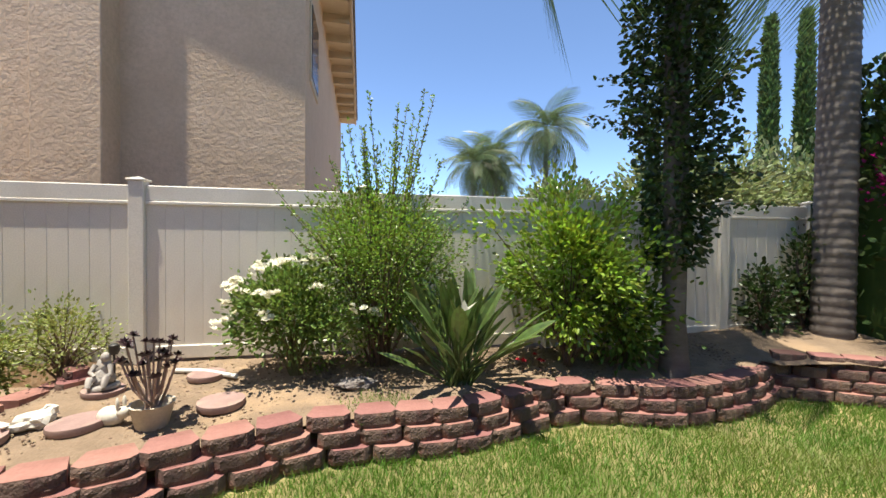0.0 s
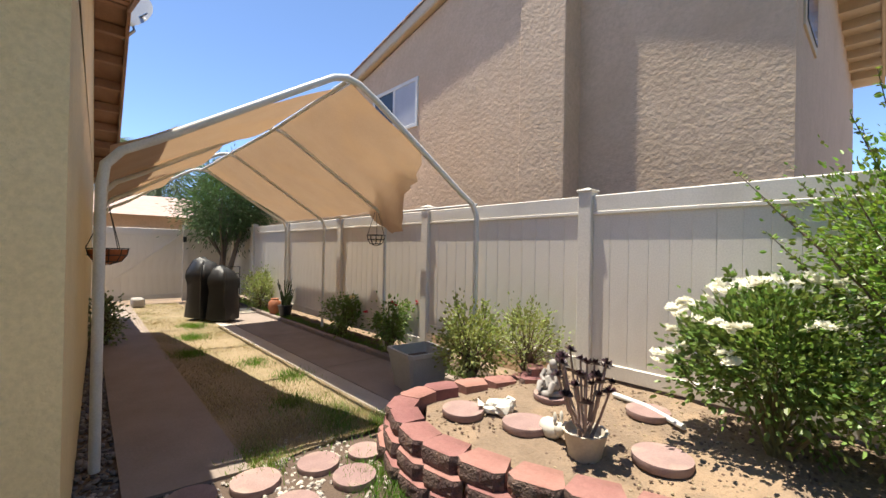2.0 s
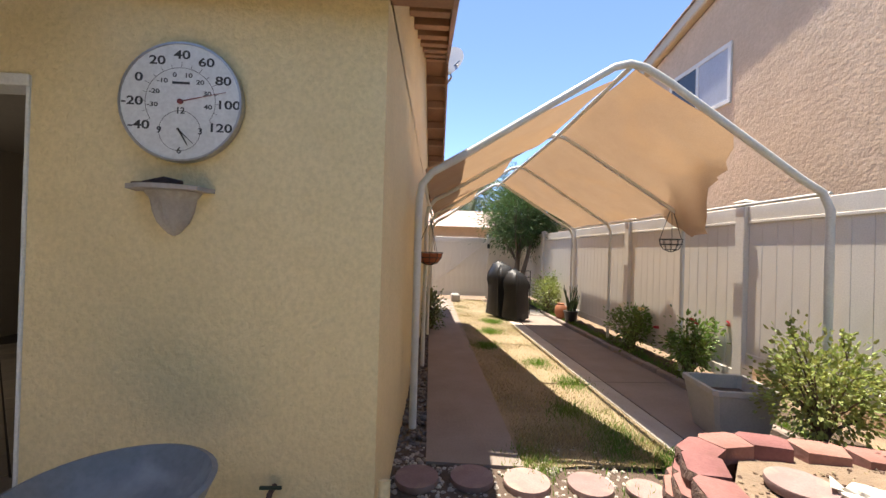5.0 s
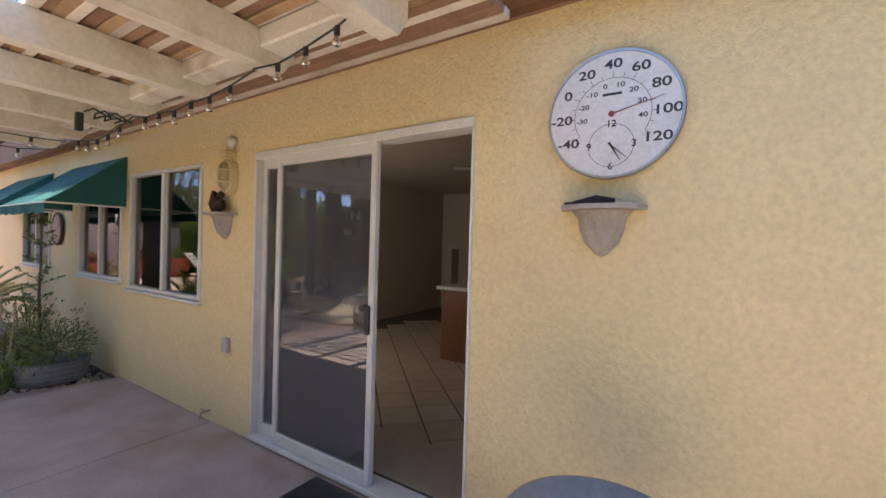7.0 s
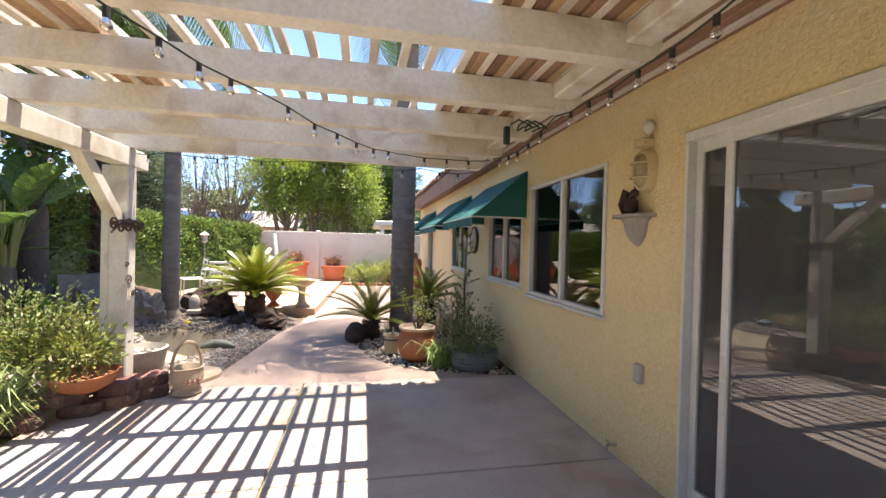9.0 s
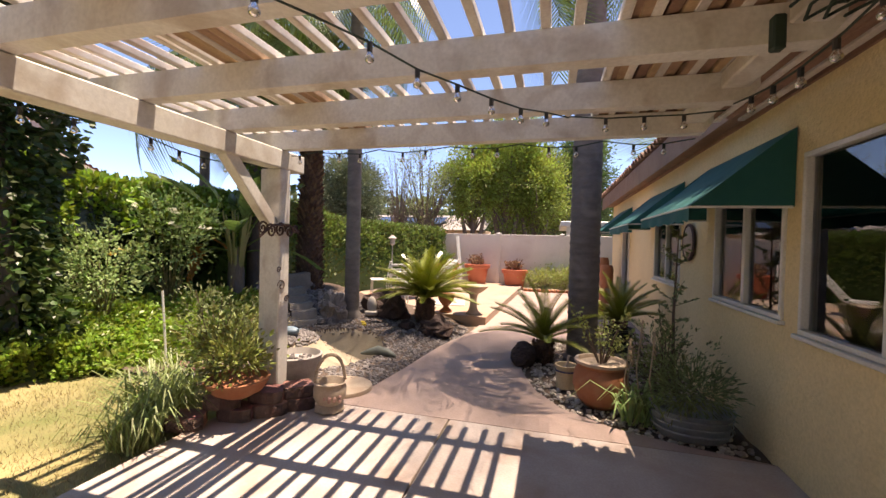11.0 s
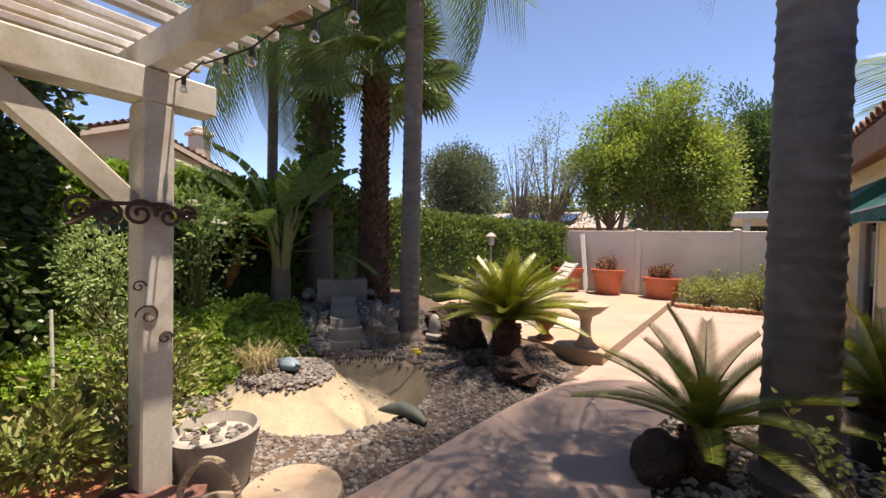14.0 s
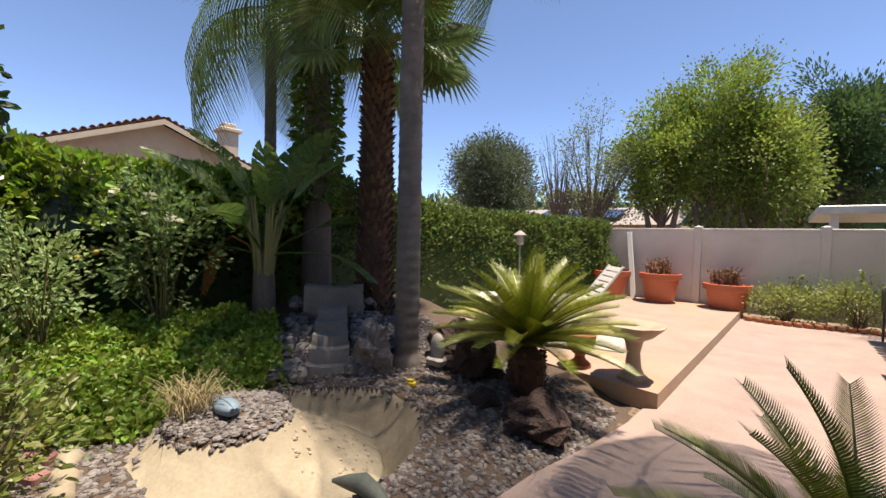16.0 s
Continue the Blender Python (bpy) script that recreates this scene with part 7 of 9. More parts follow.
def spiral(c, r, turns, sgn, y=0.0):
    return [(c[0] + sgn * r * (1 - k / 26) * math.cos(turns * 6.283 * k / 22), y, c[1] + r * (1 - k / 26) * math.sin(turns * 6.283 * k / 22)) for k in range(23)]


for c, r, sg in (((-0.12, 0.0), 0.05, 1), ((0.0, 0.01), 0.06, -1), ((0.12, 0.0), 0.055, 1), ((0.22, 0.02), 0.05, -1), ((-0.2, 0.02), 0.035, -1)):
    part("scroll", Shape().tube(spiral(c, r * 1.15, 1.6, sg, 0.085), 0.009, 6), RUST, t)
part("rod", Shape().tube([(-0.24, 0.09, 0.0), (-0.1, 0.09, 0.06), (0.1, 0.09, 0.05), (0.26, 0.09, -0.05)], 0.01, 6), RUST, t)
t = thing("iron_scroll", "thin dark iron vine scroll on the post", "ornament", pose(2.0, -4.66, 1.05, 0, 0, 90))
for c, r, sg in (((0.02, 0.0), 0.055, 1), ((-0.05, -0.12), 0.035, -1), ((0.06, 0.14), 0.03, -1)):
    part("scroll", Shape().tube(spiral(c, r, 1.3, sg, 0.074), 0.004, 5), RUST, t)
# stacked blocks with the terracotta bowl
t = thing("block_stack", "stacked reddish garden blocks beside the patio", "garden blocks")
for x, y, z, a in ((2.3, -4.0, 0, 20), (2.08, -4.25, 0, 10), (1.86, -4.42, 0, 35), (2.15, -4.22, 0.1, 25), (1.92, -4.42, 0.1, 15), (1.72, -4.62, 0.1, 40), (1.72, -4.6, 0, 30)):
    part("block", R.choice(BLOCKS), None, t, at=pose(x, y, z, 0, 0, a + 180))
t = thing("planter_bowl", "shallow terracotta bowl with mixed succulents", "planter", (2.06, -4.3, 0.2))
part("bowl", Shape().lathe([(0.10, 0.0), (0.19, 0.05), (0.235, 0.12), (0.245, 0.145), (0.225, 0.145), (0.2, 0.11), (0.02, 0.1)], 30), TERRA, t, smooth=50)
cs, ds = lumps(26, 0.24, 0.24, 0.16, (0, 0, 0.3), 0.3)
p, d = clump_leaves(cs, ds, 30, 0.05)
part("foliage", leaf_cloud(p, d, 0.05, 0.026), LEAF_YELLOW, t, kind="stuff")
bush("yellow_shrub", "loose shrub with yellow-green succulent leaves", (2.55, -4.8, 0.0), 0.36, 0.3, 0.72, LEAF_YELLOW, 0.055, 0.034, 34, 24, 0.15, TWIG, "shrub", 0.08, shoots=8)
bush("dry_shrub", "brown dried flowering shrub behind the post", (2.9, -4.9, 0.0), 0.4, 0.3, 0.92, LEAF_OLIVE, 0.045, 0.02, 40, 26, 0.3, TWIG, "shrub", 0.1)


def grass_tuft(name, label, at, n, h, w, mat, category="grass"):
    t = thing(name, label, category, at)
    s = Shape()
    for k in range(n):
        a, L = rnd(0, 6.28), h * rnd(0.7, 1.2)
        d0 = Vector((math.cos(a), math.sin(a), 0))
        q = Vector((-d0.y, d0.x, 0)) * w
        b0 = Vector((rnd(-0.12, 0.12), rnd(-0.12, 0.12), 0))
        r = rnd(0.25, 0.95)
        p0, p1, p2, p3 = b0, b0 + d0 * L * r * 0.3 + Vector((0, 0, L * 0.5)), b0 + d0 * L * r * 0.7 + Vector((0, 0, L * 0.68)), b0 + d0 * L * r * 1.1 + Vector((0, 0, L * (0.75 - 0.5 * r)))
        s.add([tuple(p0 - q), tuple(p0 + q), tuple(p1 + q), tuple(p1 - q), tuple(p2 + q * 0.8), tuple(p2 - q * 0.8), tuple(p3)], [(0, 1, 2, 3), (3, 2, 4, 5), (5, 4, 6)])
    part("leaf_tuft", s, mat, t, kind="stuff")
    return t


grass_tuft("lily_turf", "arching variegated lily turf at the patio edge", (2.55, -4.0, 0), 170, 0.55, 0.006, LEAF_VAR)
grass_tuft("lily_turf", "arching variegated lily turf by the lawn", (2.75, -4.35, 0), 150, 0.55, 0.006, LEAF_VAR)
grass_tuft("lily_turf", "small lily turf clump by the blocks", (2.4, -3.75, 0), 110, 0.4, 0.006, LEAF_VAR)
# stone basket planter
t = thing("basket_planter", "tan stone basket planter with a twisted handle", "planter", (1.47, -4.70, 0), turn=40)
part("basket", Shape().lathe([(0.10, 0.0), (0.125, 0.02), (0.12, 0.05), (0.10, 0.07), (0.135, 0.13), (0.14, 0.2), (0.12, 0.24), (0.145, 0.255), (0.125, 0.255), (0.1, 0.2), (0.02, 0.18)], 28, rim=lambda a, i: 1 + (0.06 * math.sin(8 * a) if i < 3 else 0)), CAST_TAN, t, smooth=50)
s = Shape()
for k in range(34):
    a = math.pi * k / 33
    s.ball((0.125 * math.cos(a), 0.0, 0.25 + 0.23 * math.sin(a)), 0.017, 0.017, 0.017, 4, 6, 0.3, k)
part("handle", s, CAST_TAN, t, "twisted stone handle")
s = Shape()
for k in range(9):
    s.ball((0.03 * math.sin(k * 2.1) + (k - 4) * 0.014, 0.138, 0.14 + 0.018 * math.cos(k * 1.7)), 0.016, 0.012, 0.016, 4, 6)
part("rose_relief", s, surface("faded_pink", (0.5, 0.3, 0.26), (0.42, 0.25, 0.2), 0.8), t, "faded pink moulded roses")
t = thing("cement_tub", "wide grey cement tub with dry stones inside", "tub", Matrix.Translation((2.0, -4.99, 0)) @ Matrix.Scale(0.86, 4))
part("tub", Shape().lathe([(0.19, 0.0), (0.21, 0.1), (0.25, 0.3), (0.275, 0.42), (0.25, 0.43), (0.225, 0.36), (0.02, 0.34)], 36), CAST, t, smooth=50)
for k in range(26):
    part("stone", Shape().ball((0, 0, 0), rnd(0.02, 0.05), rnd(0.02, 0.04), rnd(0.015, 0.03), 4, 6, 0.3, k), PEBBLE, t, at=(rnd(-0.16, 0.16), rnd(-0.16, 0.16), 0.36))
whole("stepping_slab", Shape().lathe([(0.27, -0.03), (0.28, 0.0), (0.27, 0.03), (0.02, 0.032)], 32), CAST_TAN, "round tan stepping slab beside the path", "slab", (1.62, -5.22, 0.0), smooth=40)
t = thing("garden_light", "thin white metal garden stake light", "garden light", (3.05, -4.55, 0))
part("stake", Shape().tube([(0, 0, 0), (0.08, 0, 0.95)], 0.01, 6), WHITE_METAL, t)

# ---- pots beside the house ----
t = thing("terracotta_pot", "large round terracotta pot with a pale rim", "pot", (-0.79, -5.6, 0))
part("pot", Shape().lathe([(0.14, 0.0), (0.2, 0.06), (0.245, 0.18), (0.235, 0.3), (0.2, 0.36), (0.225, 0.385), (0.225, 0.41), (0.195, 0.41), (0.18, 0.34), (0.02, 0.32)], 36), TERRA, t, smooth=50)
part("rim", Shape().lathe([(0.222, 0.385), (0.232, 0.39), (0.232, 0.414), (0.2, 0.418), (0.19, 0.405), (0.182, 0.35)], 36), CAST_TAN, t, "pale weathered rim", smooth=50)
s, pts, dr = Shape(), [], []
for k in range(11):
    a = rnd(0, 6.28)
    e = Vector((math.cos(a) * rnd(0.1, 0.4), math.sin(a) * rnd(0.1, 0.35), rnd(0.55, 0.9)))
    s.tube([(0, 0, 0.33), tuple(Vector((0, 0, 0.33)).lerp(e, 0.5) + Vector((0, 0, 0.06))), tuple(e)], [0.008, 0.005, 0.002], 5, False)
    for i in range(42):
        q = Vector((0, 0, 0.38)).lerp(e, rnd(0.35, 1)) + Vector((rnd(-0.03, 0.03), rnd(-0.03, 0.03), rnd(-0.02, 0.05)))
        pts.append(tuple(q))
        dr.append((rnd(-1, 1), rnd(-1, 1), 0.5))
part("stem", s, TWIG, t)
part("foliage", leaf_cloud(pts, dr, 0.026, 0.02), LEAF_PALE, t, kind="stuff")
t = thing("wooden_pot", "small cream wooden pot with a blue band", "pot", (-0.50, -5.98, 0))
part("pot", Shape().lathe([(0.095, 0.0), (0.105, 0.2), (0.115, 0.235), (0.1, 0.235), (0.09, 0.15), (0.01, 0.14)], 24), surface("cream_glaze", (0.6, 0.48, 0.3), (0.52, 0.4, 0.25), 0.5), t, smooth=40)
part("band", Shape().lathe([(0.106, 0.17), (0.111, 0.172), (0.112, 0.184), (0.107, 0.186)], 24), surface("blue_band", (0.04, 0.05, 0.14), (0.03, 0.04, 0.1), 0.5), t, "dark blue band", smooth=40)
part("stick", Shape().tube([(0, 0, 0.14), (-0.02, 0.0, 0.33)], 0.012, 7), CAST_TAN, t)
t = thing("galvanised_tub", "oval galvanised tub with shaggy plants", "tub", (-1.42, -5.22, 0))
part("tub", Shape().lathe([(0.2, 0.0), (0.22, 0.02), (0.24, 0.2), (0.255, 0.215), (0.235, 0.215), (0.225, 0.15), (0.02, 0.14)], 36, rim=lambda a, i: 1 + 0.18 * abs(math.cos(a))), GALV, t, smooth=50)
for z in (0.07, 0.12, 0.17):
    part("rib", Shape().tube([((0.235 + z * 0.05) * (1 + 0.18 * abs(math.cos(a))) * math.cos(a), (0.235 + z * 0.05) * (1 + 0.18 * abs(math.cos(a))) * math.sin(a), z) for a in [k * math.pi / 18 for k in range(37)]], 0.006, 5), GALV, t)
cs, ds = lumps(34, 0.3, 0.28, 0.16, (0, 0, 0.36), 0.3)
p, d = clump_leaves(cs, ds, 36, 0.05)
part("foliage", leaf_cloud(p, d, 0.07, 0.012), LEAF_OLIVE, t, kind="stuff")
bush("thorny_shrub", "dark shrub with twisted stems beside the house", (-1.35, -5.75, 0), 0.38, 0.34, 0.7, LEAF_OLIVE, 0.04, 0.018, 34, 28, 0.15, TWIG, "shrub", 0.09)
t = thing("sapling", "slender sapling with sparse small leaves", "tree", (-1.5, -6.0, 0))
s, pts, dr = Shape().tube([(0, 0, 0), (0.02, 0.0, 0.8), (0.0, 0.02, 1.65)], [0.02, 0.013, 0.004], 6), [], []
for k in range(22):
    z, a = rnd(0.6, 1.55), rnd(0, 6.28)
    e = Vector((math.cos(a) * 0.26 * (1.8 - z), math.sin(a) * 0.26 * (1.8 - z), z + rnd(0.05, 0.2)))
    s.tube([(0.01, 0, z), tuple(e)], [0.004, 0.001], 4, False)
    for i in range(16):
        pts.append(tuple(Vector((0.01, 0, z)).lerp(e, rnd(0.2, 1))))
        dr.append((rnd(-1, 1), rnd(-1, 1), 0.4))
part("trunk", s, TWIG, t)
part("crown", leaf_cloud(pts, dr, 0.04, 0.022), LEAF_OLIVE, t, kind="stuff")
grass_tuft("aloe_clump", "spiky clump of pale aloe leaves", (-1.05, -5.3, 0), 60, 0.42, 0.012, LEAF_BLUE, "succulent")
for dx, dy, h in ((0, 0, 0.85), (0.1, 0.06, 0.7), (-0.08, 0.1, 0.78), (0.05, -0.1, 0.6)):
    t = thing("flower_stalk", "pale dry flower stalk rising from the aloe", "flower stalk", (-1.1 + dx, -5.35 + dy, 0), "dry flower stalks")
    s = Shape().tube([(0, 0, 0), (0.06, 0.02, h * 0.5), (0.02, 0.0, h)], [0.008, 0.006, 0.004], 6)
    for k in range(14):
        s.ball((0.022 + rnd(-0.012, 0.012), rnd(-0.012, 0.012), h * (0.72 + 0.02 * k)), 0.008, 0.008, 0.014, 4, 5)
    part("stalk", s, surface("dry_stalk", (0.42, 0.33, 0.22), (0.34, 0.26, 0.17), 0.8), t)
whole("plastic_pot", Shape().lathe([(0.15, 0.0), (0.2, 0.3), (0.215, 0.31), (0.215, 0.33), (0.19, 0.33), (0.18, 0.28), (0.02, 0.27)], 28), BLACK, "black plastic pot holding a sago palm", "pot", (-1.25, -7.75, 0), smooth=40)


def rock(name, label, at, rx, ry, rz, mat, seed, rough=0.55, rings=12, sides=16):
    s = Shape().ball((0, 0, 0), rx, ry, rz, rings, sides, rough, seed)
    s.v = [(x * (1 + 0.10 * noise.noise((x * 9 + seed, y * 9, z * 9))), y * (1 + 0.10 * noise.noise((x * 9, y * 9 + seed, z * 9))), z) for x, y, z in s.v]
    return whole(name, s, mat, label, "rock", at)


rock("rock", "dark rounded rock beside the young sago", (-0.02, -6.68, 0.1), 0.15, 0.2, 0.17, LAVA, 3.1, 0.2)
rock("rock", "large dark lava rock in front of the big sago", (1.42, -7.72, 0.1), 0.27, 0.22, 0.19, LAVA, 1.4)
rock("rock", "jagged dark lava boulder by the terrace", (2.45, -8.2, 0.26), 0.34, 0.25, 0.3, LAVA, 5.2, 0.8)
rock("rock", "pitted grey rock beside the waterfall", (3.1, -7.55, 0.3), 0.17, 0.16, 0.3, ROCK_GREY, 2.2, 0.8)
rock("rock", "grey rock at the foot of the slim palm", (3.15, -7.95, 0.3), 0.13, 0.14, 0.16, ROCK_GREY, 7.2)
rock("rock", "small brown rock on the pebbles", (1.9, -7.75, 0.1), 0.14, 0.12, 0.1, LAVA, 9.3)

# ---- waterfall and pond things ----
wf = thing("waterfall_steps", "dry cement waterfall with stepped ledges", "waterfall", kind="structure")
_dir = Vector((0.78, -0.62, 0)).normalized()
_sd = Vector((_dir.y, -_dir.x, 0))
_b = Vector((3.36, -7.2, 0))
for k, (d0, z0_, z1_, w) in enumerate(((0.0, -0.2, 0.20, 0.21), (0.14, 0.0, 0.33, 0.20), (0.30, 0.1, 0.43, 0.18), (0.46, 0.2, 0.53, 0.17), (0.64, 0.25, 0.64, 0.16), (0.9, 0.3, 0.86, 0.34))):
    c = _b + _dir * d0
    ang = math.degrees(math.atan2(_dir.y, _dir.x))
    s = Shape().grid(10, 6, lambda u, v, w=w, z0_=z0_, z1_=z1_: (0.03 * math.sin(math.pi * v) * -1 + 0.02 * math.sin(u * 3.14), -w + 2 * w * u, z0_ + (z1_ - z0_) * v - 0.03 * math.sin(u * math.pi) * v))
    s.grid(10, 4, lambda u, v, w=w, z1_=z1_: (0.02 * math.sin(u * 3.14) + 0.26 * v, -w + 2 * w * u, z1_ - 0.03 * math.sin(u * math.pi)))
    part("ledge", s, surface("stained_cement", (0.27, 0.24, 0.21), (0.2, 0.175, 0.155), 0.9, 7, 50, 0.5, 0.006, stain=(0.13, 0.11, 0.10), stain_scale=3, stain_amount=0.6), wf, smooth=60, at=Matrix.Translation(c) @ pose(0, 0, 0, 0, 0, ang))
spots = []
for _ in range(330):
    d0, side_ = rnd(-0.1, 1.25), R.choice((-1, 1))
    c = _b + _dir * d0 + _sd * side_ * rnd(0.2, 0.5)
    spots.append((c.x, c.y, 0.12 + 0.5 * max(0.0, min(1.0, d0 / 1.1)) * rnd(0.55, 1.0)))
WATERFALL_STONES = spots
t = thing("fish_ornament", "blue-grey stone fish ornament on the pond island", "ornament", (2.84, -6.05, 0.25))
part("body", Shape().ball((0, 0, 0.05), 0.13, 0.075, 0.055, 9, 14, 0.08), surface("blue_stone", (0.20, 0.29, 0.36), (0.15, 0.21, 0.27), 0.6, 8, 60, 0.3, 0.003), t, smooth=60)
part("tail", Shape().add([(-0.09, 0, 0.06), (-0.16, 0.05, 0.1), (-0.13, 0, 0.07), (-0.16, -0.05, 0.1)], [(0, 1, 2), (0, 2, 3)]), MATS["blue_stone"], t)
grass_tuft("dry_grass", "dry straw grass hanging over the pond island", (3.05, -5.9, 0.2), 150, 0.36, 0.003, BLADE_DRY)
t = whole("alligator_figure", Shape().tube([(-0.2, 0.02, 0.03), (-0.08, 0.0, 0.06), (0.05, 0, 0.075), (0.16, 0.02, 0.05), (0.26, 0.05, 0.03)], [0.02, 0.05, 0.06, 0.04, 0.012], 9), surface("green_stone", (0.12, 0.14, 0.12), (0.09, 0.1, 0.09), 0.7, 9, 60, 0.5, 0.006), "mossy grey-green reptile ornament on the pebbles", "ornament", (1.72, -6.35, 0.0), smooth=60)
t = thing("bird_bath", "tan scalloped stone bird bath on a turned stem", "bird bath", (1.08, -9.12, 0.13))
part("stem", Shape().lathe([(0.14, 0), (0.14, 0.03), (0.1, 0.06), (0.075, 0.12), (0.06, 0.26), (0.08, 0.36), (0.1, 0.4)], 24), CAST_TAN, t, smooth=50)
part("bowl", Shape().lathe([(0.08, 0.38), (0.17, 0.43), (0.24, 0.5), (0.27, 0.54), (0.24, 0.545), (0.18, 0.49), (0.02, 0.46)], 48, rim=lambda a, i: 1 + (0.07 * abs(math.sin(4 * a)) if i > 1 else 0.02)), CAST_TAN, t, smooth=60)
t = whole("stone_urn", Shape().lathe([(0.12, 0), (0.12, 0.03), (0.06, 0.08), (0.05, 0.12), (0.11, 0.18), (0.15, 0.25), (0.16, 0.33), (0.17, 0.35), (0.15, 0.35), (0.12, 0.3), (0.02, 0.28)], 28), TERRA, "brown footed garden urn on the terrace", "urn", (1.62, -9.15, 0.13), smooth=50)
BIG_POT = [(0.21, 0.0), (0.23, 0.02), (0.30, 0.42), (0.345, 0.43), (0.35, 0.52), (0.32, 0.525), (0.3, 0.45), (0.02, 0.43)]
_bp2 = Shape().lathe(BIG_POT, 36).mesh("pot", 40)
for x, y, z, lb in ((3.1, -14.85, 0.13, "leafy thin plant"), (2.08, -14.95, 0.13, "dry brown succulents"), (0.85, -15.0, 0.0, "dry brown stalks")):
    t = thing("terrace_pot", "large orange plastic pot with " + lb, "pot", Matrix.Translation((x, y, z)) @ Matrix.Scale(1.22, 4), "orange pots")
    part("pot", _bp2, TERRA_PLASTIC, t)
    part("soil", Shape().lathe([(0.295, 0.43), (0.295, 0.445)], 24), SOIL_DARK, t)
    s, pts, dr = Shape(), [], []
    for k in range(26):
        a, r0 = rnd(0, 6.28), rnd(0, 0.24)
        h = rnd(0.12, 0.32)
        b0 = Vector((r0 * math.cos(a), r0 * math.sin(a), 0.44))
        s.tube([tuple(b0), tuple(b0 + Vector((rnd(-0.04, 0.04), rnd(-0.04, 0.04), h)))], [0.012, 0.008], 5)
        for i in range(14):
            pts.append(tuple(b0 + Vector((rnd(-0.05, 0.05), rnd(-0.05, 0.05), h * rnd(0.5, 1.1)))))
            dr.append((rnd(-1, 1), rnd(-1, 1), 0.7))
    part("stem", s, TWIG, t)
    part("foliage", leaf_cloud(pts, dr, 0.07, 0.03), surface("dry_stem_leaf", (0.27, 0.15, 0.085), (0.19, 0.11, 0.065), 0.8, 6, 40, 0, see=0.2, island=0.3) if x < 3 else LEAF, t, kind="stuff")
whole("plank", Shape().box(-0.055, 0.055, -0.02, 0.02, 0, 1.62, 0.005), WHITE_METAL, "white plank leaning against the back wall", "plank", pose(2.62, -14.95, 0.13, 14, 9, 0))
t = thing("sun_lounger", "white plastic sun lounger with raised slatted back", "lounger", pose(2.85, -11.95, 0.13, 0, 0, 220))
for sg in (-0.28, 0.28):
    part("rail", Shape().box(-0.9, 0.3, sg - 0.02, sg + 0.02, 0.28, 0.33, 0.006), WHITE_METAL, t)
    for x in (-0.8, 0.2):
        part("leg", Shape().box(x - 0.02, x + 0.02, sg - 0.02, sg + 0.02, 0, 0.28, 0.005), WHITE_METAL, t)
    part("back_rail", Shape().box(-0.02, 0.02, sg - 0.02, sg + 0.02, 0, 0.75, 0.006), WHITE_METAL, t, at=pose(0.3, 0, 0.3, 0, 38, 0))
for k in range(9):
    part("slat", Shape().box(-0.045, 0.045, -0.26, 0.26, 0.0, 0.015, 0.004), WHITE_METAL, t, at=(-0.82 + 0.13 * k, 0, 0.315))
for k in range(6):
    part("slat", Shape().box(-0.012, 0.004, -0.26, 0.26, 0.0, 0.09, 0.004), WHITE_METAL, t, at=pose(0.3, 0, 0.3, 0, 38, 0) @ pose(0, 0, 0.06 + 0.115 * k))
whole("yellow_toy", Shape().box(-0.035, 0.035, -0.025, 0.025, 0, 0.045, 0.008).box(-0.015, 0.05, -0.015, 0.02, 0.046, 0.07, 0.006), surface("yellow_plastic", (0.75, 0.55, 0.03), (0.68, 0.48, 0.02), 0.5), "small bright yellow plastic scrap on the pebbles", "toy", pose(2.55, -7.55, garden_z(2.55, -7.55) + 0.01, 0, 0, 30))
whole("stepping_stone", Shape().box(-0.4, 0.4, -0.4, 0.4, 0, 0.02, 0.008), CONCRETE_PALE, "pale square paver set on the terrace", "paver", pose(1.9, -10.3, 0.13, 0, 0, 12))


def patio_chair(at, turn):
    t = thing("patio_chair", "white metal patio chair on the terrace", "chair", pose(*at, 0, 0, turn), "white patio chairs")
    part("seat", Shape().box(-0.21, 0.21, -0.21, 0.21, 0.41, 0.44, 0.01), WHITE_METAL, t)
    for x in (-0.19, 0.19):
        for y in (-0.19, 0.19):
            part("leg", Shape().tube([(x, y, 0), (x * 0.95, y * 0.95, 0.41)], 0.013, 6), WHITE_METAL, t)
        part("back_post", Shape().tube([(x, 0.2, 0.42), (x, 0.26, 0.85)], 0.013, 6), WHITE_METAL, t)
    for k in range(4):
        part("back_slat", Shape().box(-0.19, 0.19, -0.008, 0.008, 0, 0.05, 0.004), WHITE_METAL, t, at=(0, 0.215 + 0.015 * k, 0.5 + 0.1 * k))
    return t


patio_chair((2.9, -9.9, 0.13), 30)
patio_chair((3.6, -10.5, 0.13), 120)
t = thing("patio_table", "low white metal patio table", "table", (3.0, -10.7, 0.13))
part("tabletop", Shape().lathe([(0.4, 0.62), (0.42, 0.635), (0.4, 0.65)], 30), WHITE_METAL, t, smooth=40)
for k in range(4):
    a = k * math.pi / 2 + 0.4
    part("leg", Shape().tube([(0.3 * math.cos(a), 0.3 * math.sin(a), 0), (0.2 * math.cos(a), 0.2 * math.sin(a), 0.63)], 0.014, 6), WHITE_METAL, t)
t = thing("post_lantern", "grey lantern on a slim post by the hedge", "lantern", (3.75, -11.6, 0.1))
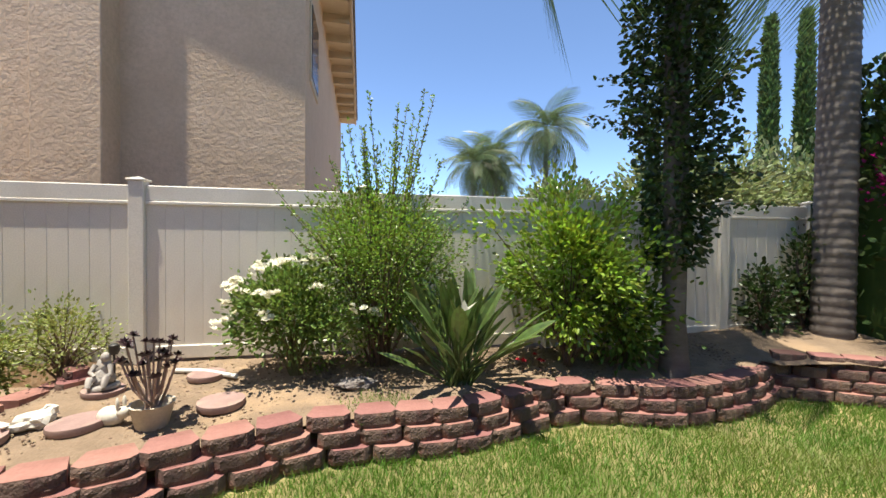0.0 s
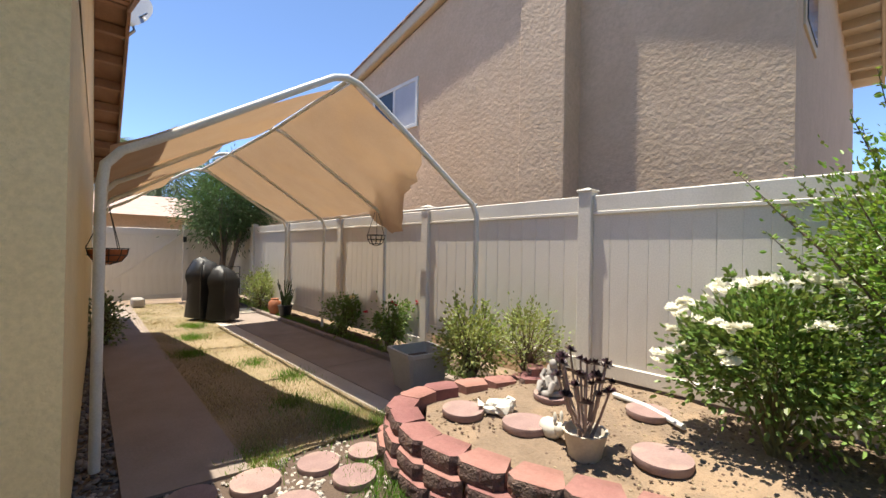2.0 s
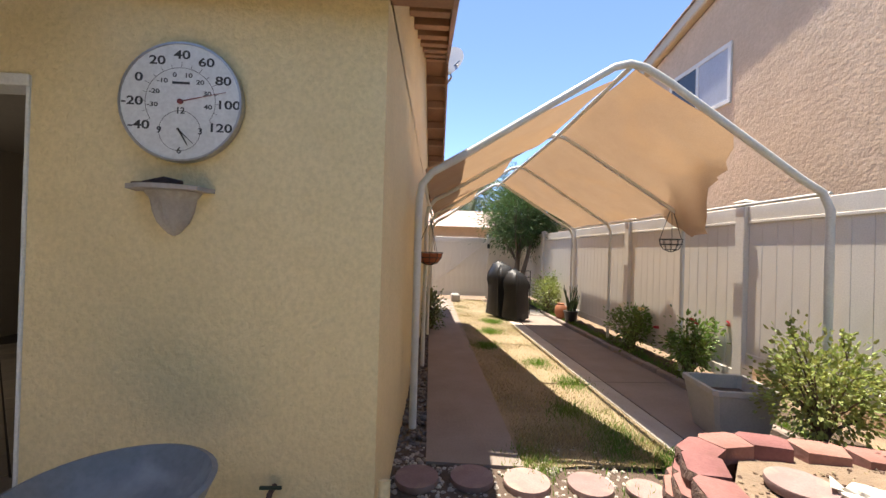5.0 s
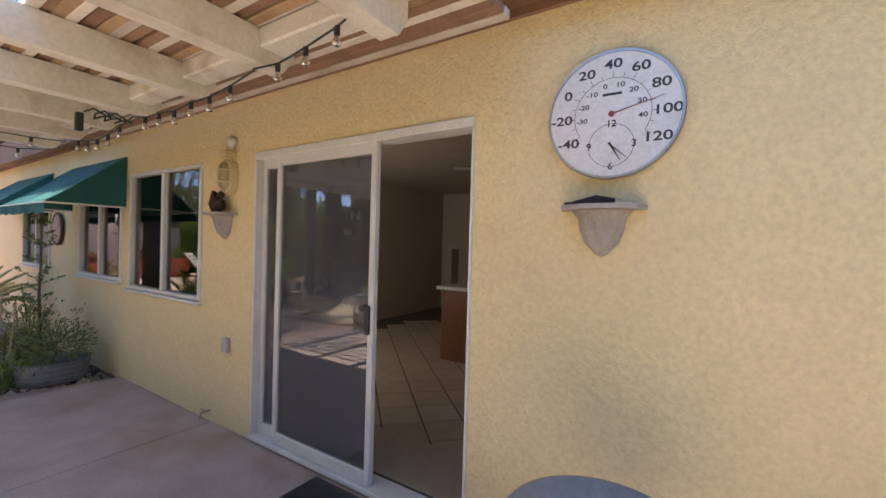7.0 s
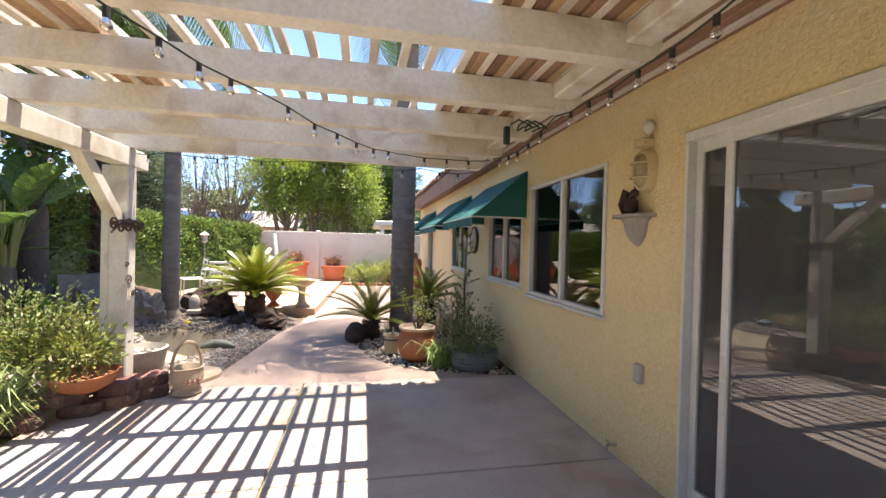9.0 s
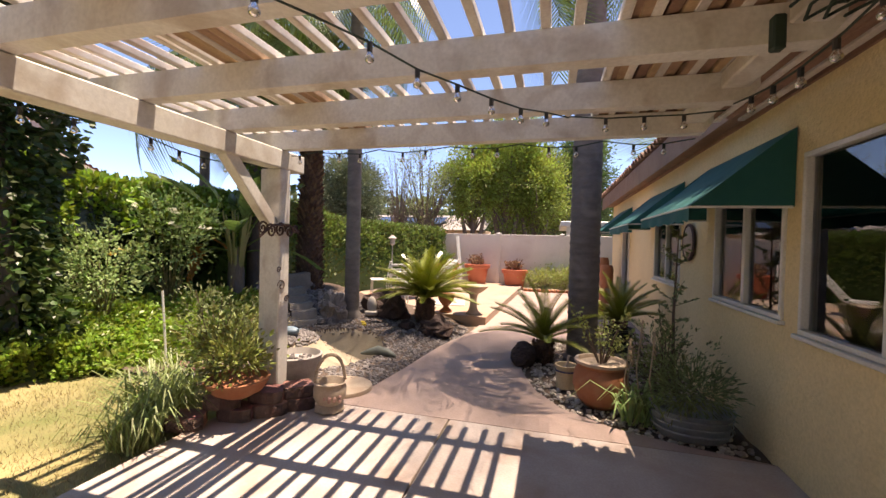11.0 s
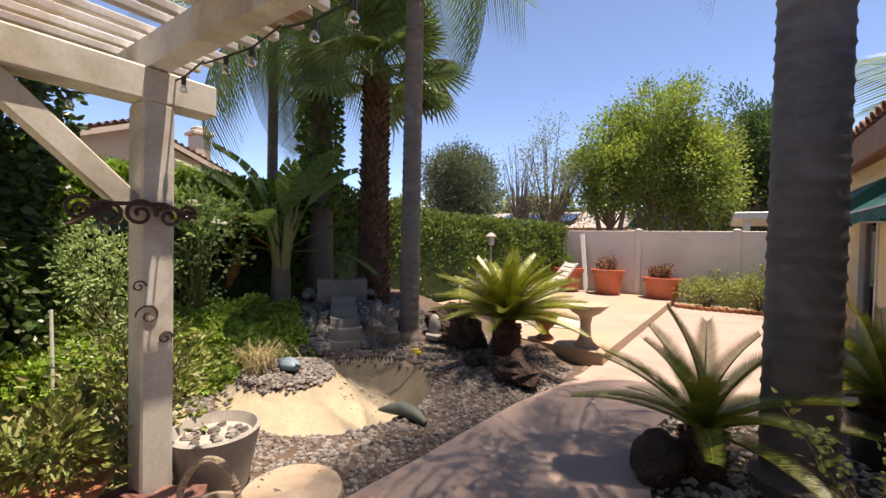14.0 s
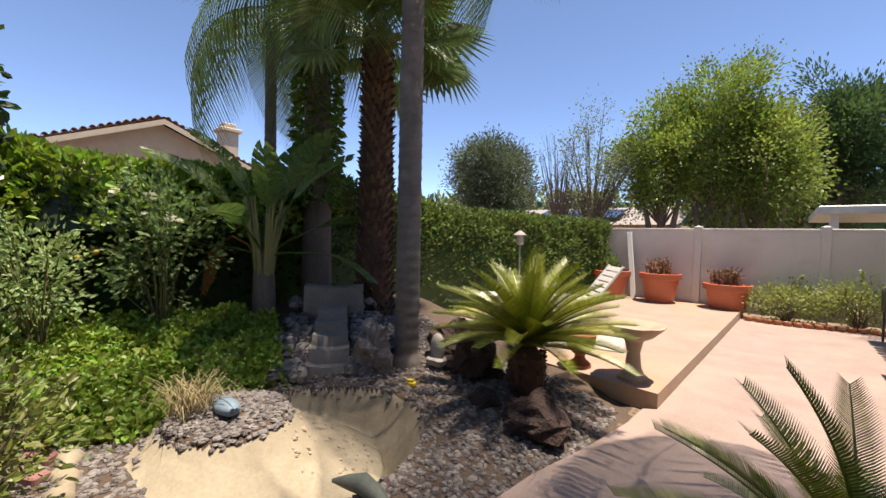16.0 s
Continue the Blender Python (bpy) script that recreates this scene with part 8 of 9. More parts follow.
part("post", Shape().tube([(0, 0, 0), (0, 0, 1.25)], 0.018, 8), STEEL, t)
part("lamp_head", Shape().lathe([(0.04, 1.25), (0.07, 1.28), (0.07, 1.42), (0.12, 1.44), (0.02, 1.52)], 10), CAST, t, smooth=30)
t = thing("toad_house", "small carved stone garden shrine", "ornament", (2.62, -7.98, 0.22))
part("body", Shape().ball((0, 0, 0.14), 0.09, 0.05, 0.15, 8, 12).box(-0.1, 0.1, -0.08, 0.08, -0.03, 0.05, 0.02), CAST, t, smooth=60)
t = whole("small_terracotta_pots", Shape().lathe([(0.07, 0), (0.09, 0.13), (0.1, 0.14), (0.1, 0.17), (0.08, 0.17)], 18).lathe([(0.06, 0.17), (0.085, 0.28), (0.09, 0.3), (0.07, 0.3)], 18), TERRA, "two stacked terracotta pots by the slim palm", "pot", (2.72, -8.25, 0.22), smooth=40)
for yy, r_, h_ in ((-11.9, 0.12, 1.2), (-11.3, 0.14, 1.05)):
    t = whole("clay_cylinder", Shape().lathe([(r_, 0)] + [(r_ * (1.06 if k % 2 else 1.0), h_ * (k + 1) / 16) for k in range(15)] + [(r_ * 0.8, h_)], 18), TERRA, "ribbed terracotta column against the house", "column", (-1.5, yy, 0), smooth=40)
t = thing("barbecue", "black barbecue standing by the back of the house", "barbecue", (-1.5, -13.9, 0))
part("body", Shape().box(-0.3, 0.3, -0.25, 0.25, 0.45, 0.85, 0.05), BLACK, t)
for x in (-0.26, 0.26):
    for y in (-0.2, 0.2):
        part("leg", Shape().tube([(x, y, 0), (x, y, 0.46)], 0.015, 6), BLACK, t)
_ed = Shape().lathe([(0.06, 0), (0.075, 0.03), (0.06, 0.07), (0.02, 0.08)], 10).mesh("edging_piece", 50)
t = thing("bed_border", "row of scalloped red edging pieces", "edging", kind="structure")
for k in range(16):
    part("edging_piece", _ed, TERRA, t, at=(0.45 - 0.14 * k, -14.62 + 0.08 * math.sin(k * 0.4), 0.0))
t = thing("lawn_border", "row of small red edging bricks round the lawn", "edging", kind="structure")
_eb2 = Shape().box(-0.1, 0.1, -0.05, 0.05, -0.03, 0.06, 0.01).mesh("edging_brick")
for k, p in enumerate(curve([(3.3, -5.15, 0), (3.9, -5.2, 0), (4.5, -4.75, 0), (4.95, -4.1, 0), (5.2, -3.0, 0), (5.4, -1.5, 0)], 0.2)):
    part("edging_brick", _eb2, BLOCK, t, at=pose(p.x, p.y, 0, 0, 0, rnd(20, 50)))

# ---- raised bed things ----
_pv = Shape().lathe([(0.19, -0.03), (0.2, 0.0), (0.195, 0.03), (0.02, 0.034)], 30).mesh("paver", 40)


def paver(x, y, z, label, sc=1.0, tilt=0):
    o = part("round_paver", _pv, PAVER, None, at=pose(x, y, z, tilt, 0, rnd(0, 360)) @ Matrix.Scale(sc * 0.8, 4))
    return tagged(o, label, "paver", "round pavers")


for x, y, sc in ((-2.0, 2.86, 0.95), (-1.55, 3.0, 1.0), (-0.78, 3.2, 1.0), (-1.05, 3.72, 0.9), (-1.68, 3.5, 0.85)):
    paver(x, y, bed_z(x, y) + 0.02, "round pink concrete paver on the bed soil", sc, rnd(-3, 3))
for x, y, sc in ((-2.55, 0.93, 0.85), (-2.55, 1.27, 0.85), (-2.5, 1.6, 0.9), (-2.46, 1.98, 0.85), (-2.17, 2.08, 0.85), (-2.4, 2.3, 0.75), (-2.12, 1.68, 0.85)):
    paver(x, y, 0.0, "round pink stepping stone among pebbles", sc)
t = thing("aeonium_pot", "ribbed white pot with a dark leggy aeonium", "potted plant", (-1.12, 2.97, bed_z(-1.12, 2.97)))
part("pot", Shape().lathe([(0.085, -0.02), (0.12, 0.14), (0.13, 0.15), (0.115, 0.15), (0.1, 0.11), (0.01, 0.1)], 32, rim=lambda a, i: 1 + 0.03 * math.cos(16 * a)), surface("cream_pot", (0.58, 0.52, 0.43), (0.5, 0.44, 0.36), 0.7, 8, 60, 0.2, 0.002), t, smooth=60)
AEON = surface("black_rosette", (0.03, 0.012, 0.016), (0.05, 0.02, 0.025), 0.35)
for k in range(22):
    a = 2.4 * k + rnd(-0.4, 0.4)
    L = rnd(0.22, 0.46)
    e = Vector((math.cos(a) * rnd(0.03, 0.21), math.sin(a) * rnd(0.03, 0.2), 0.12 + L))
    s = Shape().tube([(rnd(-0.03, 0.03), rnd(-0.03, 0.03), 0.1), tuple(Vector((0, 0, 0.12)).lerp(e, 0.45) + Vector((e.x * 0.15, e.y * 0.15, -0.02))), tuple(e)], [0.010, 0.007, 0.006], 6)
    part("stem", s, surface("pale_stem", (0.40, 0.30, 0.26), (0.31, 0.22, 0.19), 0.8), t, smooth=60)
    part("rosette", flower_mesh(0.048), AEON, t, "dark rosette", at=pose(e.x, e.y, e.z, rnd(-25, 25), rnd(-25, 25), rnd(0, 360)))
WHITE_CAST = surface("white_cast", (0.72, 0.69, 0.62), (0.62, 0.58, 0.5), 0.75, 8, 60, 0.3, 0.003)
whole("rabbit_figure", Shape().ball((0, 0, 0.06), 0.09, 0.06, 0.065, 8, 12).ball((0.09, 0, 0.09), 0.04, 0.035, 0.04, 6, 10).ball((0.075, 0.025, 0.15), 0.016, 0.009, 0.045, 5, 6).ball((0.075, -0.025, 0.15), 0.016, 0.009, 0.045, 5, 6), WHITE_CAST, "white crouching rabbit figure on the bed", "ornament", pose(-1.38, 3.02, bed_z(-1.38, 3.02) - 0.01, 0, 0, -20), smooth=60)
whole("shell_figure", Shape().ball((0, 0, 0.05), 0.1, 0.08, 0.06, 8, 14, 0.5, 2.0).ball((0.07, 0.02, 0.08), 0.05, 0.035, 0.045, 6, 8, 0.5, 4.0).add([(-0.08, 0, 0.05), (-0.16, 0.04, 0.09), (-0.15, -0.05, 0.07)], [(0, 1, 2)]), WHITE_CAST, "white moulded bird figure on the bed", "ornament", pose(-1.82, 3.05, bed_z(-1.82, 3.05) - 0.01, 0, 0, 40))
whole("cherub_figure", Shape().lathe([(0.1, 0), (0.1, 0.02), (0.085, 0.03)], 16).ball((0, 0, 0.07), 0.075, 0.06, 0.06, 8, 12, 0.5, 1.0).ball((0.0, 0.01, 0.14), 0.05, 0.042, 0.08, 8, 10, 0.4, 2.0).ball((0.015, 0.0, 0.225), 0.034, 0.032, 0.038, 7, 10).tube([(0.05, -0.01, 0.17), (0.07, -0.04, 0.11), (0.03, -0.07, 0.08)], [0.02, 0.016, 0.012], 7).tube([(-0.05, 0, 0.17), (-0.07, -0.03, 0.12), (-0.02, -0.07, 0.1)], [0.02, 0.016, 0.012], 7).tube([(0.03, 0, 0.06), (0.06, -0.08, 0.09), (0.05, -0.1, 0.03)], [0.03, 0.026, 0.018], 7).tube([(-0.03, 0, 0.06), (-0.05, -0.08, 0.08), (-0.05, -0.1, 0.03)], [0.03, 0.026, 0.018], 7), CAST, "worn stone garden figure seated on a paver", "statue", (-1.68, 3.5, bed_z(-1.68, 3.5) + 0.05), smooth=60)
t = thing("solar_light", "small black solar stake light in the bed", "garden light", (-1.62, 3.52, bed_z(-1.6, 3.5)))
part("stake", Shape().tube([(0, 0, 0), (0, 0, 0.3)], 0.008, 6), BLACK, t)
part("head", Shape().lathe([(0.025, 0.29), (0.035, 0.31), (0.035, 0.36), (0.02, 0.37)], 12), BLACK, t, smooth=40)
whole("white_pipe", Shape().tube([(0, 0, 0.03), (0.25, -0.06, 0.03), (0.55, -0.22, 0.02)], 0.02, 8), WHITE_METAL, "white plastic pipe lying on the soil", "pipe", (-1.35, 3.85, bed_z(-1.2, 3.8)), smooth=60)
whole("log_ring", Shape().ball((0, 0, 0.02), 0.16, 0.1, 0.05, 8, 14, 0.5, 3.3), ROCK_GREY, "flat broken grey stone on the bed", "rock", (0.18, 3.42, bed_z(0.18, 3.42)))
t = thing("block_pair", "loose red garden blocks stacked by the shrub", "garden blocks")
part("block", BLOCKS[0], None, t, at=pose(-2.12, 3.72, 0.24, 0, 0, -60))
part("block", BLOCKS[1], None, t, at=pose(-2.1, 3.78, 0.335, 0, 0, -50) @ Matrix.Scale(0.7, 4))
t = thing("marigold", "small yellow flowers under the shrubs", "flower", (1.75, 3.62, bed_z(1.75, 3.6)))
for k in range(7):
    part("flower", flower_mesh(0.03), PETAL_YELLOW, t, at=pose(rnd(-0.15, 0.15), rnd(-0.1, 0.1), rnd(0.05, 0.14)))
part("stem", Shape().tube([(0, 0, 0), (0.05, 0, 0.1)], 0.006, 5), STEM, t)

# ---- side yard things ----
t = thing("planter_tub", "weathered grey square plastic planter tub", "planter", pose(-3.22, 3.45, 0.0, 0, 0, -8))


def square_pot(b, tp, h, wall=0.018):
    s = Shape()
    r = [(b, 0.0), (b * 1.02, 0.01), (tp, h * 0.88), (tp + 0.012, h * 0.9), (tp + 0.012, h), (tp - wall, h), (b, h * 0.35)]
    rings = []
    for q, z in r:
        c = q * 0.12
        rings.append([(x, y, z) for x, y in ((-q + c, -q), (q - c, -q), (q, -q + c), (q, q - c), (q - c, q), (-q + c, q), (-q, q - c), (-q, -q + c))])
    s.shell(rings, True, True)
    return s


part("tub", square_pot(0.185, 0.245, 0.40), GREY_PLASTIC, t)
part("soil", Shape().box(-0.21, 0.21, -0.21, 0.21, 0.2, 0.30, 0.02), SOIL_DARK, t)


def bbq(at, turn, w, d, h, label):
    t = thing("covered_grill", label, "covered barbecue", pose(*at, 0, 0, turn), "covered grills")
    s = Shape()
    prof = [(1.06, 0.04), (1.0, 0.3), (0.96, 0.55), (1.0, 0.62), (1.1, 0.7), (1.04, 0.8), (0.72, 0.95), (0.3, 1.0)]
    n = 28
    rings = []
    for q, z in prof:
        ring = []
        for k in range(n):
            a = 2 * math.pi * k / n
            ex = 0.28
            f = 1 + 0.13 * noise.noise((math.cos(a) * 3, math.sin(a) * 3, z * 2.5 + w * 9)) + 0.045 * math.sin(7 * a + 3 * z) * (1 - z)
            ring.append((w * q * f * math.copysign(abs(math.cos(a)) ** ex, math.cos(a)), d * q * f * math.copysign(abs(math.sin(a)) ** ex, math.sin(a)), z * h * (1 - 0.05 * math.cos(a) * max(0.0, z - 0.6) / 0.4)))
        rings.append(ring)
    s.shell(rings, False, True)
    part("cover", s, BLACK_COVER, t, smooth=50)
    part("wheel", Shape().lathe([(0.07, 0), (0.08, 0.02), (0.07, 0.04)], 16), BLACK, t, at=pose(w * 0.9, 0.0, 0.08, 0, 90, 0))
    return t


bbq((-8.95, 2.72, 0), 20, 0.25, 0.22, 1.16, "tall barbecue under a black vinyl cover")
bbq((-8.5, 2.95, 0), 35, 0.2, 0.2, 1.02, "smaller grill under a black peaked cover")
t = thing("garden_cart", "wire garden cart behind the covered grills", "cart", (-9.6, 3.25, 0))
part("bin", Shape().box(-0.25, 0.25, -0.2, 0.2, 0.25, 0.6, 0.03), BLACK, t)
for z in (0.7, 0.85, 1.0):
    part("rail", Shape().tube([(-0.28, -0.22, z), (0.28, -0.22, z), (0.28, 0.22, z)], 0.008, 5), WIRE, t)
for x, y in ((-0.28, -0.22), (0.28, -0.22), (0.28, 0.22)):
    part("post", Shape().tube([(x, y, 0), (x, y, 1.0)], 0.01, 5), WIRE, t)
whole("cast_trough", Shape().box(-0.2, 0.2, -0.12, 0.12, 0, 0.2, 0.03), CAST, "pale stone trough by the gate", "trough", (-11.6, 1.95, 0.0))
t = thing("cactus_pots", "dark pots with thin dry cactus stems", "potted plant", (-8.1, 3.98, 0.05))
part("pot", Shape().lathe([(0.1, 0), (0.14, 0.2), (0.15, 0.22), (0.12, 0.22)], 18), BLACK, t, smooth=40)
s = Shape()
for k in range(24):
    a = rnd(0, 6.28)
    s.tube([(rnd(-0.08, 0.08), rnd(-0.06, 0.06), 0.15), (0.25 * math.cos(a) * rnd(0.3, 1.2), 0.15 * math.sin(a), rnd(0.4, 0.75))], [0.014, 0.006], 5)
part("stem", s, LEAF_DARK, t)
whole("terracotta_jar", Shape().lathe([(0.08, 0), (0.13, 0.12), (0.12, 0.25), (0.07, 0.3), (0.08, 0.32)], 18), TERRA, "brown clay jar in the side bed", "jar", (-8.5, 3.92, 0.05), smooth=50)


def hanging_basket(at, r, label, mat, liner=None):
    t = thing("hanging_basket", label, "hanging basket", at)
    for k in range(3):
        a = 2.09 * k + 0.4
        part("chain", Shape().tube([(0, 0, 0.4), (r * math.cos(a), r * math.sin(a), 0)], 0.004, 5), mat, t)
    for z, q in ((0, 1.0), (-0.06, 0.92), (-0.12, 0.65)):
        part("hoop", Shape().tube([(r * q * math.cos(b * math.pi / 10), r * q * math.sin(b * math.pi / 10), z) for b in range(21)], 0.005, 5), mat, t)
    for k in range(10):
        a = 0.628 * k
        part("rib", Shape().tube([(r * q * math.cos(a), r * q * math.sin(a), z) for z, q in ((0, 1.0), (-0.06, 0.92), (-0.12, 0.65), (-0.15, 0.1))], 0.004, 5), mat, t)
    if liner:
        part("liner", Shape().lathe([(r * 0.1, -0.145), (r * 0.63, -0.115), (r * 0.88, -0.055), (r * 0.95, -0.01), (r * 0.9, -0.015), (r * 0.1, -0.05)], 18), liner, t, "orange coir liner", smooth=60)
    return t


hanging_basket((-4.78, 3.92, 1.62), 0.13, "empty black wire hanging basket", WIRE)
hanging_basket((-4.85, 1.02, 1.38), 0.16, "wire hanging basket with an orange liner", WIRE, surface("coir_liner", (0.5, 0.16, 0.07), (0.4, 0.12, 0.05), 0.9))
t = thing("satellite_dish", "grey satellite dish on the roof edge", "satellite dish", pose(-6.6, 1.28, 4.25, 0, 0, 0))
part("dish", Shape().lathe([(0.02, 0.0), (0.15, 0.02), (0.26, 0.06), (0.30, 0.085)], 28), STEEL, t, smooth=60, at=pose(0, 0, 0.15, 70, 0, 60))
part("arm", Shape().tube([(0, 0, 0.12), (0.05, 0.05, -0.06), (0.0, -0.06, -0.2)], 0.018, 8), STEEL, t)
part("feed", Shape().tube([(0, 0, 0.05), (0.3, 0.15, 0.1)], 0.012, 6), STEEL, t)

# ---- beyond the boundary ----
t = thing("neighbour_gable", "pale tan house gable with a chimney beyond the hedge", "house", (16.5, -9.4, 0))
part("wall", Shape().add([(0, -3.4, 0), (0, 3.4, 0), (0, 3.4, 3.7), (0, 0, 5.1), (0, -3.4, 3.7), (6, -3.4, 0), (6, 3.4, 0), (6, 3.4, 3.7), (6, 0, 5.1), (6, -3.4, 3.7)], [(0, 4, 3, 2, 1), (0, 5, 9, 4), (1, 2, 7, 6), (5, 6, 7, 8, 9)]), surface("cream_stucco", (0.55, 0.43, 0.3), (0.5, 0.39, 0.27), 0.9, 4, 40, 0.4, 0.01), t)
for sg in (-1, 1):
    part("roof", Shape().grid(8, 24, lambda u, v, sg=sg: (-0.4 + 6.8 * u, sg * 3.9 * v, 5.28 - 1.62 * v + 0.04 * ((v * 12) % 1))), TILE, t)
    part("barge_board", Shape().add([(-0.42, 0, 5.2), (-0.42, sg * 3.9, 3.6), (-0.42, sg * 3.9, 3.42), (-0.42, 0, 5.02)], [(0, 1, 2, 3)]), BARGE, t)
for sg in (-1, 1):
    for k in range(18):
        part("roof_tile", _bm, TILE, t, at=pose(-0.3, sg * (0.15 + 0.21 * k), 5.24 - 0.0872 * k, 0, 0, 180))
part("chimney", Shape().box(0.2, 0.8, -2.7, -2.1, 3.8, 5.35, 0.03).box(0.1, 0.9, -2.8, -2.0, 5.35, 5.5, 0.03).box(0.25, 0.75, -2.65, -2.15, 5.5, 5.7, 0.03), BARGE, t)
t = thing("far_house", "low tan house with a pinkish tiled roof beyond the gate", "house", (-19, 2.0, 0))
part("wall", Shape().box(-3, 3, -4, 2.2, 0, 2.5), STUCCO2, t)
part("roof", Shape().grid(20, 10, lambda u, v: (3.6 - 4.0 * v, -4.6 + 7.2 * u, 2.35 + 1.0 * v + 0.03 * ((v * 10) % 1))), surface("pink_roof_tile", (0.5, 0.36, 0.3), (0.42, 0.3, 0.25), 0.85, 5, 40, 0.3, 0.004), t)
t = thing("patio_cover", "white metal patio cover beyond the back wall", "patio cover", (-4.2, -20.5, 0))
part("roof", Shape().box(-3.6, 3.6, -2.5, 2.5, 2.2, 2.4, 0.02), WHITE_METAL, t)
for x in (-3.3, 0, 3.3):
    part("post", Shape().box(x - 0.08, x + 0.08, 2.2, 2.36, 0, 2.2), WHITE_METAL, t)
t = thing("far_house", "distant low roof with solar panels", "house", (9.5, -31, 0))
part("wall", Shape().box(-5, 5, -3, 3, 0, 2.4), STUCCO2, t)
part("roof", Shape().grid(10, 10, lambda u, v: (-5.6 + 11.2 * u, 3.6 - 4.0 * v, 2.3 + 1.2 * v)), surface("grey_roof_tile", (0.36, 0.32, 0.3), (0.3, 0.27, 0.25), 0.8), t)
part("solar_panel", Shape().box(-2.5, 2.5, -1.0, 1.0, 0, 0.05), surface("solar_panel_glass", (0.04, 0.06, 0.12), (0.03, 0.05, 0.1), 0.15), t, "dark blue solar panel", at=pose(0, 2.1, 2.95, -16, 0, 0))
t = thing("street_light", "slim grey street light beyond the wall", "street light", (6.3, -30, 0))
part("pole", Shape().tube([(0, 0, 0), (0, 0, 5.8)], 0.09, 8), STEEL, t)

# ---- pebbles, blades and tiles ----
def scatter(name, label, spots, lo, hi, mat, category="pebbles", flat=0.6):
    """Loose stones: low rounded lumps, each turned and sized apart."""
    base = Shape().ball((0, 0, 0), 1, 1, 1, 4, 6)
    bv, bf = np.array(base.v), np.array([f if len(f) == 4 else (*f, f[2]) for f in base.f])
    V, Fq = [], []
    for i, (x, y, z) in enumerate(spots):
        r = rnd(lo, hi)
        a = rnd(0, 6.28)
        sx, sy, sz = r * rnd(0.75, 1.3), r * rnd(0.7, 1.1), r * flat * rnd(0.7, 1.3)
        q = bv * (1 + NR.uniform(-0.22, 0.22, (len(bv), 1)))
        q = q * np.array([sx, sy, sz])
        ca, sa = math.cos(a), math.sin(a)
        q = np.stack([q[:, 0] * ca - q[:, 1] * sa + x, q[:, 0] * sa + q[:, 1] * ca + y, q[:, 2] + z + sz * 0.3], 1)
        Fq.extend(tuple(j + len(V) for j in f) for f in base.f)
        V.extend(map(tuple, q))
    s = Shape()
    s.v, s.f = V, Fq
    return whole(name, s, mat, label, category, kind="stuff")


def path_left(y):
    return float(np.interp(y, [p[1] for p in PATH_L[::-1]], [p[0] for p in PATH_L[::-1]]))


scatter("waterfall_stones", "heaped grey stones along the dry waterfall", WATERFALL_STONES, 0.03, 0.08, PEBBLE, "stones", 0.9)
spots = []
while len(spots) < 7000:
    x, y = rnd(1.05, 4.1), rnd(-9.0, -4.95)
    if x < path_left(y) + 0.03 or (in_pond(x, y) and not 0.0 < pond_depth(x, y) < 0.085) or (y < -8.7 and x < 2.6) or x > 3.5 and y > -6.8:
        continue
    spots.append((x, y, garden_z(x, y)))
scatter("river_pebbles", "bed of grey river pebbles round the pond", spots, 0.011, 0.028, PEBBLE)
spots = [(2.96 + r * math.cos(a), -6.12 + r * math.sin(a), 0.0) for r, a in ((0.42 * math.sqrt(R.random()), rnd(0, 6.28)) for _ in range(420))]
scatter("river_pebbles", "grey pebbles covering the pond island", [(x, y, garden_z(x, y)) for x, y, _ in spots], 0.016, 0.032, PEBBLE)
spots = []
while len(spots) < 1900:
    x, y = rnd(-1.8, 0.1), rnd(-8.0, -4.95)
    if inside(x, y, PATH_R + [(-1.9, -8.3), (-1.9, -4.8)]):
        spots.append((x, y, -0.02))
scatter("gravel", "grey gravel in the bed by the house", spots, 0.012, 0.03, PEBBLE_PALE)
spots = [(rnd(-3.0, -1.95), rnd(0.75, 2.3), -0.02) for _ in range(900)]
scatter("gravel", "pale small stones round the stepping stones", spots, 0.007, 0.02, PEBBLE_PALE)
spots = [(x, north_y(x) + rnd(0.0, 0.2), -0.03) for x in (rnd(-9, -2.7) for _ in range(1200))]
scatter("gravel", "dark gravel strip along the house", spots, 0.01, 0.026, PEBBLE)
spots = []
for _ in range(4200):
    x = rnd(-2.2, 4.0)
    y = rnd(front_y(x) + 0.05, FY - 0.08)
    spots.append((x, y, bed_z(x, y)))
scatter("soil_crumbs", "scattered clods and chips on the bed", spots, 0.004, 0.013, surface("bark_chip", (0.28, 0.20, 0.135), (0.20, 0.14, 0.095), 0.9, 8, 50, 0.2, 0.002, island=0.45), "soil")
spots = [(rnd(2.2, 3.2), rnd(-7.0, -6.3), 0) for _ in range(90)]
scatter("pond_debris", "dry leaves and stones in the pond floor", [(x, y, garden_z(x, y)) for x, y, _ in spots if pond_depth(x, y) > 0.8], 0.008, 0.02, CAST_TAN, "stones")


def blades(name, label, spots, h, w, mat, category="grass"):
    n = len(spots)
    p = np.array(spots)
    a = NR.uniform(0, 6.283, n)
    q = np.stack([np.cos(a), np.sin(a), 0 * a], 1) * w
    H = h * NR.uniform(0.5, 1.3, (n, 1))
    tilt = NR.normal(0, 0.45, (n, 3)) * np.array([1, 1, 0])
    v = np.stack([p - q, p + q, p + (np.array([0, 0, 1.0]) + tilt) * H], 1).reshape(-1, 3)
    s = Shape()
    s.v = v.tolist()
    s.f = np.arange(3 * n).reshape(-1, 3).tolist()
    return whole(name, s, mat, label, category, kind="stuff")


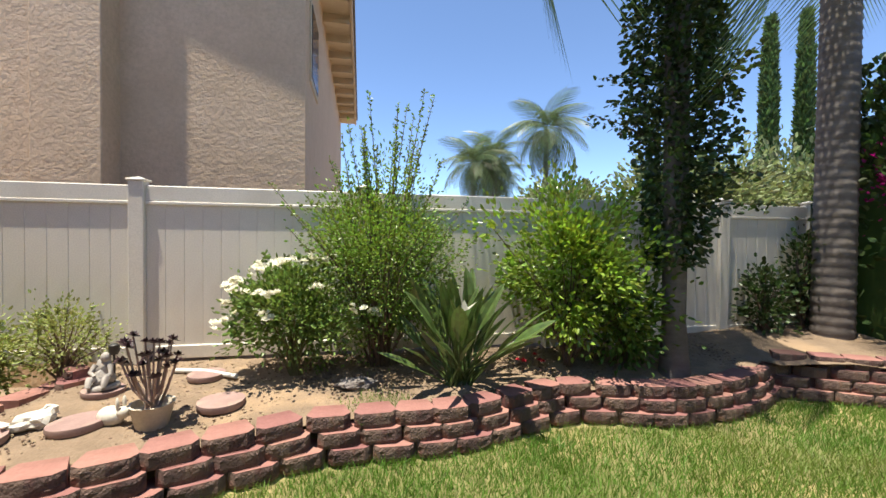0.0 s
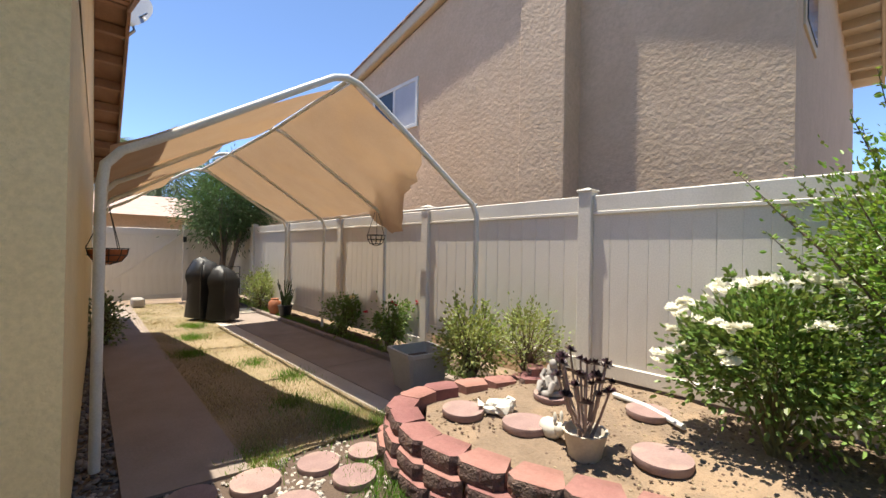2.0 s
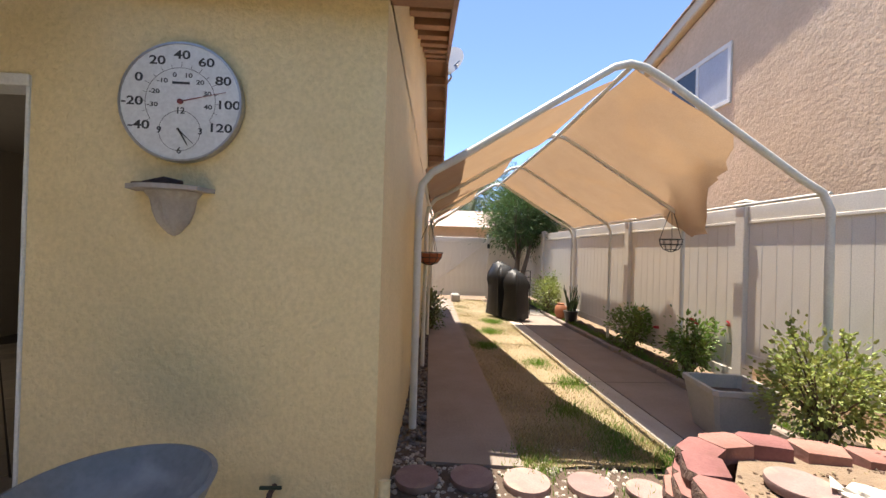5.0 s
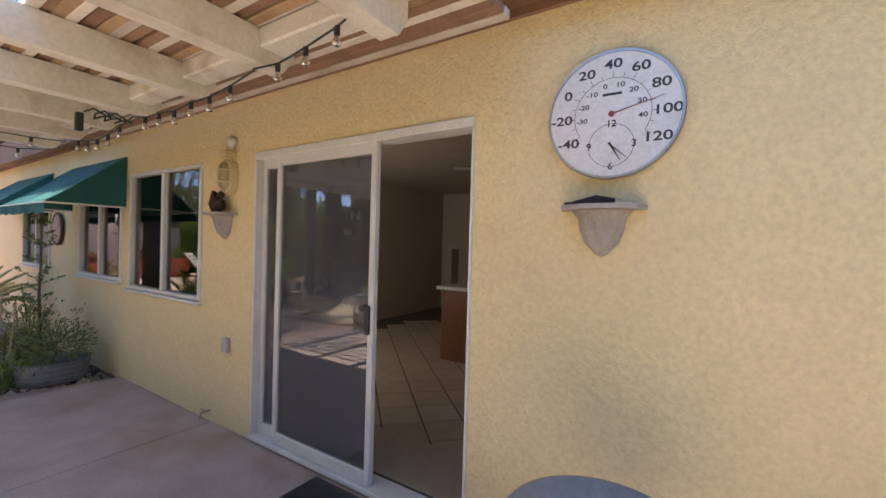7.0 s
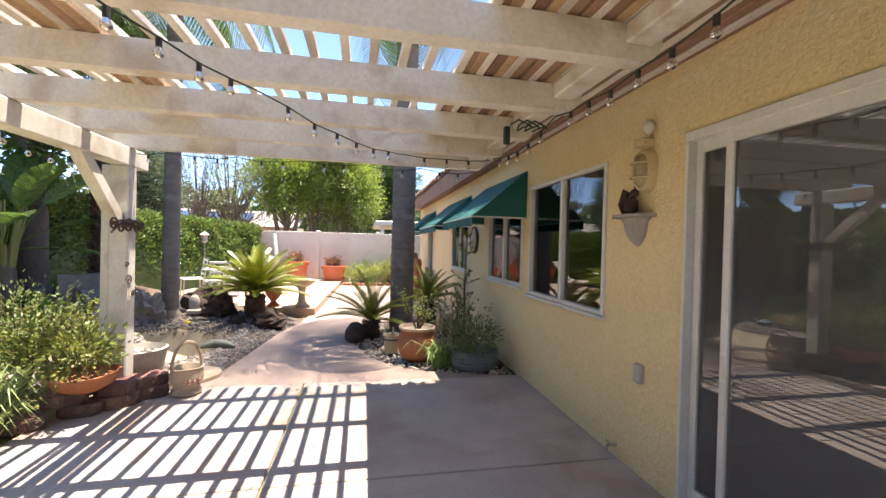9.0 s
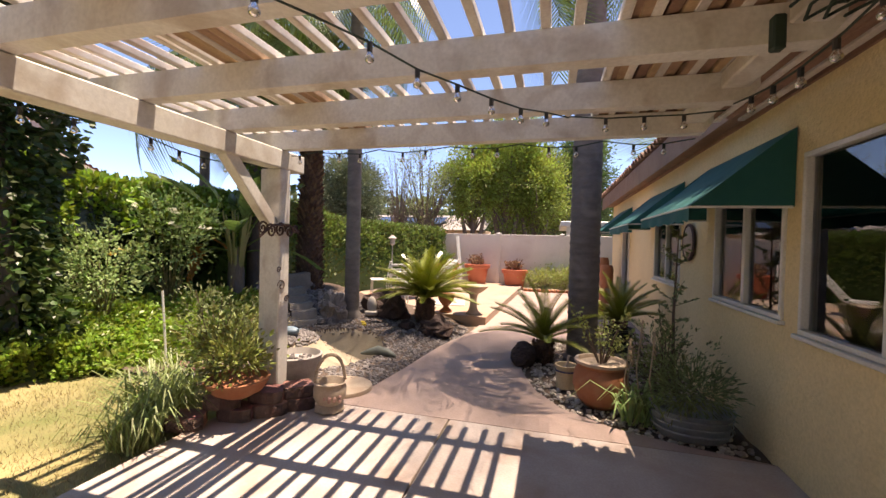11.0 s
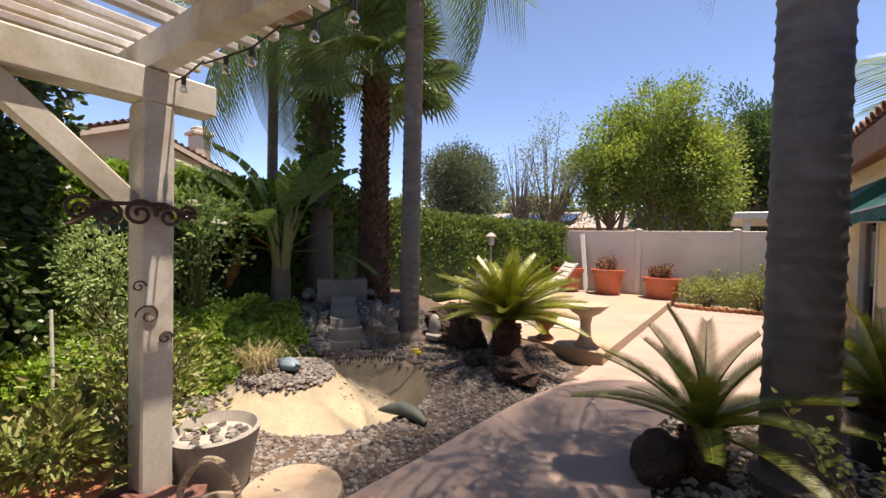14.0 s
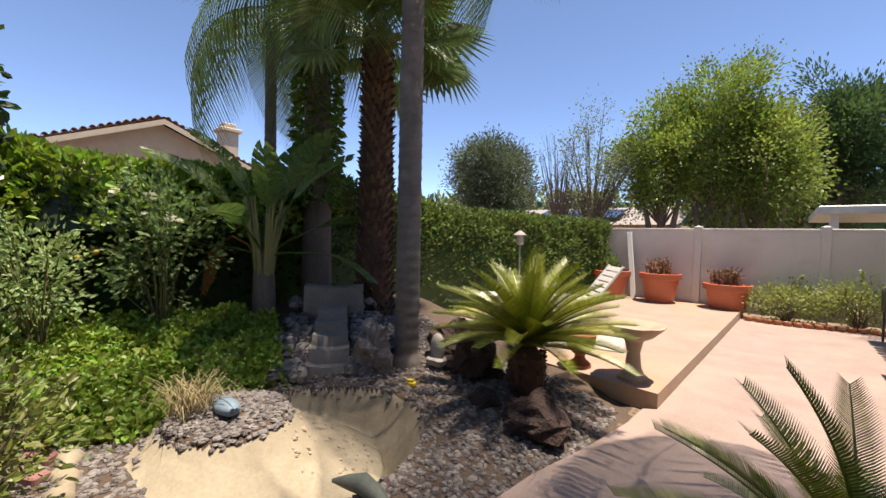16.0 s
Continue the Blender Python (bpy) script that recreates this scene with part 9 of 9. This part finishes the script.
def wall_front(x):
    return float(np.interp(x, [p[0] for p in BASE if p[0] > -2.0] + [4.5, 5.0, 5.6, 6.3], [p[1] for p in BASE if p[0] > -2.0] + [2.98, 2.72, 2.5, 2.35])) - 0.02


spots = []
while len(spots) < 62000:
    x, y = rnd(-1.2, 6.0), rnd(1.1, 3.1)
    if y < wall_front(x) and R.random() < 0.62 + 0.5 * noise.noise((x * 1.1, y * 1.1, 3)):
        spots.append((x, y, -0.03))
blades("lawn_grass", "short green lawn grass in front of the wall", spots, 0.065, 0.0032, BLADE)
spots = []
while len(spots) < 26000:
    x, y = rnd(2.3, 5.3), rnd(-5.0, 1.1)
    if R.random() < 0.5 + 0.6 * noise.noise((x, y, 1)):
        spots.append((x, y, -0.03))
blades("dry_lawn_grass", "short straw-coloured lawn grass", spots, 0.035, 0.003, BLADE_DRY)
spots = []
while len(spots) < 30000:
    x, y = -2.7 - 9.3 * R.random() ** 1.7, rnd(1.68, 2.77)
    if R.random() < 0.45 + 0.7 * noise.noise((x * 1.4, y * 1.4, 6)):
        spots.append((x, y, -0.02))
blades("side_lawn_grass", "thin dry grass on the side lawn", spots, 0.035, 0.003, BLADE_DRY)
spots = []
for _ in range(9000):
    x, y = rnd(-12, -2.9), rnd(3.9, 4.1)
    spots.append((x, y, 0.04))
blades("side_weeds", "low green weeds in the side bed", spots, 0.05, 0.004, BLADE)
spots = []
for cx, cy, k in ((-7.2, 2.2, 900), (-8.3, 2.4, 1000), (-6.1, 1.95, 700), (-5.2, 2.45, 500), (-3.2, 2.45, 600), (-2.75, 1.72, 500), (-2.2, 2.2, 400), (-2.65, 2.72, 900), (-1.9, 2.17, 500), (0.35, 3.12, 500), (-3.6, 2.3, 700), (-4.4, 2.6, 600), (0.45, 2.74, 300), (-2.9, 2.35, 500)):
    for _ in range(k):
        spots.append((cx + R.gauss(0, 0.13), cy + R.gauss(0, 0.10), 0.22 if cy > 3 else -0.02))
blades("weeds", "tufts of green weeds between the stones", spots, 0.06, 0.004, BLADE)
# tiles of the room floor, laid on the diagonal
_ft = Shape().box(-0.16, 0.16, -0.16, 0.16, 0, 0.008, 0.003).mesh("floor_tile")
_c = math.cos(math.pi / 4)
for i in range(-14, 15):
    for j in range(-14, 15):
        x, y = -4.2 + (i - j) * 0.332 * _c, -1.9 + (i + j) * 0.332 * _c
        if -6.4 < x < -2.28 and -4.4 < y < 0.3:
            part("floor_tile", _ft, FLOOR_TILE, floor_in, at=pose(x, y, 0.018, 0, 0, 45))
